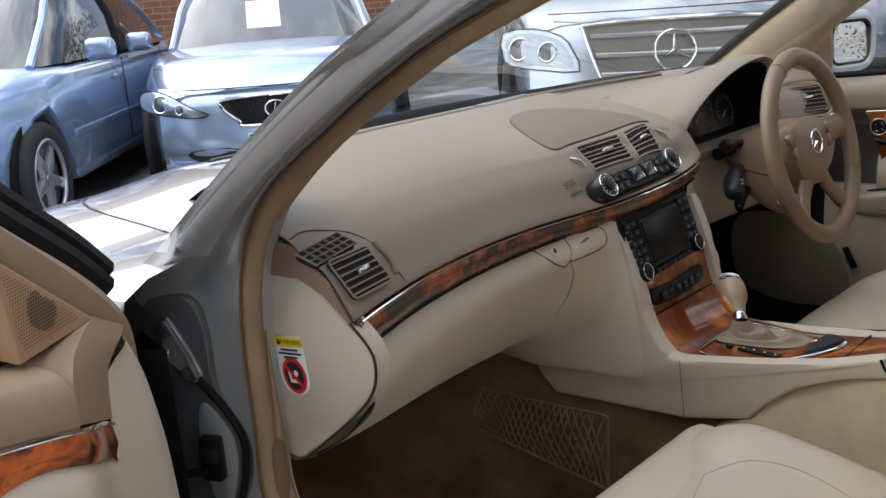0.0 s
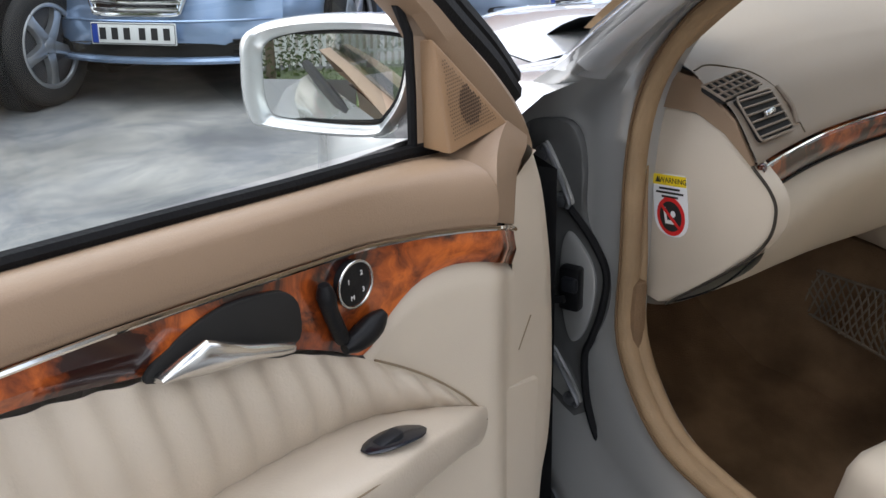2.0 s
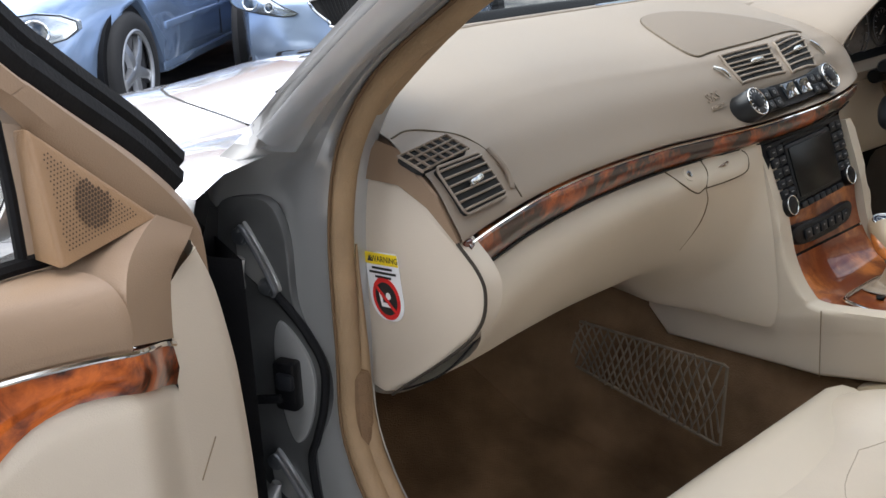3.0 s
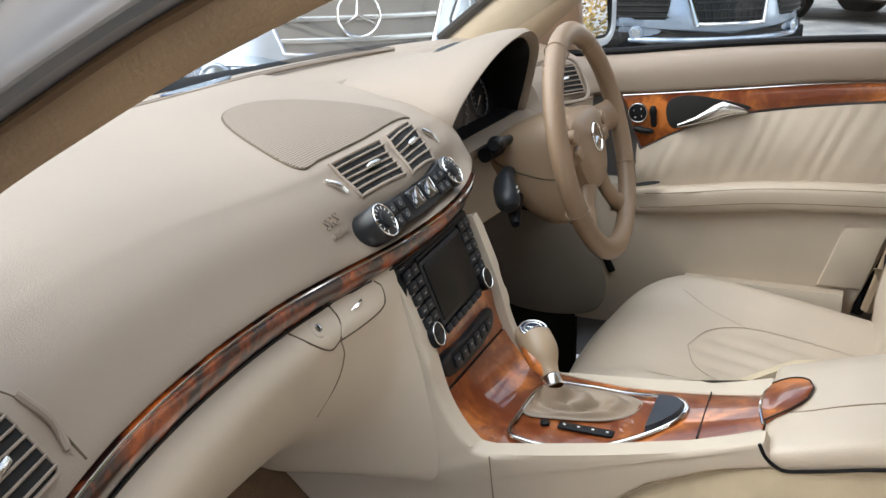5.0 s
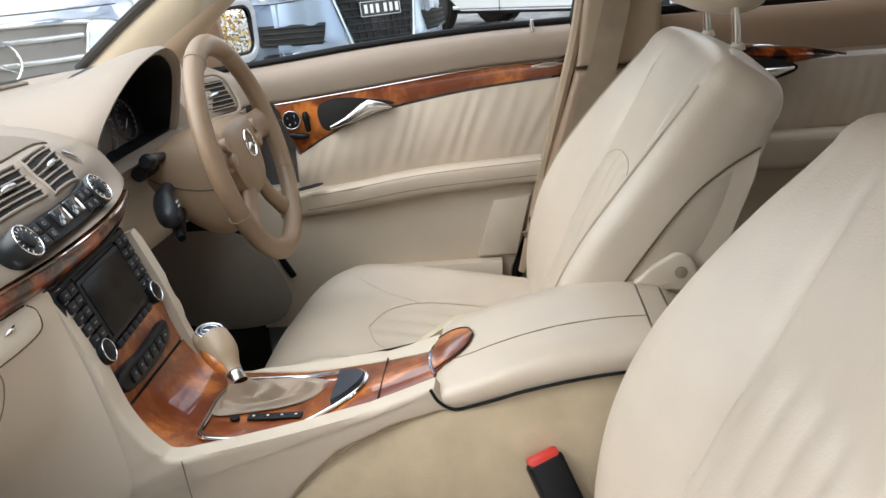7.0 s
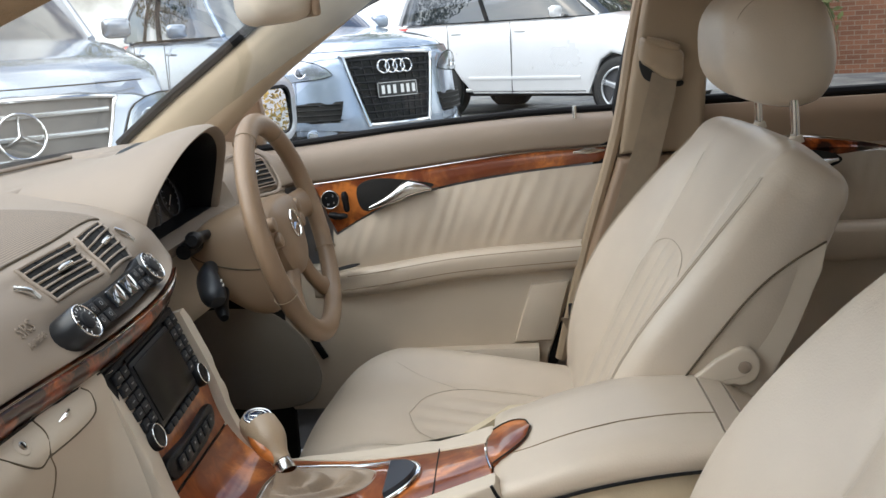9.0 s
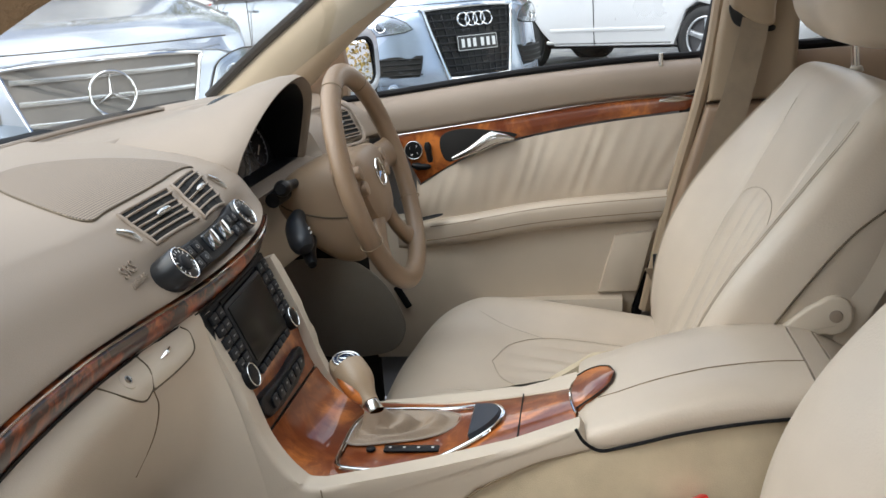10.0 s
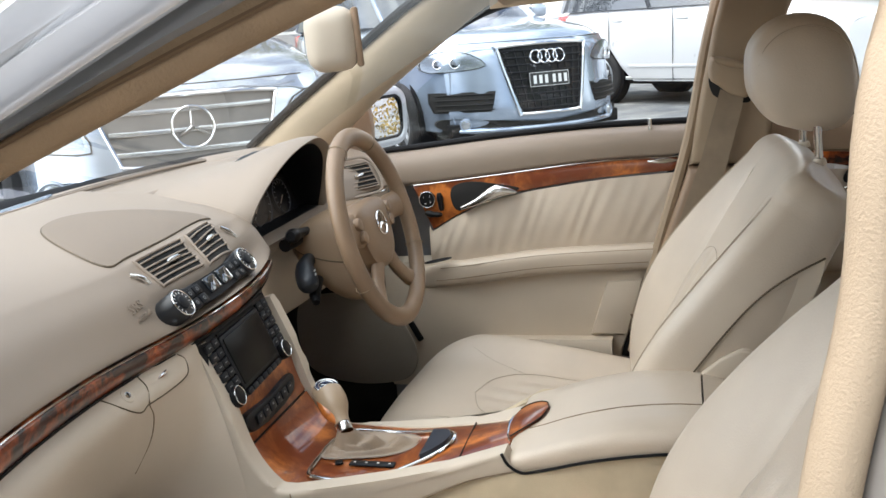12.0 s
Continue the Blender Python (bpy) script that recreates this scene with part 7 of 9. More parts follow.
# handle
CUPP = smooth2([(-0.488, 0.957), (-0.466, 0.974), (-0.432, 0.9815), (-0.397, 0.978), (-0.379, 0.972), (-0.369, 0.957), (-0.376, 0.933), (-0.43, 0.945)], 5)
# The cup is flat; its shade is put in as black.
part("handle_cup", slab(CUPP, M_D @ Matrix.Translation((0, 0, 0.0075)), 0.004, 0.001), OPENING_SHADE, pdoor, "handle recess with its shade painted black")
part("release_handle", loft([[D(s + 0.010, z + 0.007 + h * math.cos(q), 0.012 + dd + 0.006 * math.sin(q) + 0.003 * math.cos(q)) for q in [2 * math.pi * k / 14 for k in range(14)]] for s, z, h, dd in ((0.475, 0.9525, 0.002, 0.0), (0.463, 0.9555, 0.0075, 0.005), (0.447, 0.9575, 0.0125, 0.009), (0.434, 0.9535, 0.0100, 0.010), (0.418, 0.9475, 0.0070, 0.009), (0.40, 0.941, 0.0060, 0.007), (0.387, 0.9355, 0.0056, 0.005), (0.378, 0.932, 0.0050, 0.003))], True, True), SATIN, pdoor, "satin chrome release handle")
seat_controls(pdoor, M_D @ Matrix.Translation((-0.319, 0.956, 0.010)), -1)
part("seat_switch", sweep(cat([D(0.351, 0.968, 0.012), D(0.347, 0.948, 0.012), D(0.337, 0.921, 0.012)], 4), [0.004, 0.006, 0.007, 0.0065, 0.006, 0.006, 0.006, 0.006, 0.005], 10), BLACK, pdoor, "black seat-back switch")
part("seat_switch", sweep(cat([D(0.337, 0.914, 0.013), D(0.317, 0.917, 0.013), D(0.297, 0.927, 0.015)], 4), [0.004, 0.006, 0.008, 0.009, 0.0095, 0.0095, 0.009, 0.007, 0.004], 10), BLACK, pdoor, "black cushion switch")
# window frame, tweeter sail, seals
fi = [(0.070, 0.952), (0.085, 0.987), (0.115, 1.018), (0.150, 1.060), (0.186, 1.104), (0.200, 1.120), (0.212, 1.130), (0.33, 1.235), (0.48, 1.33), (0.70, 1.385), (0.95, 1.385)]
fo = [(0.036, 0.950), (0.037, 0.987), (0.057, 1.021), (0.095, 1.060), (0.144, 1.101), (0.172, 1.125), (0.189, 1.140), (0.29, 1.240), (0.46, 1.352), (0.70, 1.415), (0.98, 1.415)]
rows = []
for (a, b), (c, e) in zip([(p.x, p.y) for p in cat([(x, y, 0) for x, y in fi], 4)], [(p.x, p.y) for p in cat([(x, y, 0) for x, y in fo], 4)]):
    rows.append([D(a, b, -0.055), D(a, b, -0.030), D(a * 0.7 + c * 0.3, b * 0.7 + e * 0.3, -0.022), D(a * 0.2 + c * 0.8, b * 0.2 + e * 0.8, -0.022), D(c, e, -0.030), D(c - 0.006, e + 0.002, -0.060)])
part("frame_trim", loft(rows), TAN, pdoor, "tan window frame trim")
part("frame_seal", sweep([D(p.x - 0.012, p.y + 0.006, -0.046) for p in cat([(x, y, 0) for x, y in fo[2:]], 4)], 0.012, 8), RUBBER, pdoor, "black frame seal")
part("frame_edge", sweep([D(p.x - 0.030, p.y + 0.016, -0.058) for p in cat([(x, y, 0) for x, y in fo[2:]], 4)], 0.011, 8), RUBBER, pdoor, "black outer frame edge")
part("window_seal", sweep([D(s, PB(s)[0] - 0.003, -0.035) for s in [0.165 + 0.825 * i / 20 for i in range(21)]], 0.0055, 8), RUBBER, pdoor, "black window seal")
part("frame_edge", sweep([D(0.197, 1.016, -0.036), D(0.196, 1.06, -0.036), D(0.197, 1.105, -0.036), D(0.207, 1.128, -0.038)], 0.004, 8), RUBBER, pdoor)
part("sail", slab([(-0.184, 1.010), (-0.085, 0.998), (-0.112, 1.040), (-0.160, 1.085), (-0.184, 1.106)], M_D @ Matrix.Translation((0, 0, -0.030)), 0.02, 0.004), TAN, pdoor, "tan mirror sail")
tw = bmesh.new()
TW = [D(0.1895, 1.1010, -0.031), D(0.1905, 1.1035, -0.018), D(0.193, 1.0170, -0.028), D(0.201, 1.0185, 0.004), D(0.102, 1.0200, -0.010), D(0.097, 1.0200, -0.030)]
tv = [tw.verts.new(p) for p in TW]
for f in ((0, 1, 3, 2), (1, 4, 3), (1, 0, 5, 4)):
    tw.faces.new([tv[k] for k in f])
bmesh.ops.bevel(tw, geom=[e for e in tw.edges if len(e.link_faces) == 2], offset=0.004, segments=3, profile=0.5, affect="EDGES")
tweet = part("tweeter_cover", tw, mat("tan_cover", (0.30, 0.175, 0.088), 0.55, var=0.05, grain=0.3, gscale=800), pdoor, "perforated tan tweeter cover")


def perforate(a, b, c, step, r_, dark, dark_r, far):
    """Small holes in rows over the triangle a, b, c; larger ones over the round dome."""
    bm = bmesh.new()
    ex = (c - a).normalized()
    nn = ex.cross(b - a).normalized()
    nn = nn if nn.dot(N_D) > 0 else -nn
    ey = nn.cross(ex)
    mid_ = (a + b + c) / 3
    for i in range(-40, 60):
        for k in range(-40, 60):
            p = a + ex * (step * (i + 0.5 * (k % 2))) + ey * (step * 0.87 * k)
            inside = all((q1 - q0).cross(p - q0).dot((q1 - q0).cross(mid_ - q0)) > 0 and (q1 - q0).cross(p - q0).length / (q1 - q0).length > far for q0, q1 in ((a, b), (b, c), (c, a)))
            if inside:
                rr = r_ * (1.9 if (p - dark).length < dark_r else 1.0)
                bm.faces.new([bm.verts.new(p + nn * 0.0007 + (ex * math.cos(q) + ey * math.sin(q)) * rr) for q in [math.pi * k2 / 3 for k2 in range(6)]])
    return bm


HOLE = plain("grille_holes", (0.055, 0.030, 0.016), 0.8)
part("grille_holes", perforate(TW[3], TW[1], TW[4], 0.0031, 0.00072, D(0.158, 1.047, -0.008), 0.0165, 0.0075), HOLE, tweet, "fine grille holes")
part("window_glass", loft([[D(0.20, 1.02, -0.05), D(0.98, 1.06, -0.05)], [D(0.24, 1.15, -0.055), D(0.98, 1.2, -0.055)], [D(0.50, 1.34, -0.08), D(0.95, 1.38, -0.08)]]), GLASS, pdoor)
# outer skin, handle and mirror
rows = []
for s in [0.0 + 1.06 * i / 20 for i in range(21)]:
    rows.append([D(s, z, d) for z, d in ((0.32, -0.10), (0.40, -0.165), (0.62, -0.180), (0.80, -0.178), (0.90, -0.160), (0.985, -0.115), (1.01, -0.07))])
part("door_skin", loft(rows), SILVERC, pdoor, "champagne silver outer skin")
part("door_edge", loft([[D(0.0, z, -0.165), D(0.015, z, -0.06), D(0.045, z, -0.025)] for z in (0.34, 0.6, 0.9, 0.945)]), RUBBER, pdoor)
part("door_edge", loft([[D(1.06, z, -0.165), D(1.04, z, -0.06), D(1.0, z, -0.0)] for z in (0.34, 0.6, 0.9, 1.0)]), JAMB, pdoor)
part("outer_handle", sweep(cat([D(0.80, 0.905, -0.185), D(0.84, 0.915, -0.205), D(0.92, 0.918, -0.205), D(0.96, 0.914, -0.185)], 5), 0.013, 10), SILVERC, pdoor, "silver outer handle")
part("belt_moulding", sweep([D(0.10 + 0.95 * i / 10, 0.980 + 0.045 * i / 10, -0.078) for i in range(11)], 0.008, 8), RUBBER, pdoor)
n_m = (U_D * 0.940 + N_D * 0.342).normalized()
x_m = V(0, 0, 1).cross(n_m)
m_mi = basis(D(0.188, 1.061, -0.124) + x_m * 0.013, x_m, V(0, 0, 1)) @ Matrix.Rotation(radians(-3), 4, "Z") @ Matrix.Rotation(radians(-4.5), 4, "X")
GL = smooth2([(-0.074, -0.034), (-0.079, 0.0), (-0.073, 0.026), (-0.02, 0.040), (0.060, 0.044), (0.073, 0.034), (0.070, -0.005), (0.055, -0.032), (0.035, -0.043), (-0.055, -0.045)], 5)
GL = [(x * 0.83 - 0.011, y * 0.87 + 0.001) for x, y in GL]
rows = []
for f, z in ((0.985, 0.001), (1.05, 0.010), (1.14, 0.013), (1.23, 0.008), (1.28, -0.008), (1.27, -0.030), (1.19, -0.058), (1.02, -0.080), (0.6, -0.098), (0.1, -0.102)):
    rows.append([m_mi @ V(x * f - 0.012 * (f - 1), y * (f + 0.05 * (f > 1.0)), z) for x, y in GL])
part("mirror_housing", loft(rows, closed=True), SILVERC, pdoor, "silver mirror housing", True, 60)
part("mirror_glass", slab(GL, m_mi @ Matrix.Rotation(radians(5), 4, "Y"), 0.004), MIRROR, pdoor, "mirror glass")
part("mirror_rim", sweep([m_mi @ V(x * 0.99, y * 0.99, 0.002) for x, y in GL], 0.0022, 6, True), RUBBER, pdoor)
part("mirror_foot", loft([cat([D(s0, 0.998, d), D(s0 - 0.012, 1.022, d), D(s0 + 0.020, 1.046, d), D(s0 + 0.046, 1.022, d), D(s0 + 0.034, 0.998, d)], 4, True) for s0, d in ((0.085, -0.055), (0.090, -0.09), (0.110, -0.125))], True, True), SILVERC, pdoor, "silver mirror foot", True, 60)
# hinges and check strap on the jamb
STEELC = plain("zinc_grey_steel", (0.30, 0.31, 0.33), 0.34, 0.85)
for hu, hz_, tilt in ((0.061, 0.909, 0), (0.076, 0.667, 4)):
    hinge = thing("door_hinge", "grey steel door hinge bolted to the jamb", "hinge", "door hinges")
    m_h = m_j @ Matrix.Translation((hu, hz_, 0.010)) @ Matrix.Rotation(radians(tilt), 4, "Z")
    part("plate", slab(smooth2([(-0.014, 0.032), (-0.006, 0.033), (0.022, -0.020), (0.021, -0.031), (0.010, -0.032), (-0.018, -0.010), (-0.020, 0.022)], 4), m_h, 0.008, 0.002), JAMB, hinge, "grey base plate")
    part("bracket", sweep(cat([m_h @ V(-0.012, 0.031, 0.006), m_h @ V(-0.004, 0.031, 0.008), m_h @ V(0.022, -0.019, 0.008), m_h @ V(0.020, -0.031, 0.006)], 5), 0.0028, 8), STEELC, hinge, "raised steel edge")
    for bx, by in ((-0.012, 0.024), (0.012, -0.024)):
        part("bolt", disc(0.0068, 0.009, m_h @ Matrix.Translation((bx, by, 0.007)), 0.002, 6), STEELC, hinge, "hexagon bolt")
        part("washer", disc(0.0088, 0.003, m_h @ Matrix.Translation((bx, by, 0.0055)), 0.001, 18), STEELC, hinge)
    part("knuckle", sweep([m_h @ V(-0.018, -0.024, 0.014), m_h @ V(-0.014, -0.008, 0.016), m_h @ V(-0.008, 0.006, 0.012)], [0.012, 0.010, 0.005], 12), JAMB, hinge)
    part("door_leaf", box((0.045, 0.022, 0.010), (-0.042, -0.016, 0.014), 0.004, 2, m_h), JAMB, hinge)
check = thing("check_strap", "black door check strap in its bracket", "door stay")
m_h = m_j @ Matrix.Translation((0.089, 0.786, 0.010))
part("bracket", box((0.025, 0.052, 0.016), (0.0, 0, 0.006), 0.004, 2, m_h), BLACK, check)
part("cover", box((0.019, 0.018, 0.010), (0.002, 0.007, 0.014), 0.004, 2, m_h), DARKGREY, check)
part("strap", box((0.070, 0.009, 0.006), (-0.040, -0.010, 0.016), 0.002, 2, m_h @ Matrix.Rotation(radians(14), 4, "Z")), RUBBER, check)
part("gap_cover", loft([[D(0.012, z, -0.10), D(0.004, z, -0.02), V(-0.83, 0.30, z)] for z in (0.36, 0.55, 0.75, 0.95)]), RUBBER, pdoor, "black gap cover at the hinges")

# ---- bonnet and wing ----
nose = thing("bonnet", "champagne silver bonnet reflecting the sky", "bonnet")
# y, height, half width of the bonnet, half width over the wings
NOSE = [(0.53, 0.985, 0.622, 0.90), (0.60, 0.988, 0.622, 0.90), (0.70, 0.990, 0.620, 0.89), (0.80, 0.985, 0.600, 0.85), (0.90, 0.975, 0.562, 0.80), (1.0, 0.962, 0.505, 0.745), (1.1, 0.945, 0.42, 0.675), (1.2, 0.925, 0.31, 0.58), (1.28, 0.900, 0.17, 0.46), (1.34, 0.86, 0.05, 0.33)]
rows = []
for y, z, w, _ in NOSE:
    rows.append([V(w * a, y, z - 0.022 * abs(a) ** 2.6 + 0.004 * math.cos(math.pi * 3 * a) * (abs(a) < 0.85)) for a in [-1 + 0.1 * k for k in range(21)]])
part("skin", loft(rows), SILVERC, nose)
for k in range(7):
    part("grille_slat", box((0.085, 0.0035, 0.003), (-0.255 + 0.006 * k, 0.918 + 0.0075 * k, 0.9745 - 0.0009 * k), 0), BLACK, nose, "black air grille slat")
wing = thing("front_wing", "champagne silver front wing with wheel arch", "car wing")
rows = []
for y, z, win, wo in [(0.20, 1.022, 0.735, 0.90), (0.30, 1.012, 0.72, 0.90), (0.42, 0.990, 0.640, 0.90)] + [(y, z - 0.022, w + 0.006, wo) for y, z, w, wo in NOSE]:
    k = max(0, 1 - ((y - 0.66) / 0.33) ** 2)
    zl = 0.36 + 0.29 * math.sqrt(k)
    d = wo - win
    rows.append([V(-win, y, z), V(-win - d * 0.4, y, z - 0.004), V(-win - d * 0.65, y, z - 0.012), V(-win - d * 0.82, y, z - 0.028), V(-win - d * 0.93, y, z - 0.09), V(-wo, y, max(zl + 0.06, z - 0.26)), V(-wo + 0.005, y, zl), V(-wo + 0.10, y, zl + 0.01)])
part("skin", loft(rows), SILVERC, wing)
part("rear_edge", loft([[V(-0.86, 0.199, 0.985), V(-0.882, 0.199, 0.92), V(-0.90, 0.199, 0.72), V(-0.895, 0.199, 0.40)], [V(-0.83, 0.24, 0.97), V(-0.84, 0.24, 0.90), V(-0.85, 0.24, 0.72), V(-0.85, 0.24, 0.40)]]), RUBBER, wing)
part("arch_liner", loft([[V(-0.86, 0.66 + 0.34 * math.cos(q), 0.36 + 0.31 * math.sin(q)), V(-0.62, 0.66 + 0.34 * math.cos(q), 0.36 + 0.31 * math.sin(q))] for q in [math.pi * k / 12 for k in range(13)]]), RUBBER, wing)
cowlp = thing("cowl_panel", "black cowl panel below the windscreen with wiper", "cowl")
part("panel", loft([[V(-0.52 + 1.04 * k / 10, y, z) for k in range(11)] for y, z in ((0.56, 1.010), (0.60, 0.995), (0.64, 0.975))]), BLACK, cowlp)
part("tray", box((1.26, 0.22, 0.02), (0, 0.47, 0.945), 0.004), BLACK, cowlp)
part("wiper", sweep([V(-0.30, 0.62, 1.005), V(0.0, 0.625, 1.018), V(0.35, 0.615, 1.022)], 0.008, 8), BLACK, cowlp, "black wiper arm")


# ---- yard, cars and buildings outside ----
def ground_z(x):
    return 0.001 * max(0, min(x, 14) - 1)


ground = thing("ground", "worn grey asphalt yard with pale and dark blotches", "ground", kind="structure")
ASPHALT = mat("grey_asphalt", (0.235, 0.235, 0.238), 0.82, var=0.26, vscale=1.1, grain=0.9, gscale=70, spec=0.3)
gx = [-400, -60, -15, -6, -3, 0, 1, 2, 5, 8, 12, 14, 18, 30, 80, 400]
gy = [-400, -60, -20, -8, -4, 0, 3, 6, 9, 14, 30, 80, 400]
# Broad noise makes the asphalt paler and darker in blotches.
an, al = ASPHALT.node_tree.nodes, ASPHALT.node_tree.links
blotch_noise, srmp, smul, atc = an.new("ShaderNodeTexNoise"), an.new("ShaderNodeValToRGB"), an.new("ShaderNodeMix"), an.new("ShaderNodeTexCoord")
blotch_noise.inputs["Scale"].default_value, blotch_noise.inputs["Detail"].default_value, blotch_noise.inputs["Roughness"].default_value = 1.5, 10, 0.72
blotch_noise.inputs["Distortion"].default_value = 0.6
al.new(atc.outputs["Object"], blotch_noise.inputs["Vector"])
srmp.color_ramp.elements[0].position, srmp.color_ramp.elements[0].color = 0.38, (0.66, 0.69, 0.74, 1)
srmp.color_ramp.elements[1].position, srmp.color_ramp.elements[1].color = 0.66, (1.50, 1.46, 1.34, 1)
al.new(blotch_noise.outputs["Fac"], srmp.inputs["Fac"])
smul.data_type, smul.blend_type = "RGBA", "MULTIPLY"
smul.inputs["Factor"].default_value = 1.0
al.new(an["Principled BSDF"].inputs["Base Color"].links[0].from_socket, smul.inputs["A"])
al.new(srmp.outputs["Color"], smul.inputs["B"])
al.new(smul.outputs["Result"], an["Principled BSDF"].inputs["Base Color"])
part("asphalt", loft([[V(x, y, ground_z(x)) for y in gy] for x in gx]), ASPHALT, ground)

GREYBLUE = mat("ice_blue_paint", (0.33, 0.45, 0.66), 0.24, metal=0.6, var=0.03, vscale=2, coat=1.0)
ICE = mat("pale_blue_silver_paint", (0.36, 0.46, 0.62), 0.24, metal=0.65, var=0.03, vscale=2, coat=1.0)
SILVER = mat("bright_silver_paint", (0.50, 0.55, 0.62), 0.22, metal=0.7, var=0.03, vscale=2, coat=1.0)
RINGSILVER = mat("blue_silver_paint", (0.40, 0.47, 0.57), 0.24, metal=0.65, var=0.03, vscale=2, coat=1.0)
WHITE = mat("silver_white_paint", (0.74, 0.74, 0.75), 0.3, metal=0.25, var=0.02, vscale=2, coat=1.0)
DARKCAR = mat("dark_grey_paint", (0.05, 0.055, 0.065), 0.28, metal=0.4, var=0.05, vscale=2, coat=1.0)
TYRE = mat("tyre_rubber", (0.018, 0.018, 0.019), 0.75, var=0.15, vscale=20, grain=0.4)
ALLOY = mat("alloy_wheel", (0.55, 0.56, 0.58), 0.3, metal=0.8, var=0.05, vscale=10)
CARGLASS = plain("dark_car_glass", (0.02, 0.025, 0.03), 0.03, coat=1.0)
LENS = glass_mat("headlamp_glass", (0.9, 0.93, 0.95))
BOWL = plain("lamp_bowl_grey", (0.48, 0.51, 0.55), 0.16, 0.75)
LAMPIN = plain("headlamp_reflector", (0.62, 0.64, 0.66), 0.18, 0.9)
PLATE = plain("plate_white", (0.78, 0.78, 0.76), 0.5)
PLATEK = plain("plate_black", (0.02, 0.02, 0.02), 0.5)
TAIL = plain("red_lamp", (0.55, 0.015, 0.01), 0.2, coat=1.0)


def wheel_parts(parent, c, side, R=0.33, w=0.22, spokes=5):
    """A wheel at c; side: +1 or -1, the way its face looks along x."""
    m = Matrix.Translation(c) @ Matrix.Rotation(radians(90) * side, 4, "Y")
    hub = part("wheel", disc(R * 0.70, 0.02, m @ Matrix.Translation((0, 0, w * 0.26)), 0.0, 32), plain("wheel_dark", (0.05, 0.05, 0.055), 0.5), parent)
    rows = []
    for r_, z in ((R * 0.69, -w / 2), (R * 0.93, -w / 2), (R, -w * 0.36), (R * 1.004, 0), (R, w * 0.36), (R * 0.95, w * 0.47), (R * 0.82, w / 2), (R * 0.70, w * 0.46), (R * 0.69, w * 0.30)):
        rows.append([m @ V(r_ * math.cos(q), r_ * math.sin(q), z) for q in [2 * math.pi * k / 40 for k in range(40)]])
    part("tyre", loft(rows, closed=True), TYRE, hub, "black tyre", True, 50)
    part("rim", ring(R * 0.675, 0.014, m @ Matrix.Translation((0, 0, w * 0.42)), 40), ALLOY, hub, "alloy rim")
    for k in range(spokes):
        a = 2 * math.pi * k / spokes
        rows = []
        for r_, ww, z in ((R * 0.08, 0.045, w * 0.40), (R * 0.3, 0.036, w * 0.43), (R * 0.5, 0.032, w * 0.41), (R * 0.68, 0.046, w * 0.36)):
            d, s = V(math.cos(a), math.sin(a), 0), V(-math.sin(a), math.cos(a), 0)
            rows.append([m @ (d * r_ + s * (ww * f) + V(0, 0, z + h)) for f, h in ((-1, -0.03), (-0.8, 0.0), (0, 0.008), (0.8, 0.0), (1, -0.03))])
        part("spoke", loft(rows), ALLOY, hub)
    part("hub_cap", disc(R * 0.14, 0.02, m @ Matrix.Translation((0, 0, w * 0.44)), 0.006, 20), ALLOY, hub)


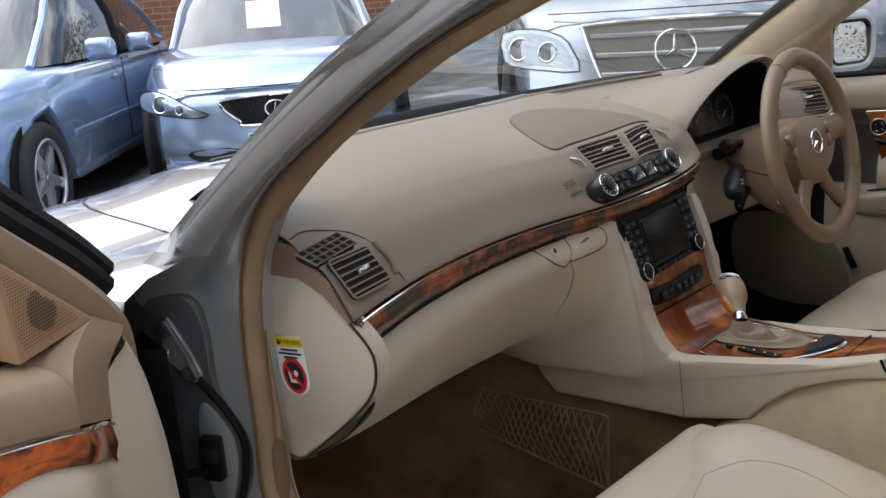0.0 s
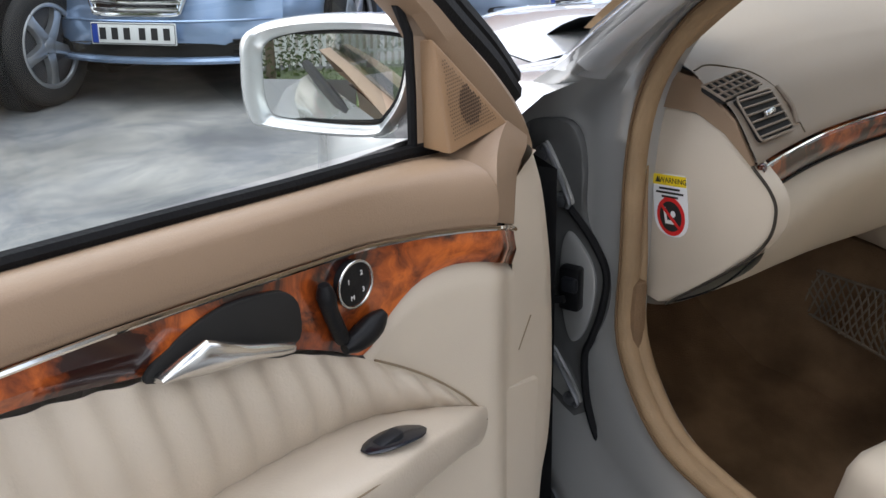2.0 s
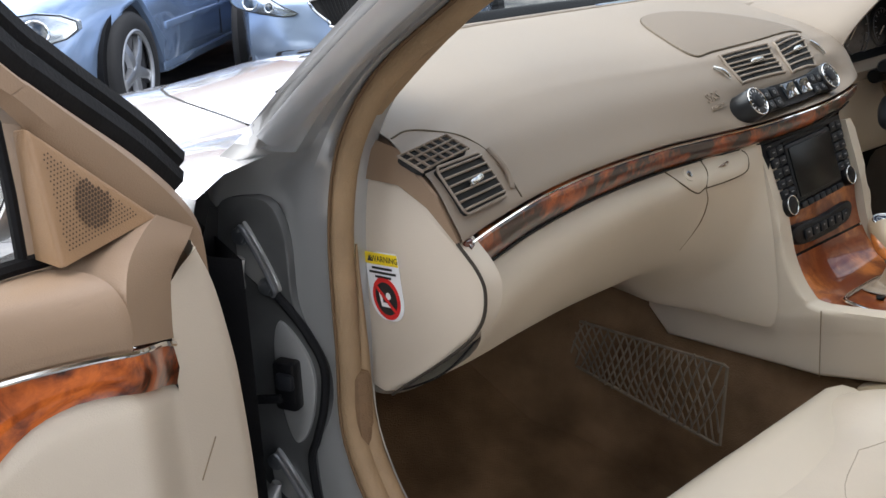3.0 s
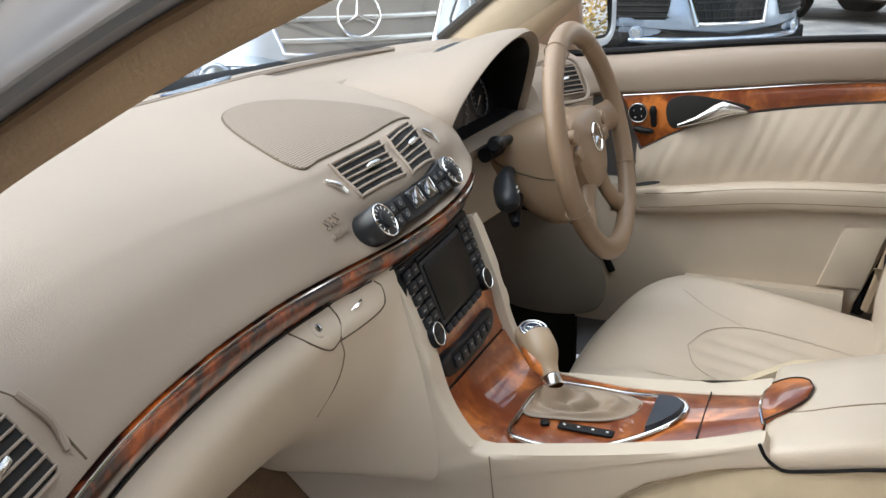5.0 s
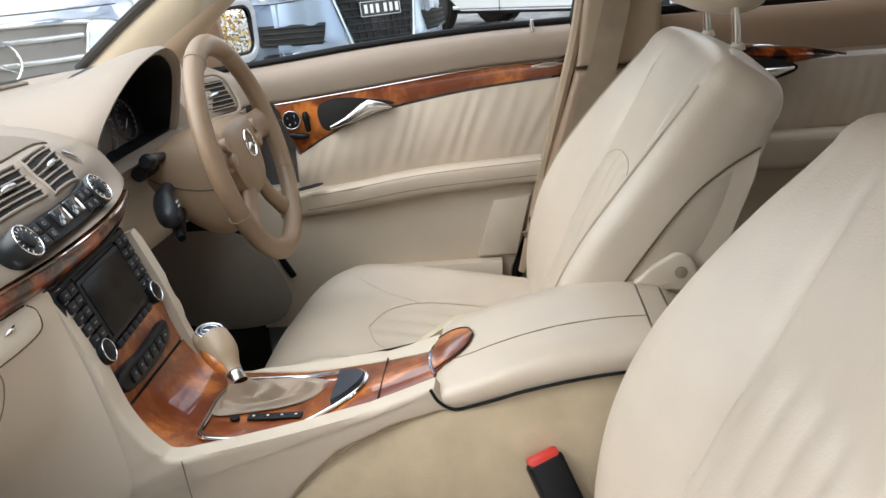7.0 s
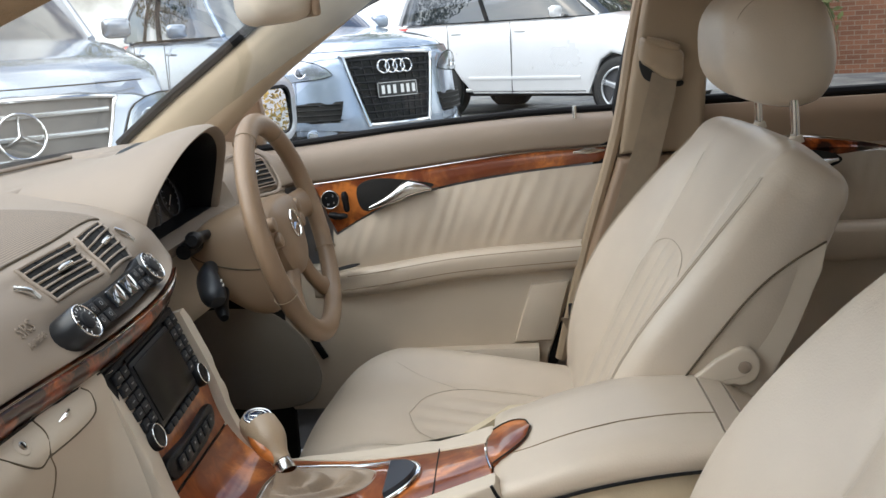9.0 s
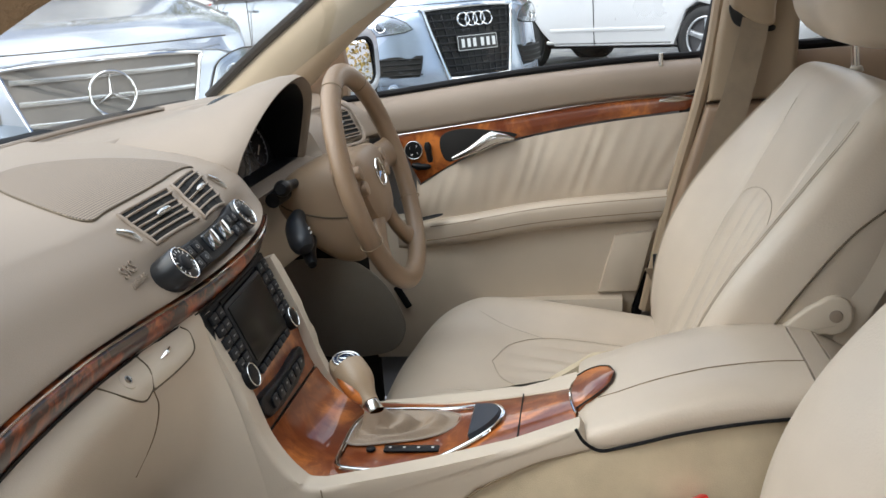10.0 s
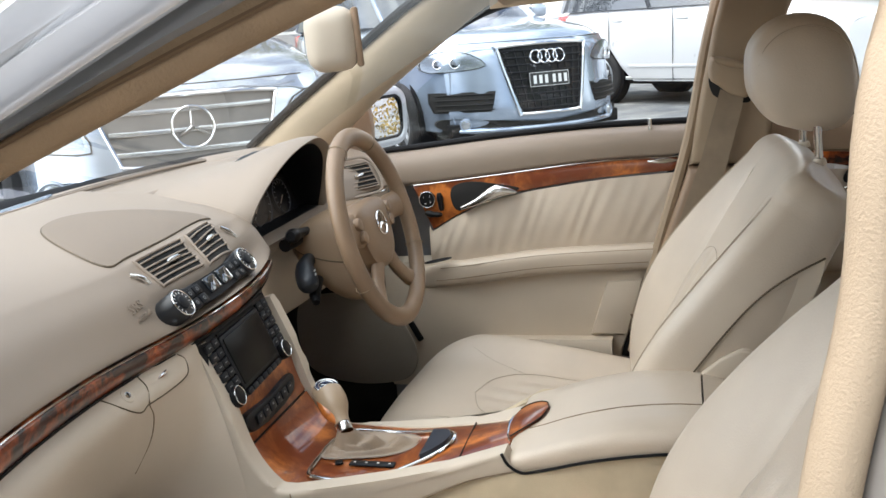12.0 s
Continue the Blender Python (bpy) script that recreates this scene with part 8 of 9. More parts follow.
def car(name, label, at, theta, paint, L=4.9, W=0.92, hood=0.86, belt=0.95, roof=1.45, wb=2.9, over=0.90, R=0.33, screen=1.25, rear=4.1, tailz=1.0, kind_="saloon", front=None, bow=0.34):
    """A parked car: body, cabin, wheels and face. Local x across, y back from the nose, z up."""
    c = thing(name, label, "car", "parked cars")
    zb = 0.22 if kind_ == "saloon" else 0.30
    slope = (front or {}).get("lean", 0.15)
    drop = 0.14 if kind_ == "saloon" else 0.07

    def top(y):
        if y < screen:
            return hood - drop * max(0, 1 - y / 0.55) ** 2 + (belt - hood) * max(0, y / screen) ** 1.3
        if y > rear and kind_ == "saloon":
            return belt + 0.02 - 0.06 * ((y - rear) / (L - rear)) ** 2
        return belt

    def half(y):
        f = min(1, 0.80 + 0.20 * min(1, y / 0.9) ** 0.6)
        g = min(1, 0.86 + 0.14 * min(1, (L - y) / 0.7) ** 0.6)
        return W * min(f, g)

    def nose_dy(x, y):
        return bow * (abs(x) / W) ** 2.4 * max(0, 1 - y / 1.3) - 0.25 * (abs(x) / W) ** 2.4 * max(0, 1 - (L - y) / 1.0)

    rows = []
    ys = [0.0, 0.06, 0.16, 0.3, 0.5, 0.75, 1.0] + [1.0 + (L - 1.6) * k / 16 for k in range(1, 17)] + [L - 0.4, L - 0.2, L - 0.06, L]
    for y in ys:
        w, t = half(y), top(y)
        arch = 0.0
        for yc in (over, over + wb):
            k = 1 - ((y - yc) / (R + 0.06)) ** 2
            arch = max(arch, math.sqrt(k) if k > 0 else 0)
        zl = zb + (2 * R + 0.05 - zb) * arch * 0.98 if arch else zb
        sh = t - 0.09 if screen < y < rear or kind_ != "saloon" else t - 0.10
        end = min(1.0, min(y, L - y) / 0.16)
        pts = [(w * 0.86, zl), (w * 0.985, zl + 0.02), (w * 1.0, max(zl + 0.04, 0.42)), (w * 1.0, max(zl + 0.06, 0.55)), (w * 0.985, max(zl + 0.08, sh - 0.08)), (w * 0.955, sh + 0.02), (w * 0.90, t - 0.03), (w * 0.78, t - 0.004), (w * 0.4, t + 0.018), (0, t + 0.024)]
        squeeze = 0.10 * (1 - end)
        pts = [(x, z + (0.5 - z) * squeeze) for x, z in pts]
        full = [(-x, z) for x, z in pts] + [(x, z) for x, z in pts[::-1][1:]]
        rows.append([V(x, y + nose_dy(x, y) + slope * max(0, z - 0.4) * max(0, 1 - y / 0.6), z) for x, z in full])
    part("body", loft(rows, caps=True), paint, c, "painted body", True, 35)
    part("underbody", box((W * 1.7, L * 0.9, 0.12), (0, L / 2, zb + 0.03), 0.02), RUBBER, c)
    # cabin: glass with roof and pillars
    cab = [(screen - 0.02, rear + 0.30, 0.90, belt - 0.01), (screen + 0.42, rear - 0.08, 0.84, belt + (roof - belt) * 0.5), (screen + 0.80, rear - 0.42, 0.74, roof - 0.045), (screen + 1.0, rear - 0.6, 0.66, roof - 0.01)]
    if kind_ != "saloon":
        cab = [(screen - 0.02, L - 0.10, 0.92, belt - 0.01), (screen + 0.40, L - 0.22, 0.87, belt + (roof - belt) * 0.5), (screen + 0.75, L - 0.38, 0.79, roof - 0.05), (screen + 0.95, L - 0.5, 0.72, roof - 0.01)]

    def outline(y0, y1, wf, z):
        w = W * wf
        return [V(x, y, z) for x, y in ((-w * 0.62, y0), (-w * 0.9, y0 + 0.10), (-w, y0 + 0.5), (-w * 1.01, (y0 + y1) / 2), (-w, y1 - 0.4), (-w * 0.88, y1 - 0.08), (-w * 0.5, y1), (0, y1 + 0.02), (w * 0.5, y1), (w * 0.88, y1 - 0.08), (w, y1 - 0.4), (w * 1.01, (y0 + y1) / 2), (w, y0 + 0.5), (w * 0.9, y0 + 0.10), (w * 0.62, y0), (0, y0 - 0.05))]

    rings = [outline(*q) for q in cab]
    part("cabin_glass", loft(rings[:3], closed=True), CARGLASS, c, "dark tinted windows", True, 60)
    y0, y1, wf, z = cab[3]
    part("roof", loft([[p + V(0, 0, 0.004) for p in rings[2]], [p + V(0, 0, 0.02) for p in rings[3]], [V(p.x * 0.5, (p.y + (y0 + y1) / 2) / 2, roof + 0.015) for p in rings[3]], [V(0, (y0 + y1) / 2, roof + 0.02) for p in rings[3]]], closed=True), paint, c, "painted roof", True, 60)
    for k in (1, 13):
        part("pillar", sweep([r[k] + V(0, 0, 0.0) for r in rings[:3]], 0.026, 8), paint, c)
    for k in (3, 11):
        part("pillar", sweep([r[k] for r in rings[:3]], 0.03, 8), RUBBER, c)
    for k in (5, 9):
        part("pillar", sweep([r[k] for r in rings[:3]], 0.055, 8), paint, c)
    for sx in (-1, 1):
        for y in (over, over + wb):
            part("wheel_well", disc(R + 0.045, 0.16, Matrix.Translation((sx * (W - 0.045), y, R + 0.0)) @ Matrix.Rotation(radians(90) * sx, 4, "Y"), 0, 32), RUBBER, c)
            wheel_parts(c, V(sx * (W - 0.10), y, R), sx, R)
        part("side_mirror", box((0.20, 0.11, 0.14), (sx * (W + 0.12), screen + 0.52, belt + 0.06), 0.045, 3), paint, c, "door mirror")
        part("mirror_glass", slab(rounded(0.16, 0.10, 0.03), basis((sx * (W + 0.12), screen + 0.577, belt + 0.06), (-1, 0, 0), (0, 0, 1)), 0.004), MIRROR, c)
        part("rub_strip", box((0.012, wb - 2 * R - 0.35, 0.045), (sx * (W + 0.004), over + wb / 2, 0.52), 0.005), paint, c, "side moulding")
        for y in (screen + 1.30, screen + 2.35):
            part("door_gap", box((0.006, 0.008, belt - 0.36), (sx * (W * 1.0 + 0.001), y, (belt + 0.28) / 2), 0), OPENING_SHADE, c)
            part("door_handle", box((0.02, 0.18, 0.026), (sx * (W + 0.004), y - 0.14, belt - 0.16), 0.008), paint, c, "door handle")
        part("sill_line", box((0.010, wb - 2 * R - 0.2, 0.05), (sx * (W * 0.985), over + wb / 2, zb + 0.06), 0.004), SATIN if kind_ != "saloon" else paint, c)
        part("tail_lamp", box((0.20, 0.05, 0.16), (sx * W * 0.70, L - 0.13, belt - 0.15), 0.03, 3), TAIL, c, "red tail lamp")
        part("tail_lamp", box((0.04, 0.20, 0.18), (sx * W * 0.87, L - 0.30, belt - 0.14), 0.018, 3), TAIL, c, "red tail lamp")

    def P(x, z, out=0.012, lean=0.0):
        lean = slope if z > 0.4 else 0.0
        zn = hood - drop
        return V(x, bow * (abs(x) / W) ** 2.4 - out + lean * (z - 0.4) + 0.10 * max(0, (z - zn + 0.05)), z)

    def panel(pts, out=0.012, back=0.05, lean=0.0, n=5):
        """A plate that follows the curved nose."""
        xs_ = [p[0] for p in pts]
        zs_ = [p[1] for p in pts]
        bm = bmesh.new()
        pl = [(p.x, p.y) for p in cat([(a, b, 0) for a, b in pts], n, True)]
        fr = [bm.verts.new(P(x, z, out, lean)) for x, z in pl]
        bk = [bm.verts.new(P(x, z, out - back, lean)) for x, z in pl]
        mx, mz = sum(p[0] for p in pl) / len(pl), sum(p[1] for p in pl) / len(pl)
        mid = [bm.verts.new(P(mx + (x - mx) * 0.5, mz + (z - mz) * 0.5, out + 0.006, lean)) for x, z in pl]
        cc = bm.verts.new(P(mx, mz, out + 0.008, lean))
        k = len(pl)
        for i in range(k):
            j = (i + 1) % k
            bm.faces.new((bk[i], bk[j], fr[j], fr[i]))
            bm.faces.new((fr[i], fr[j], mid[j], mid[i]))
            bm.faces.new((mid[i], mid[j], cc))
        return bm

    part("nose", loft([[P(W * 0.82 * (-1 + k / 10), zb + (hood - drop + 0.012 - zb) * j / 9, 0.001, slope if zb + (hood - drop + 0.012 - zb) * j / 9 > 0.4 else 0) + V(0, 0.05 * max(0, 1 - j / 1.5) + 0.06 * max(0, (j - 7.5) / 1.5) ** 2, 0) for k in range(21)] for j in range(10)]), paint, c, "painted bumper", True, 60)
    f = front or {}
    if f:
        gw, g0, g1 = f["grille"]
        taper = f.get("taper", 0.75)
        lean = f.get("lean", 0.15)
        sh_ = [(-gw * taper, g0 + 0.03), (-gw * taper * 0.92, g0), (-gw * taper * 0.45, g0 - 0.004), (0, g0 - 0.005), (gw * taper * 0.45, g0 - 0.004), (gw * taper * 0.92, g0), (gw * taper, g0 + 0.03), (gw, g1 - 0.05), (gw * 0.96, g1), (0, g1 + 0.015), (-gw * 0.96, g1), (-gw, g1 - 0.05)]
        gr = part("grille", panel(sh_, 0.010, 0.06, lean, 4), f.get("gmat", BLACK), c, "radiator grille")
        part("grille_frame", sweep([P(x, z, 0.022, lean) for x, z in [(p.x, p.y) for p in cat([(a, b, 0) for a, b in sh_], 5, True)]], f.get("frame_r", 0.012), 8, True), CHROME, gr, "chrome frame")
        n = f.get("bars", 4)
        for k in range(n):
            z = g0 + (g1 - g0) * (k + 0.6) / (n + 0.2)
            wz = gw * (taper + (1 - taper) * (z - g0) / (g1 - g0)) * 0.97
            part("bar", sweep([P(-wz + 2 * wz * i / 12, z, 0.022, lean) for i in range(13)], f.get("bar_r", 0.010), 8, flat=f.get("bar_flat", 1.4)), f.get("bmat", CHROME), gr)
        for k in range(f.get("ribs", 0)):
            x = -gw * 0.9 + 1.8 * gw * k / (f["ribs"] - 1)
            part("rib", sweep([P(x * (taper + (1 - taper) * t), g0 + (g1 - g0) * t, 0.020, lean) for t in (0.03, 0.5, 0.97)], 0.005, 6), f.get("bmat", CHROME), gr)
        if f.get("emblem") == "star":
            star(f["er"], basis(P(0, f["ez"], 0.045, lean), (1, 0, 0), (0, 0.2, 1)), CHROME, gr, "star_emblem", 0.07)
        if f.get("emblem") == "rings":
            for k in range(4):
                part("emblem_ring", ring(f["er"], f["er"] * 0.15, basis(P((k - 1.5) * f["er"] * 1.35, f["ez"], 0.05, lean), (1, 0, 0), (0, 0.2, 1)), 28), CHROME, gr, "interlocked ring")
        if f.get("emblem") == "oval":
            m_o = basis(P(0, f["ez"], 0.045, lean), (1, 0, 0), (0, 0.2, 1)) @ Matrix.Diagonal((1.35, 1, 1, 1))
            part("emblem_oval", ring(f["er"], f["er"] * 0.11, m_o, 28), CHROME, gr, "oval emblem")
            part("emblem_bar", sweep([m_o @ V(0, f["er"] * 0.8, 0), m_o @ V(-f["er"] * 0.2, -f["er"] * 0.35, 0), m_o @ V(f["er"] * 0.5, -f["er"] * 0.35, 0)], f["er"] * 0.09, 6), CHROME, gr)
        for sx in (-1, 1):
            lamp = part("headlamp", panel([(sx * x, z) for x, z in f["lamp"]], 0.005, 0.05, 0.25, 2), LAMPIN, c, "clear headlamp")
            mx_, mz_ = sum(x for x, _ in f["lamp"]) / len(f["lamp"]), sum(z for _, z in f["lamp"]) / len(f["lamp"])
            part("lamp_bowl", panel([(sx * (mx_ + (x - mx_) * 0.86), mz_ + (z - mz_) * 0.80) for x, z in f["lamp"]], 0.0075, 0.01, 0.25, 2), BOWL, lamp, "grey lamp bowl")
            part("lamp_glass", panel([(sx * x, z) for x, z in f["lamp"]], 0.018, 0.008, 0.25, 2), LENS, lamp)
            part("lamp_gap", sweep([P(sx * p.x, p.y, 0.008, 0.25) for p in cat([(x, z, 0) for x, z in f["lamp"]], 2, True)], 0.004, 6, True), OPENING_SHADE, lamp)
            for x, z, r_ in f["bulbs"]:
                m_b = basis(P(sx * x, z, 0.0155, 0.25), (1, sx * 0.5, 0), (0, 0.3, 1))
                part("projector", disc(r_, 0.02, m_b, 0.006, 20), CARGLASS, lamp, "round projector")
                part("projector_ring", ring(r_ * 1.1, r_ * 0.14, m_b, 24), CHROME, lamp)
            if "fog" in f:
                x, z, r_ = f["fog"]
                m_b = basis(P(sx * x, z, 0.02, 0), (1, sx * 0.4, 0), (0, 0, 1))
                fg = part("fog_lamp", disc(r_, 0.03, m_b, 0.008, 24), LAMPIN, c, "round fog lamp")
                part("fog_ring", ring(r_ * 1.15, r_ * 0.16, m_b, 24), paint, fg)
            if "side_intake" in f:
                sp = part("side_intake", panel([(sx * x, z) for x, z in f["side_intake"]], 0.006, 0.05, 0.0, 1 if f.get("tight") else 5), OPENING_SHADE, c, "black side intake")
                zs_ = [z for _, z in f["side_intake"]]
                xs_ = [x for x, _ in f["side_intake"]]
                for k in range(4):
                    z = min(zs_) + (max(zs_) - min(zs_)) * (k + 0.5) / 4
                    part("intake_bar", sweep([P(sx * (min(xs_) + 0.03 + (max(xs_) - min(xs_) - 0.06) * i / 5), z, 0.016) for i in range(6)], 0.006, 6), BLACK, sp)
        if "intake" in f:
            part("lower_intake", panel(f["intake"], 0.004, 0.05), OPENING_SHADE, c, "black lower intake")
        px_, pz_, pw_, ph_, dark_ = f["plate"]
        m_p = basis(P(px_, pz_, 0.035, 0.05), (1, 0, 0), (0, 0.1, 1))
        plate = part("number_plate", box((pw_, ph_, 0.008), (0, 0, 0), 0.003, 2, m_p), PLATEK if dark_ else PLATE, c, "number plate")
        part("plate_border", ring_rect(pw_ - 0.012, ph_ - 0.012, 0.002, m_p @ Matrix.Translation((0, 0, 0.0045)), 0.006), PLATE if dark_ else PLATEK, plate)
        if not dark_:
            part("plate_band", box((0.035, ph_ - 0.012, 0.002), (-pw_ / 2 + 0.026, 0, 0.0045), 0, m=m_p), plain("plate_blue", (0.02, 0.06, 0.35), 0.5), plate)
        for k in range(6):
            x = -pw_ * 0.36 + pw_ * 0.80 * k / 5.6 + (0.02 if k > 2 else 0)
            part("plate_bar", box((pw_ * 0.075, ph_ * 0.55, 0.002), (x, 0, 0.005), 0, m=m_p), PLATE if dark_ else PLATEK, plate)
        part("bumper_lip", sweep([P(-W * 0.80 + W * 1.6 * i / 16, zb + 0.03, 0.004) for i in range(17)], 0.022, 8), paint, c, "bumper lip")
        if f.get("crease"):
            part("bumper_line", sweep([P(-W * 0.78 + W * 1.56 * i / 16, f.get("crease", 0.50), 0.006) for i in range(17)], 0.008, 6), paint, c)
        part("bonnet_gap", sweep([P(-W * 0.70 + W * 1.4 * i / 16, hood - drop + 0.005, 0.0) for i in range(17)], 0.004, 6), OPENING_SHADE, c)
    c.matrix_world = Matrix.Translation((at[0], at[1], ground_z(at[0]))) @ Matrix.Rotation(radians(-theta), 4, "Z")
    return c


# ---- the rest of the car's own body ----
tail = thing("rear_body", "champagne silver boot and rear wings", "car body", kind="structure")


def hull(rows_):
    """Full-width skin: y, deck height, half width, sill height."""
    out = []
    for y, z, w, zl in rows_:
        half = [V(0, y, z + 0.012), V(w * 0.45, y, z + 0.010), V(w * 0.80, y, z), V(w * 0.95, y, z - 0.035), V(w, y, z - 0.16), V(w * 1.01, y, z - 0.32), V(w * 0.98, y, zl)]
        out.append([V(-p.x, p.y, p.z) for p in half[:0:-1]] + half)
    return out


part("skin", loft(hull([(-1.78, 1.015, 0.86, 0.36), (-1.88, 1.012, 0.865, 0.62), (-2.05, 1.008, 0.87, 0.70), (-2.35, 1.0, 0.86, 0.66), (-2.50, 0.99, 0.845, 0.38), (-2.72, 0.965, 0.81, 0.32), (-2.84, 0.90, 0.76, 0.34), (-2.86, 0.62, 0.72, 0.36)])), SILVERC, tail)
part("rear_panel", box((1.40, 0.04, 0.52), (0, -2.85, 0.58), 0.015, 3), SILVERC, tail)
part("rear_screen", loft([[V(w * a, y, z) for a in (-1, -0.5, 0, 0.5, 1)] for y, z, w in ((-1.74, 1.34, 0.52), (-1.92, 1.17, 0.56), (-2.06, 1.022, 0.60))]), GLASS, tail, "sloping rear screen")
for sx in (-1, 1):
    part("pillar_c", loft([[V(sx * 0.53, y, z), V(sx * 0.62, y + 0.02, z - 0.01), V(sx * 0.70, y + 0.26, z - 0.03)] for y, z in ((-1.74, 1.34), (-1.90, 1.17), (-2.06, 1.02))]), SILVERC, tail, "silver rear pillar")
    part("tail_lamp", box((0.22, 0.05, 0.15), (sx * 0.62, -2.845, 0.78), 0.025, 3), TAIL, tail, "red tail lamp")
    part("sill", box((0.10, 1.75, 0.13), (sx * 0.845, -0.70, 0.30), 0.03, 3), SILVERC, tail)
    for y in (0.66, -2.19):
        road_wheel = thing("road_wheel", "silver alloy road wheel with black tyre", "wheel", "own wheels")
        wheel_parts(road_wheel, V(sx * 0.775, y, 0.325), sx, 0.325)
rear_left = thing("rear_door", "closed silver rear door beside the open front door", "car door")
part("skin", loft([[V(-x, y, z) for y in (-0.70, -1.1, -1.5, -1.74)] for x, z in ((0.86, 0.34), (0.90, 0.45), (0.905, 0.75), (0.89, 0.90), (0.84, 1.00))]), SILVERC, rear_left, "silver outer skin")
part("window", loft([[V(-0.83, y, 1.0) for y in (-0.74, -1.2, -1.7)], [V(-0.69, y, z) for y, z in ((-0.80, 1.36), (-1.2, 1.35), (-1.58, 1.28))]]), GLASS, rear_left, "clear side window")
part("frame", sweep(cat([V(-0.83, -0.74, 1.0), V(-0.69, -0.80, 1.365), V(-0.69, -1.2, 1.36), V(-0.69, -1.6, 1.28), V(-0.83, -1.76, 1.01)], 4), 0.016, 8), RUBBER, rear_left, "black window frame")
part("outer_handle", box((0.03, 0.18, 0.025), (-0.91, -1.56, 0.86), 0.010, 3), SILVERC, rear_left, "silver outer handle")
wing_r = thing("front_wing", "champagne silver front wing on the far side", "car wing")
rows = []
for y, z, win, wo in [(0.20, 1.022, 0.735, 0.90), (0.30, 1.012, 0.72, 0.90), (0.42, 0.990, 0.640, 0.90)] + [(y, z - 0.022, w + 0.006, wo) for y, z, w, wo in NOSE]:
    zl = 0.36 + 0.29 * math.sqrt(max(0, 1 - ((y - 0.66) / 0.33) ** 2))
    d = wo - win
    rows.append([V(win, y, z), V(win + d * 0.4, y, z - 0.004), V(win + d * 0.65, y, z - 0.012), V(win + d * 0.82, y, z - 0.028), V(win + d * 0.93, y, z - 0.09), V(wo, y, max(zl + 0.06, z - 0.26)), V(wo - 0.005, y, zl), V(wo - 0.10, y, zl + 0.01)])
part("skin", loft(rows), SILVERC, wing_r)

GREYGRILLE = mat("grey_grille", (0.17, 0.160, 0.145), 0.4, metal=0.4, var=0.1)
car("parked_saloon", "ice blue luxury saloon with chrome slatted grille and alloy wheels", (-0.22, 4.79), 46, GREYBLUE, L=5.05, W=0.93, hood=0.84, belt=0.95, roof=1.45, wb=3.0, over=0.93,
    front=dict(grille=(0.33, 0.50, 0.72), taper=0.82, bars=6, bar_r=0.008, gmat=BLACK, ribs=2, lamp=[(0.42, 0.60), (0.62, 0.56), (0.84, 0.60), (0.88, 0.68), (0.72, 0.73), (0.46, 0.69)], bulbs=[(0.54, 0.64, 0.05), (0.72, 0.64, 0.055)], plate=(0, 0.40, 0.52, 0.115, False), intake=[(-0.42, 0.34), (0.42, 0.34), (0.46, 0.27), (-0.46, 0.27)], side_intake=[(0.50, 0.34), (0.76, 0.37), (0.78, 0.29), (0.52, 0.27)], crease=0.46, lean=0.2))
car("parked_saloon", "pale blue saloon with dark grille and sheet behind its windscreen", (2.30, 4.16), 38, ICE, L=4.6, W=0.90, hood=0.86, belt=0.93, roof=1.43, wb=2.73, over=0.86,
    front=dict(grille=(0.33, 0.50, 0.66), taper=0.72, bars=0, ribs=24, gmat=OPENING_SHADE, bmat=BLACK, frame_r=0.010, emblem="oval", er=0.05, ez=0.59, lamp=[(0.42, 0.575), (0.50, 0.557), (0.66, 0.570), (0.82, 0.600), (0.865, 0.65), (0.845, 0.715), (0.74, 0.725), (0.63, 0.680), (0.51, 0.61)], bulbs=[(0.72, 0.645, 0.050), (0.60, 0.61, 0.028)], plate=(0, 0.40, 0.37, 0.105, False), intake=[(-0.5, 0.36), (0.5, 0.36), (0.42, 0.27), (-0.42, 0.27)], lean=0.25))
car("parked_suv", "bright silver off-roader with grey grille and large star emblem", (3.28, 1.94), 53, SILVER, L=4.8, W=0.96, hood=1.115, belt=1.29, roof=1.80, wb=2.9, over=0.95, R=0.38, kind_="wagon", screen=1.75, bow=0.42,
    front=dict(grille=(0.47, 0.655, 0.985), taper=0.82, bars=3, bar_r=0.0085, bar_flat=1.6, gmat=GREYGRILLE, bmat=SATIN, emblem="star", er=0.108, ez=0.835, lamp=[(0.51, 0.74), (0.70, 0.745), (0.90, 0.765), (0.945, 0.83), (0.94, 0.95), (0.76, 0.975), (0.60, 0.93), (0.54, 0.85)], bulbs=[(0.84, 0.86, 0.058), (0.68, 0.845, 0.050)], fog=(0.72, 0.52, 0.075), plate=(0, 0.46, 0.37, 0.105, False), intake=[(-0.5, 0.48), (0.5, 0.48), (0.46, 0.38), (-0.46, 0.38)], crease=0.60, lean=0.3))
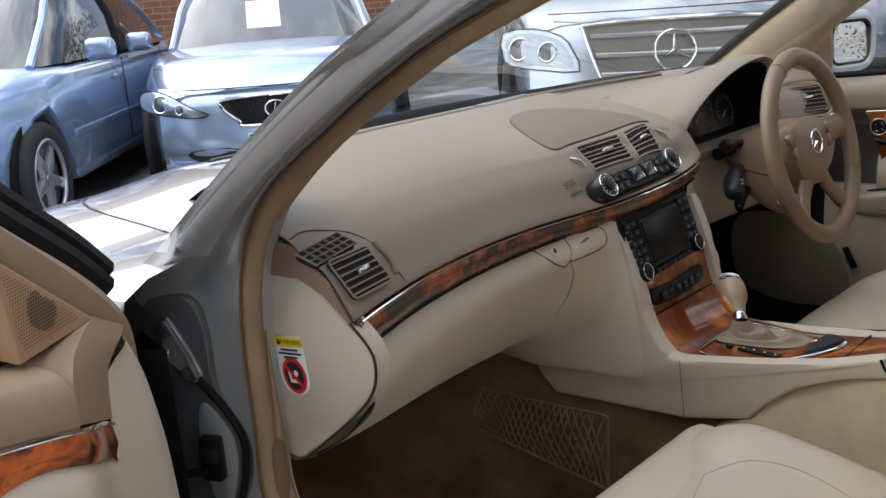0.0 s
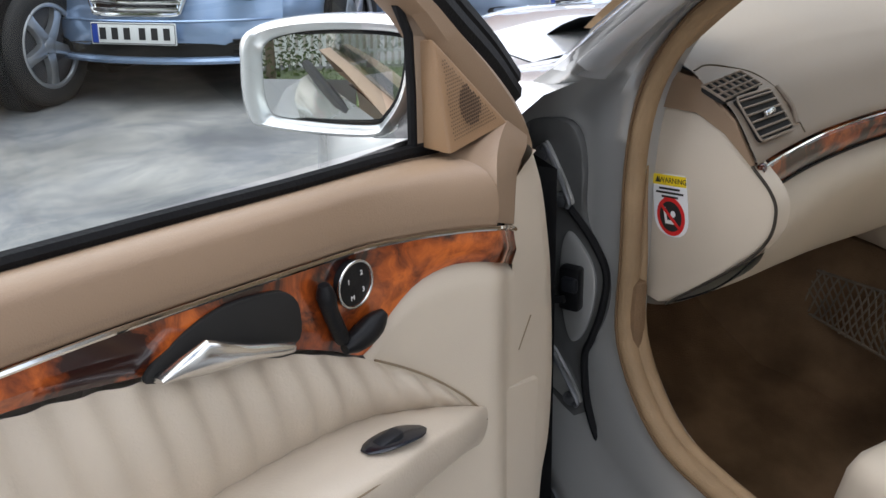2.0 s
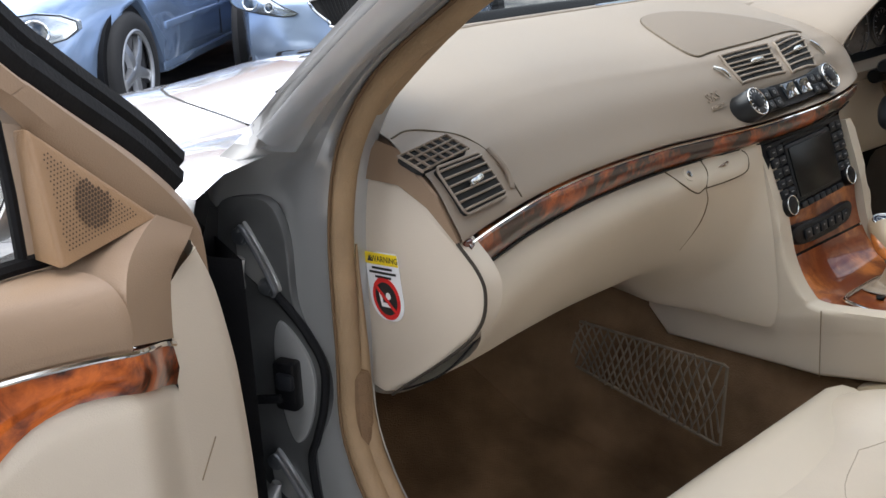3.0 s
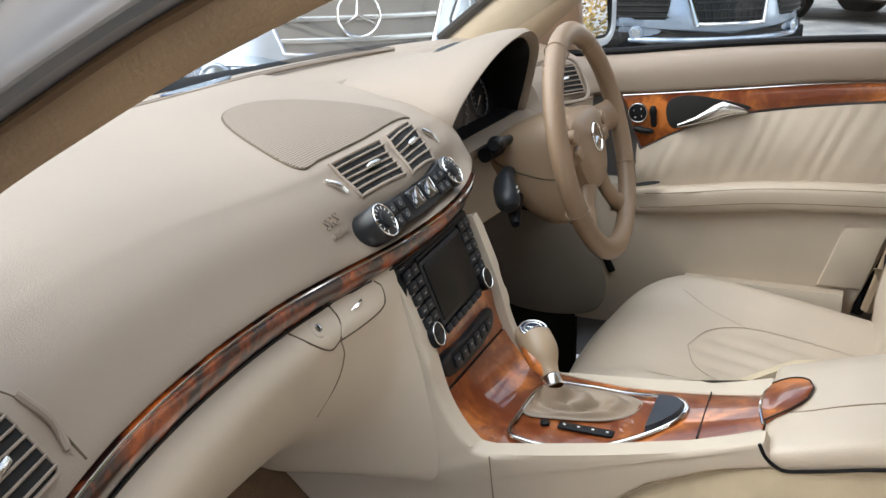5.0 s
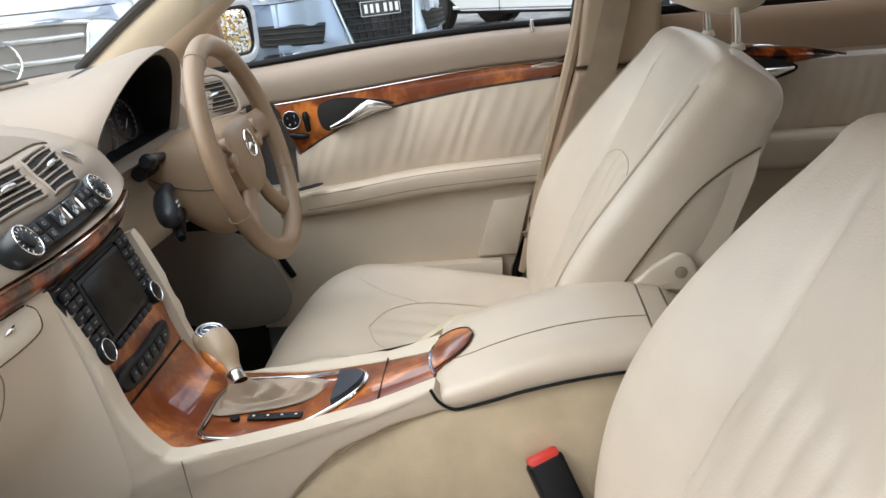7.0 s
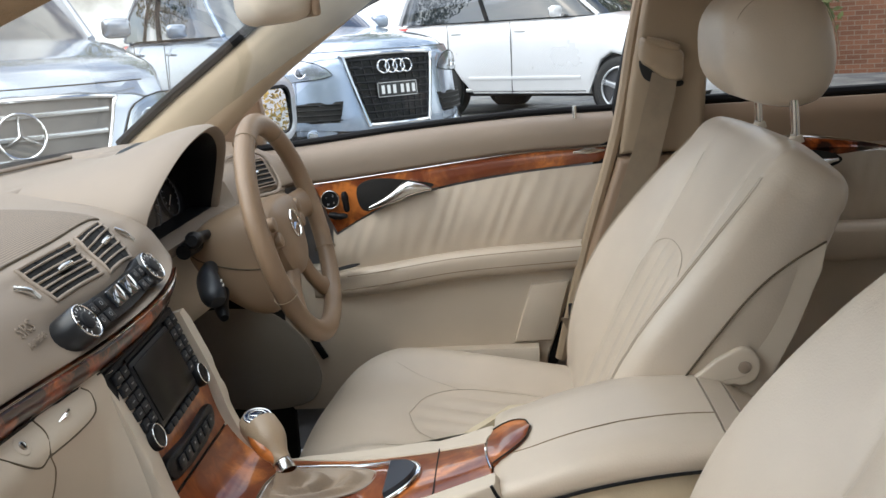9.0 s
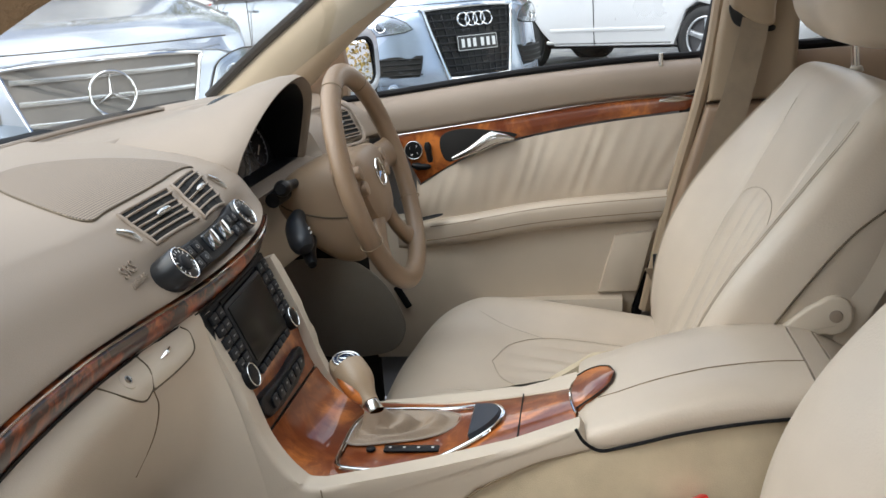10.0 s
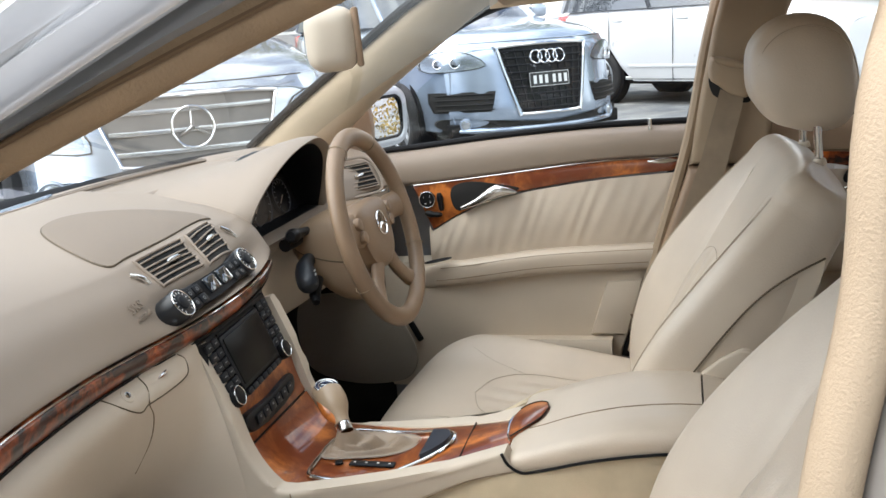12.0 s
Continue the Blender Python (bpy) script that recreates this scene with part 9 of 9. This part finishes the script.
car("parked_suv", "silver blue off-roader with tall black grille and four chrome rings", (7.22, 0.63), 52, RINGSILVER, L=5.05, W=1.02, hood=1.14, belt=1.27, roof=1.80, wb=3.0, over=1.10, R=0.38, kind_="wagon", screen=1.65, bow=0.52,
    front=dict(grille=(0.43, 0.455, 1.03), taper=0.72, bars=9, bar_r=0.006, gmat=BLACK, bmat=DARKGREY, ribs=10, frame_r=0.018, emblem="rings", er=0.056, ez=0.93, lamp=[(0.53, 0.885), (0.70, 0.850), (0.94, 0.840), (0.995, 0.90), (0.95, 0.985), (0.80, 1.02), (0.64, 0.985)], bulbs=[(0.76, 0.915, 0.040), (0.88, 0.910, 0.034)], fog=(0.74, 0.385, 0.042), crease=0, plate=(0, 0.735, 0.40, 0.13, True), side_intake=[(0.48, 0.665), (0.70, 0.665), (0.95, 0.665), (0.955, 0.58), (0.93, 0.490), (0.70, 0.490), (0.53, 0.490), (0.50, 0.58)], tight=True, intake=[(-0.90, 0.43), (-0.6, 0.42), (-0.4, 0.36), (0.4, 0.36), (0.6, 0.42), (0.90, 0.43), (0.88, 0.345), (0.5, 0.30), (-0.5, 0.30), (-0.88, 0.345)], lean=0.18))
car("parked_suv", "silver white off-roader parked side-on", (11.1, -3.0), 35, WHITE, L=4.8, W=0.95, hood=1.16, belt=1.285, roof=1.90, wb=2.86, over=0.95, R=0.38, kind_="wagon", front=None)
car("parked_saloon", "dark grey saloon with alloy wheels", (-1.90, 5.15), 47, DARKCAR, L=4.8, W=0.91, front=None)
car("parked_wagon", "dull silver wagon behind the others", (5.6, 4.1), 62, mat("dull_silver_paint", (0.40, 0.41, 0.41), 0.35, metal=0.4, var=0.03, coat=0.8), L=4.7, W=0.92, hood=0.98, belt=1.05, roof=1.60, kind_="wagon", R=0.35, front=None)
car("parked_saloon", "white saloon at the far end of the yard", (12.5, -10.5), 20, WHITE, L=4.7, W=0.91, front=None)
sheet = thing("price_sheet", "white paper sheet inside a windscreen", "paper")
part("paper", box((0.24, 0.004, 0.30), (0, 0, 0), 0, m=Matrix.Translation((3.02, 5.15, 1.14)) @ Matrix.Rotation(radians(-38), 4, "Z") @ Matrix.Rotation(radians(-52), 4, "X")), plain("paper_white", (0.85, 0.85, 0.84), 0.8), sheet)


def brick_mat(name):
    m = bpy.data.materials.new(name)
    m.use_nodes = True
    n, l = m.node_tree.nodes, m.node_tree.links
    b = n["Principled BSDF"]
    tc, br = n.new("ShaderNodeTexCoord"), n.new("ShaderNodeTexBrick")
    br.inputs["Color1"].default_value, br.inputs["Color2"].default_value, br.inputs["Mortar"].default_value = (0.30, 0.13, 0.075, 1), (0.20, 0.085, 0.05, 1), (0.32, 0.27, 0.21, 1)
    br.inputs["Scale"].default_value, br.inputs["Mortar Size"].default_value = 1.0, 0.006
    br.inputs["Brick Width"].default_value, br.inputs["Row Height"].default_value = 0.24, 0.086
    l.new(tc.outputs["UV"], br.inputs["Vector"])
    l.new(br.outputs["Color"], b.inputs["Base Color"])
    bp = n.new("ShaderNodeBump")
    bp.inputs["Strength"].default_value, bp.inputs["Distance"].default_value = 0.6, 0.01
    bp.invert = True
    l.new(br.outputs["Fac"], bp.inputs["Height"])
    l.new(bp.outputs["Normal"], b.inputs["Normal"])
    b.inputs["Roughness"].default_value = 0.9
    return m


BRICK = brick_mat("red_brick")


def wall_plane(name, a, b, h, parent, depth=0.3):
    """A brick wall from a to b with real-size courses."""
    a, b = V(*a), V(*b)
    d = (b - a).normalized()
    nrm = V(d.y, -d.x, 0)
    bm = bmesh.new()
    uv = bm.loops.layers.uv.new("UVMap")
    ln = (b - a).length
    for off in (0, depth):
        vs = [bm.verts.new(p - nrm * off) for p in (a, b, b + V(0, 0, h), a + V(0, 0, h))]
        fc = bm.faces.new(vs)
        for lp, q in zip(fc.loops, ((0, 0), (ln, 0), (ln, h), (0, h))):
            lp[uv].uv = q
    return part(name, bm, BRICK, parent, "", False)


b1 = thing("brick_building", "red brick building behind the parked cars", "building", kind="structure")
wall_plane("wall", (-6, 14.5, 0), (9.5, 10.5, 0), 3.3, b1)
b2 = thing("brick_building", "brown brick building with a dark doorway", "building", kind="structure")
wall_plane("wall", (18.0, -2.5, 0), (15.0, -14.0, 0), 5.5, b2)
mdo = basis((16.6, -8.0, 0.2), (-0.25, -0.968, 0), (0, 0, 1))
part("door", box((1.1, 2.3, 0.1), (0.9, 1.1, 0.02), 0.01, 1, mdo), DARKCAR, b2, "dark doorway")
part("door_frame", ring_rect(1.2, 2.4, 0.05, mdo @ Matrix.Translation((0.9, 1.1, 0.08)), 0.02), BLACK, b2)

LEAF = mat("green_leaves", (0.085, 0.13, 0.03), 0.6, var=0.35, vscale=3)
LEAF2 = mat("olive_leaves", (0.13, 0.15, 0.05), 0.6, var=0.35, vscale=3)
BARK = mat("bark", (0.16, 0.12, 0.085), 0.9, var=0.3, vscale=8, grain=1.0, gscale=40)


def tree(name, label, at, height, spread, leaf, n, seed, low=0.35, leaf_size=1.0):
    rnd = random.Random(seed)
    t = thing(name, label, "tree", "trees behind")
    base_ = V(at[0], at[1], ground_z(at[0]))
    trunk = sweep(cat([base_, base_ + V(0.05, 0.03, height * 0.25), base_ + V(-0.03, 0.06, height * 0.5), base_ + V(0.04, 0, height * 0.8)], 4), [0.16 * height / 5 * (1 - 0.065 * i) for i in range(13)], 9)
    for k in range(9):
        q, z = rnd.uniform(0, 6.28), height * rnd.uniform(0.3, 0.7)
        d = V(math.cos(q), math.sin(q), 0)
        sweep([base_ + V(0, 0, z), base_ + d * spread * 0.4 + V(0, 0, z + height * 0.08), base_ + d * spread * 0.8 + V(0, 0, z + height * 0.2)], [0.05, 0.03, 0.012], 6, bm=trunk)
    part("trunk", trunk, BARK, t)
    vs, fs = [], []
    for k in range(n):
        q, f = rnd.uniform(0, 6.28), rnd.random()
        z = low + (1 - low) * f
        rad = spread * math.sin(math.pi * min(1, 0.15 + 0.8 * f)) ** 0.7 * rnd.uniform(0.35, 1.05) * (1 + 0.25 * math.sin(3 * q + 7 * f))
        c = base_ + V(rad * math.cos(q), rad * math.sin(q), height * z)
        a = V(rnd.gauss(0, 1), rnd.gauss(0, 1), rnd.gauss(0, 1)).normalized()
        b = a.orthogonal().normalized()
        s = rnd.uniform(0.05, 0.11) * height / 5 * leaf_size
        i = len(vs)
        vs += [c - a * s, c + b * s * 0.5 + V(0, 0, 0.01), c + a * s, c - b * s * 0.5]
        fs.append((i, i + 1, i + 2, i + 3))
    me = bpy.data.meshes.new("crown")
    me.from_pydata([tuple(v) for v in vs], [], fs)
    me.materials.append(leaf)
    crown = new("crown", me)
    crown.parent = t
    return t


tree("conifer", "dense green conifer beside the brick building", (13.2, -8.6), 6.0, 1.2, LEAF2, 5200, 1, 0.06)
tree("conifer", "dense green conifer beside the brick building", (15.2, -4.6), 6.5, 1.1, LEAF2, 4200, 2, 0.06)
tree("tree", "leafy green tree behind the parked off-roaders", (17.0, 3.5), 7.0, 3.0, LEAF, 6000, 3)
tree("tree", "leafy green tree behind the parked off-roaders", (14.0, 8.0), 7.0, 3.0, LEAF2, 5000, 4)
LEAF3 = mat("golden_leaves", (0.34, 0.23, 0.06), 0.6, var=0.35, vscale=3)
tree("golden_tree", "low leafy golden tree behind the car", (8.2, -8.6), 4.5, 2.4, LEAF3, 15000, 8, 0.08, 0.45)
for k, (x, y) in enumerate(((-13.0, -5.2), (-12.0, -8.5), (-15.5, -3.6), (-11.5, -12.0))):
    tree("garden_shrub", "sunlit green garden shrub behind the car", (x, y), 2.6 + 0.5 * (k % 2), 1.2, (LEAF, LEAF2)[k % 2], 3000, 10 + k, 0.08)
# Tall trees added to darken sky reflections and cut light from the left.
for k, (x, y, h) in enumerate(((-13.5, 2.5, 9.0), (-18.0, -4.5, 10.0), (-10.0, -15.5, 9.5))):
    tree("tree", "tall leafy tree added to cut light from the left", (x, y), h, 3.4, (LEAF2, LEAF)[k % 2], 9000, 30 + k, 0.30)
verge = thing("grass_verge", "mown green grass verge by the street", "grass", kind="stuff")
rnd = random.Random(5)
vs, fs = [], []
for k in range(9000):
    x, y = rnd.uniform(-16.5, -10.1), rnd.uniform(-15, 0)
    h, q = rnd.uniform(0.03, 0.08), rnd.uniform(0, 6.28)
    i = len(vs)
    vs += [(x - 0.02 * math.cos(q), y - 0.02 * math.sin(q), 0.0), (x + 0.02 * math.cos(q), y + 0.02 * math.sin(q), 0.0), (x + rnd.uniform(-0.04, 0.04), y + rnd.uniform(-0.04, 0.04), h)]
    fs.append((i, i + 1, i + 2))
me = bpy.data.meshes.new("blades")
me.from_pydata(vs, [], fs)
me.materials.append(LEAF)
blades = new("blades", me)
blades.parent = verge
part("turf", box((6.4, 15, 0.04), (-13.3, -7.5, 0.01), 0.01), LEAF, verge)
fence = thing("garden_fence", "white picket garden fence", "fence")
for k in range(60):
    part("slat", box((0.02, 0.09, 0.95), (-16.6, -14.5 + 0.16 * k, 0.55), 0.006, 1), PLATE, fence)
for z in (0.35, 0.85):
    part("rail", box((0.03, 9.8, 0.06), (-16.63, -9.75, z), 0.005, 1), PLATE, fence)
house = thing("house", "pale rendered house across the street", "house")
part("wall", box((5, 9, 3.2), (-21, -11, 1.6), 0.02), mat("cream_render", (0.62, 0.58, 0.50), 0.9, var=0.08, vscale=1), house)
part("roof", loft([[V(-24, -16, 3.1), V(-24, -6, 3.1)], [V(-21, -15, 5.0), V(-21, -7, 5.0)], [V(-18, -16, 3.1), V(-18, -6, 3.1)]]), mat("terracotta_roof", (0.30, 0.11, 0.06), 0.85, var=0.2, vscale=3), house)
for y in (-14.0, -11.0, -8.2):
    w_ = part("window", box((0.06, 1.3, 1.2), (-18.5, y, 1.7), 0.01), CARGLASS, house)
    part("window_frame", box((0.04, 1.45, 0.08), (-18.47, y, 2.34), 0.005), PLATE, w_)
    part("window_sill", box((0.10, 1.5, 0.06), (-18.45, y, 1.06), 0.005), PLATE, w_)
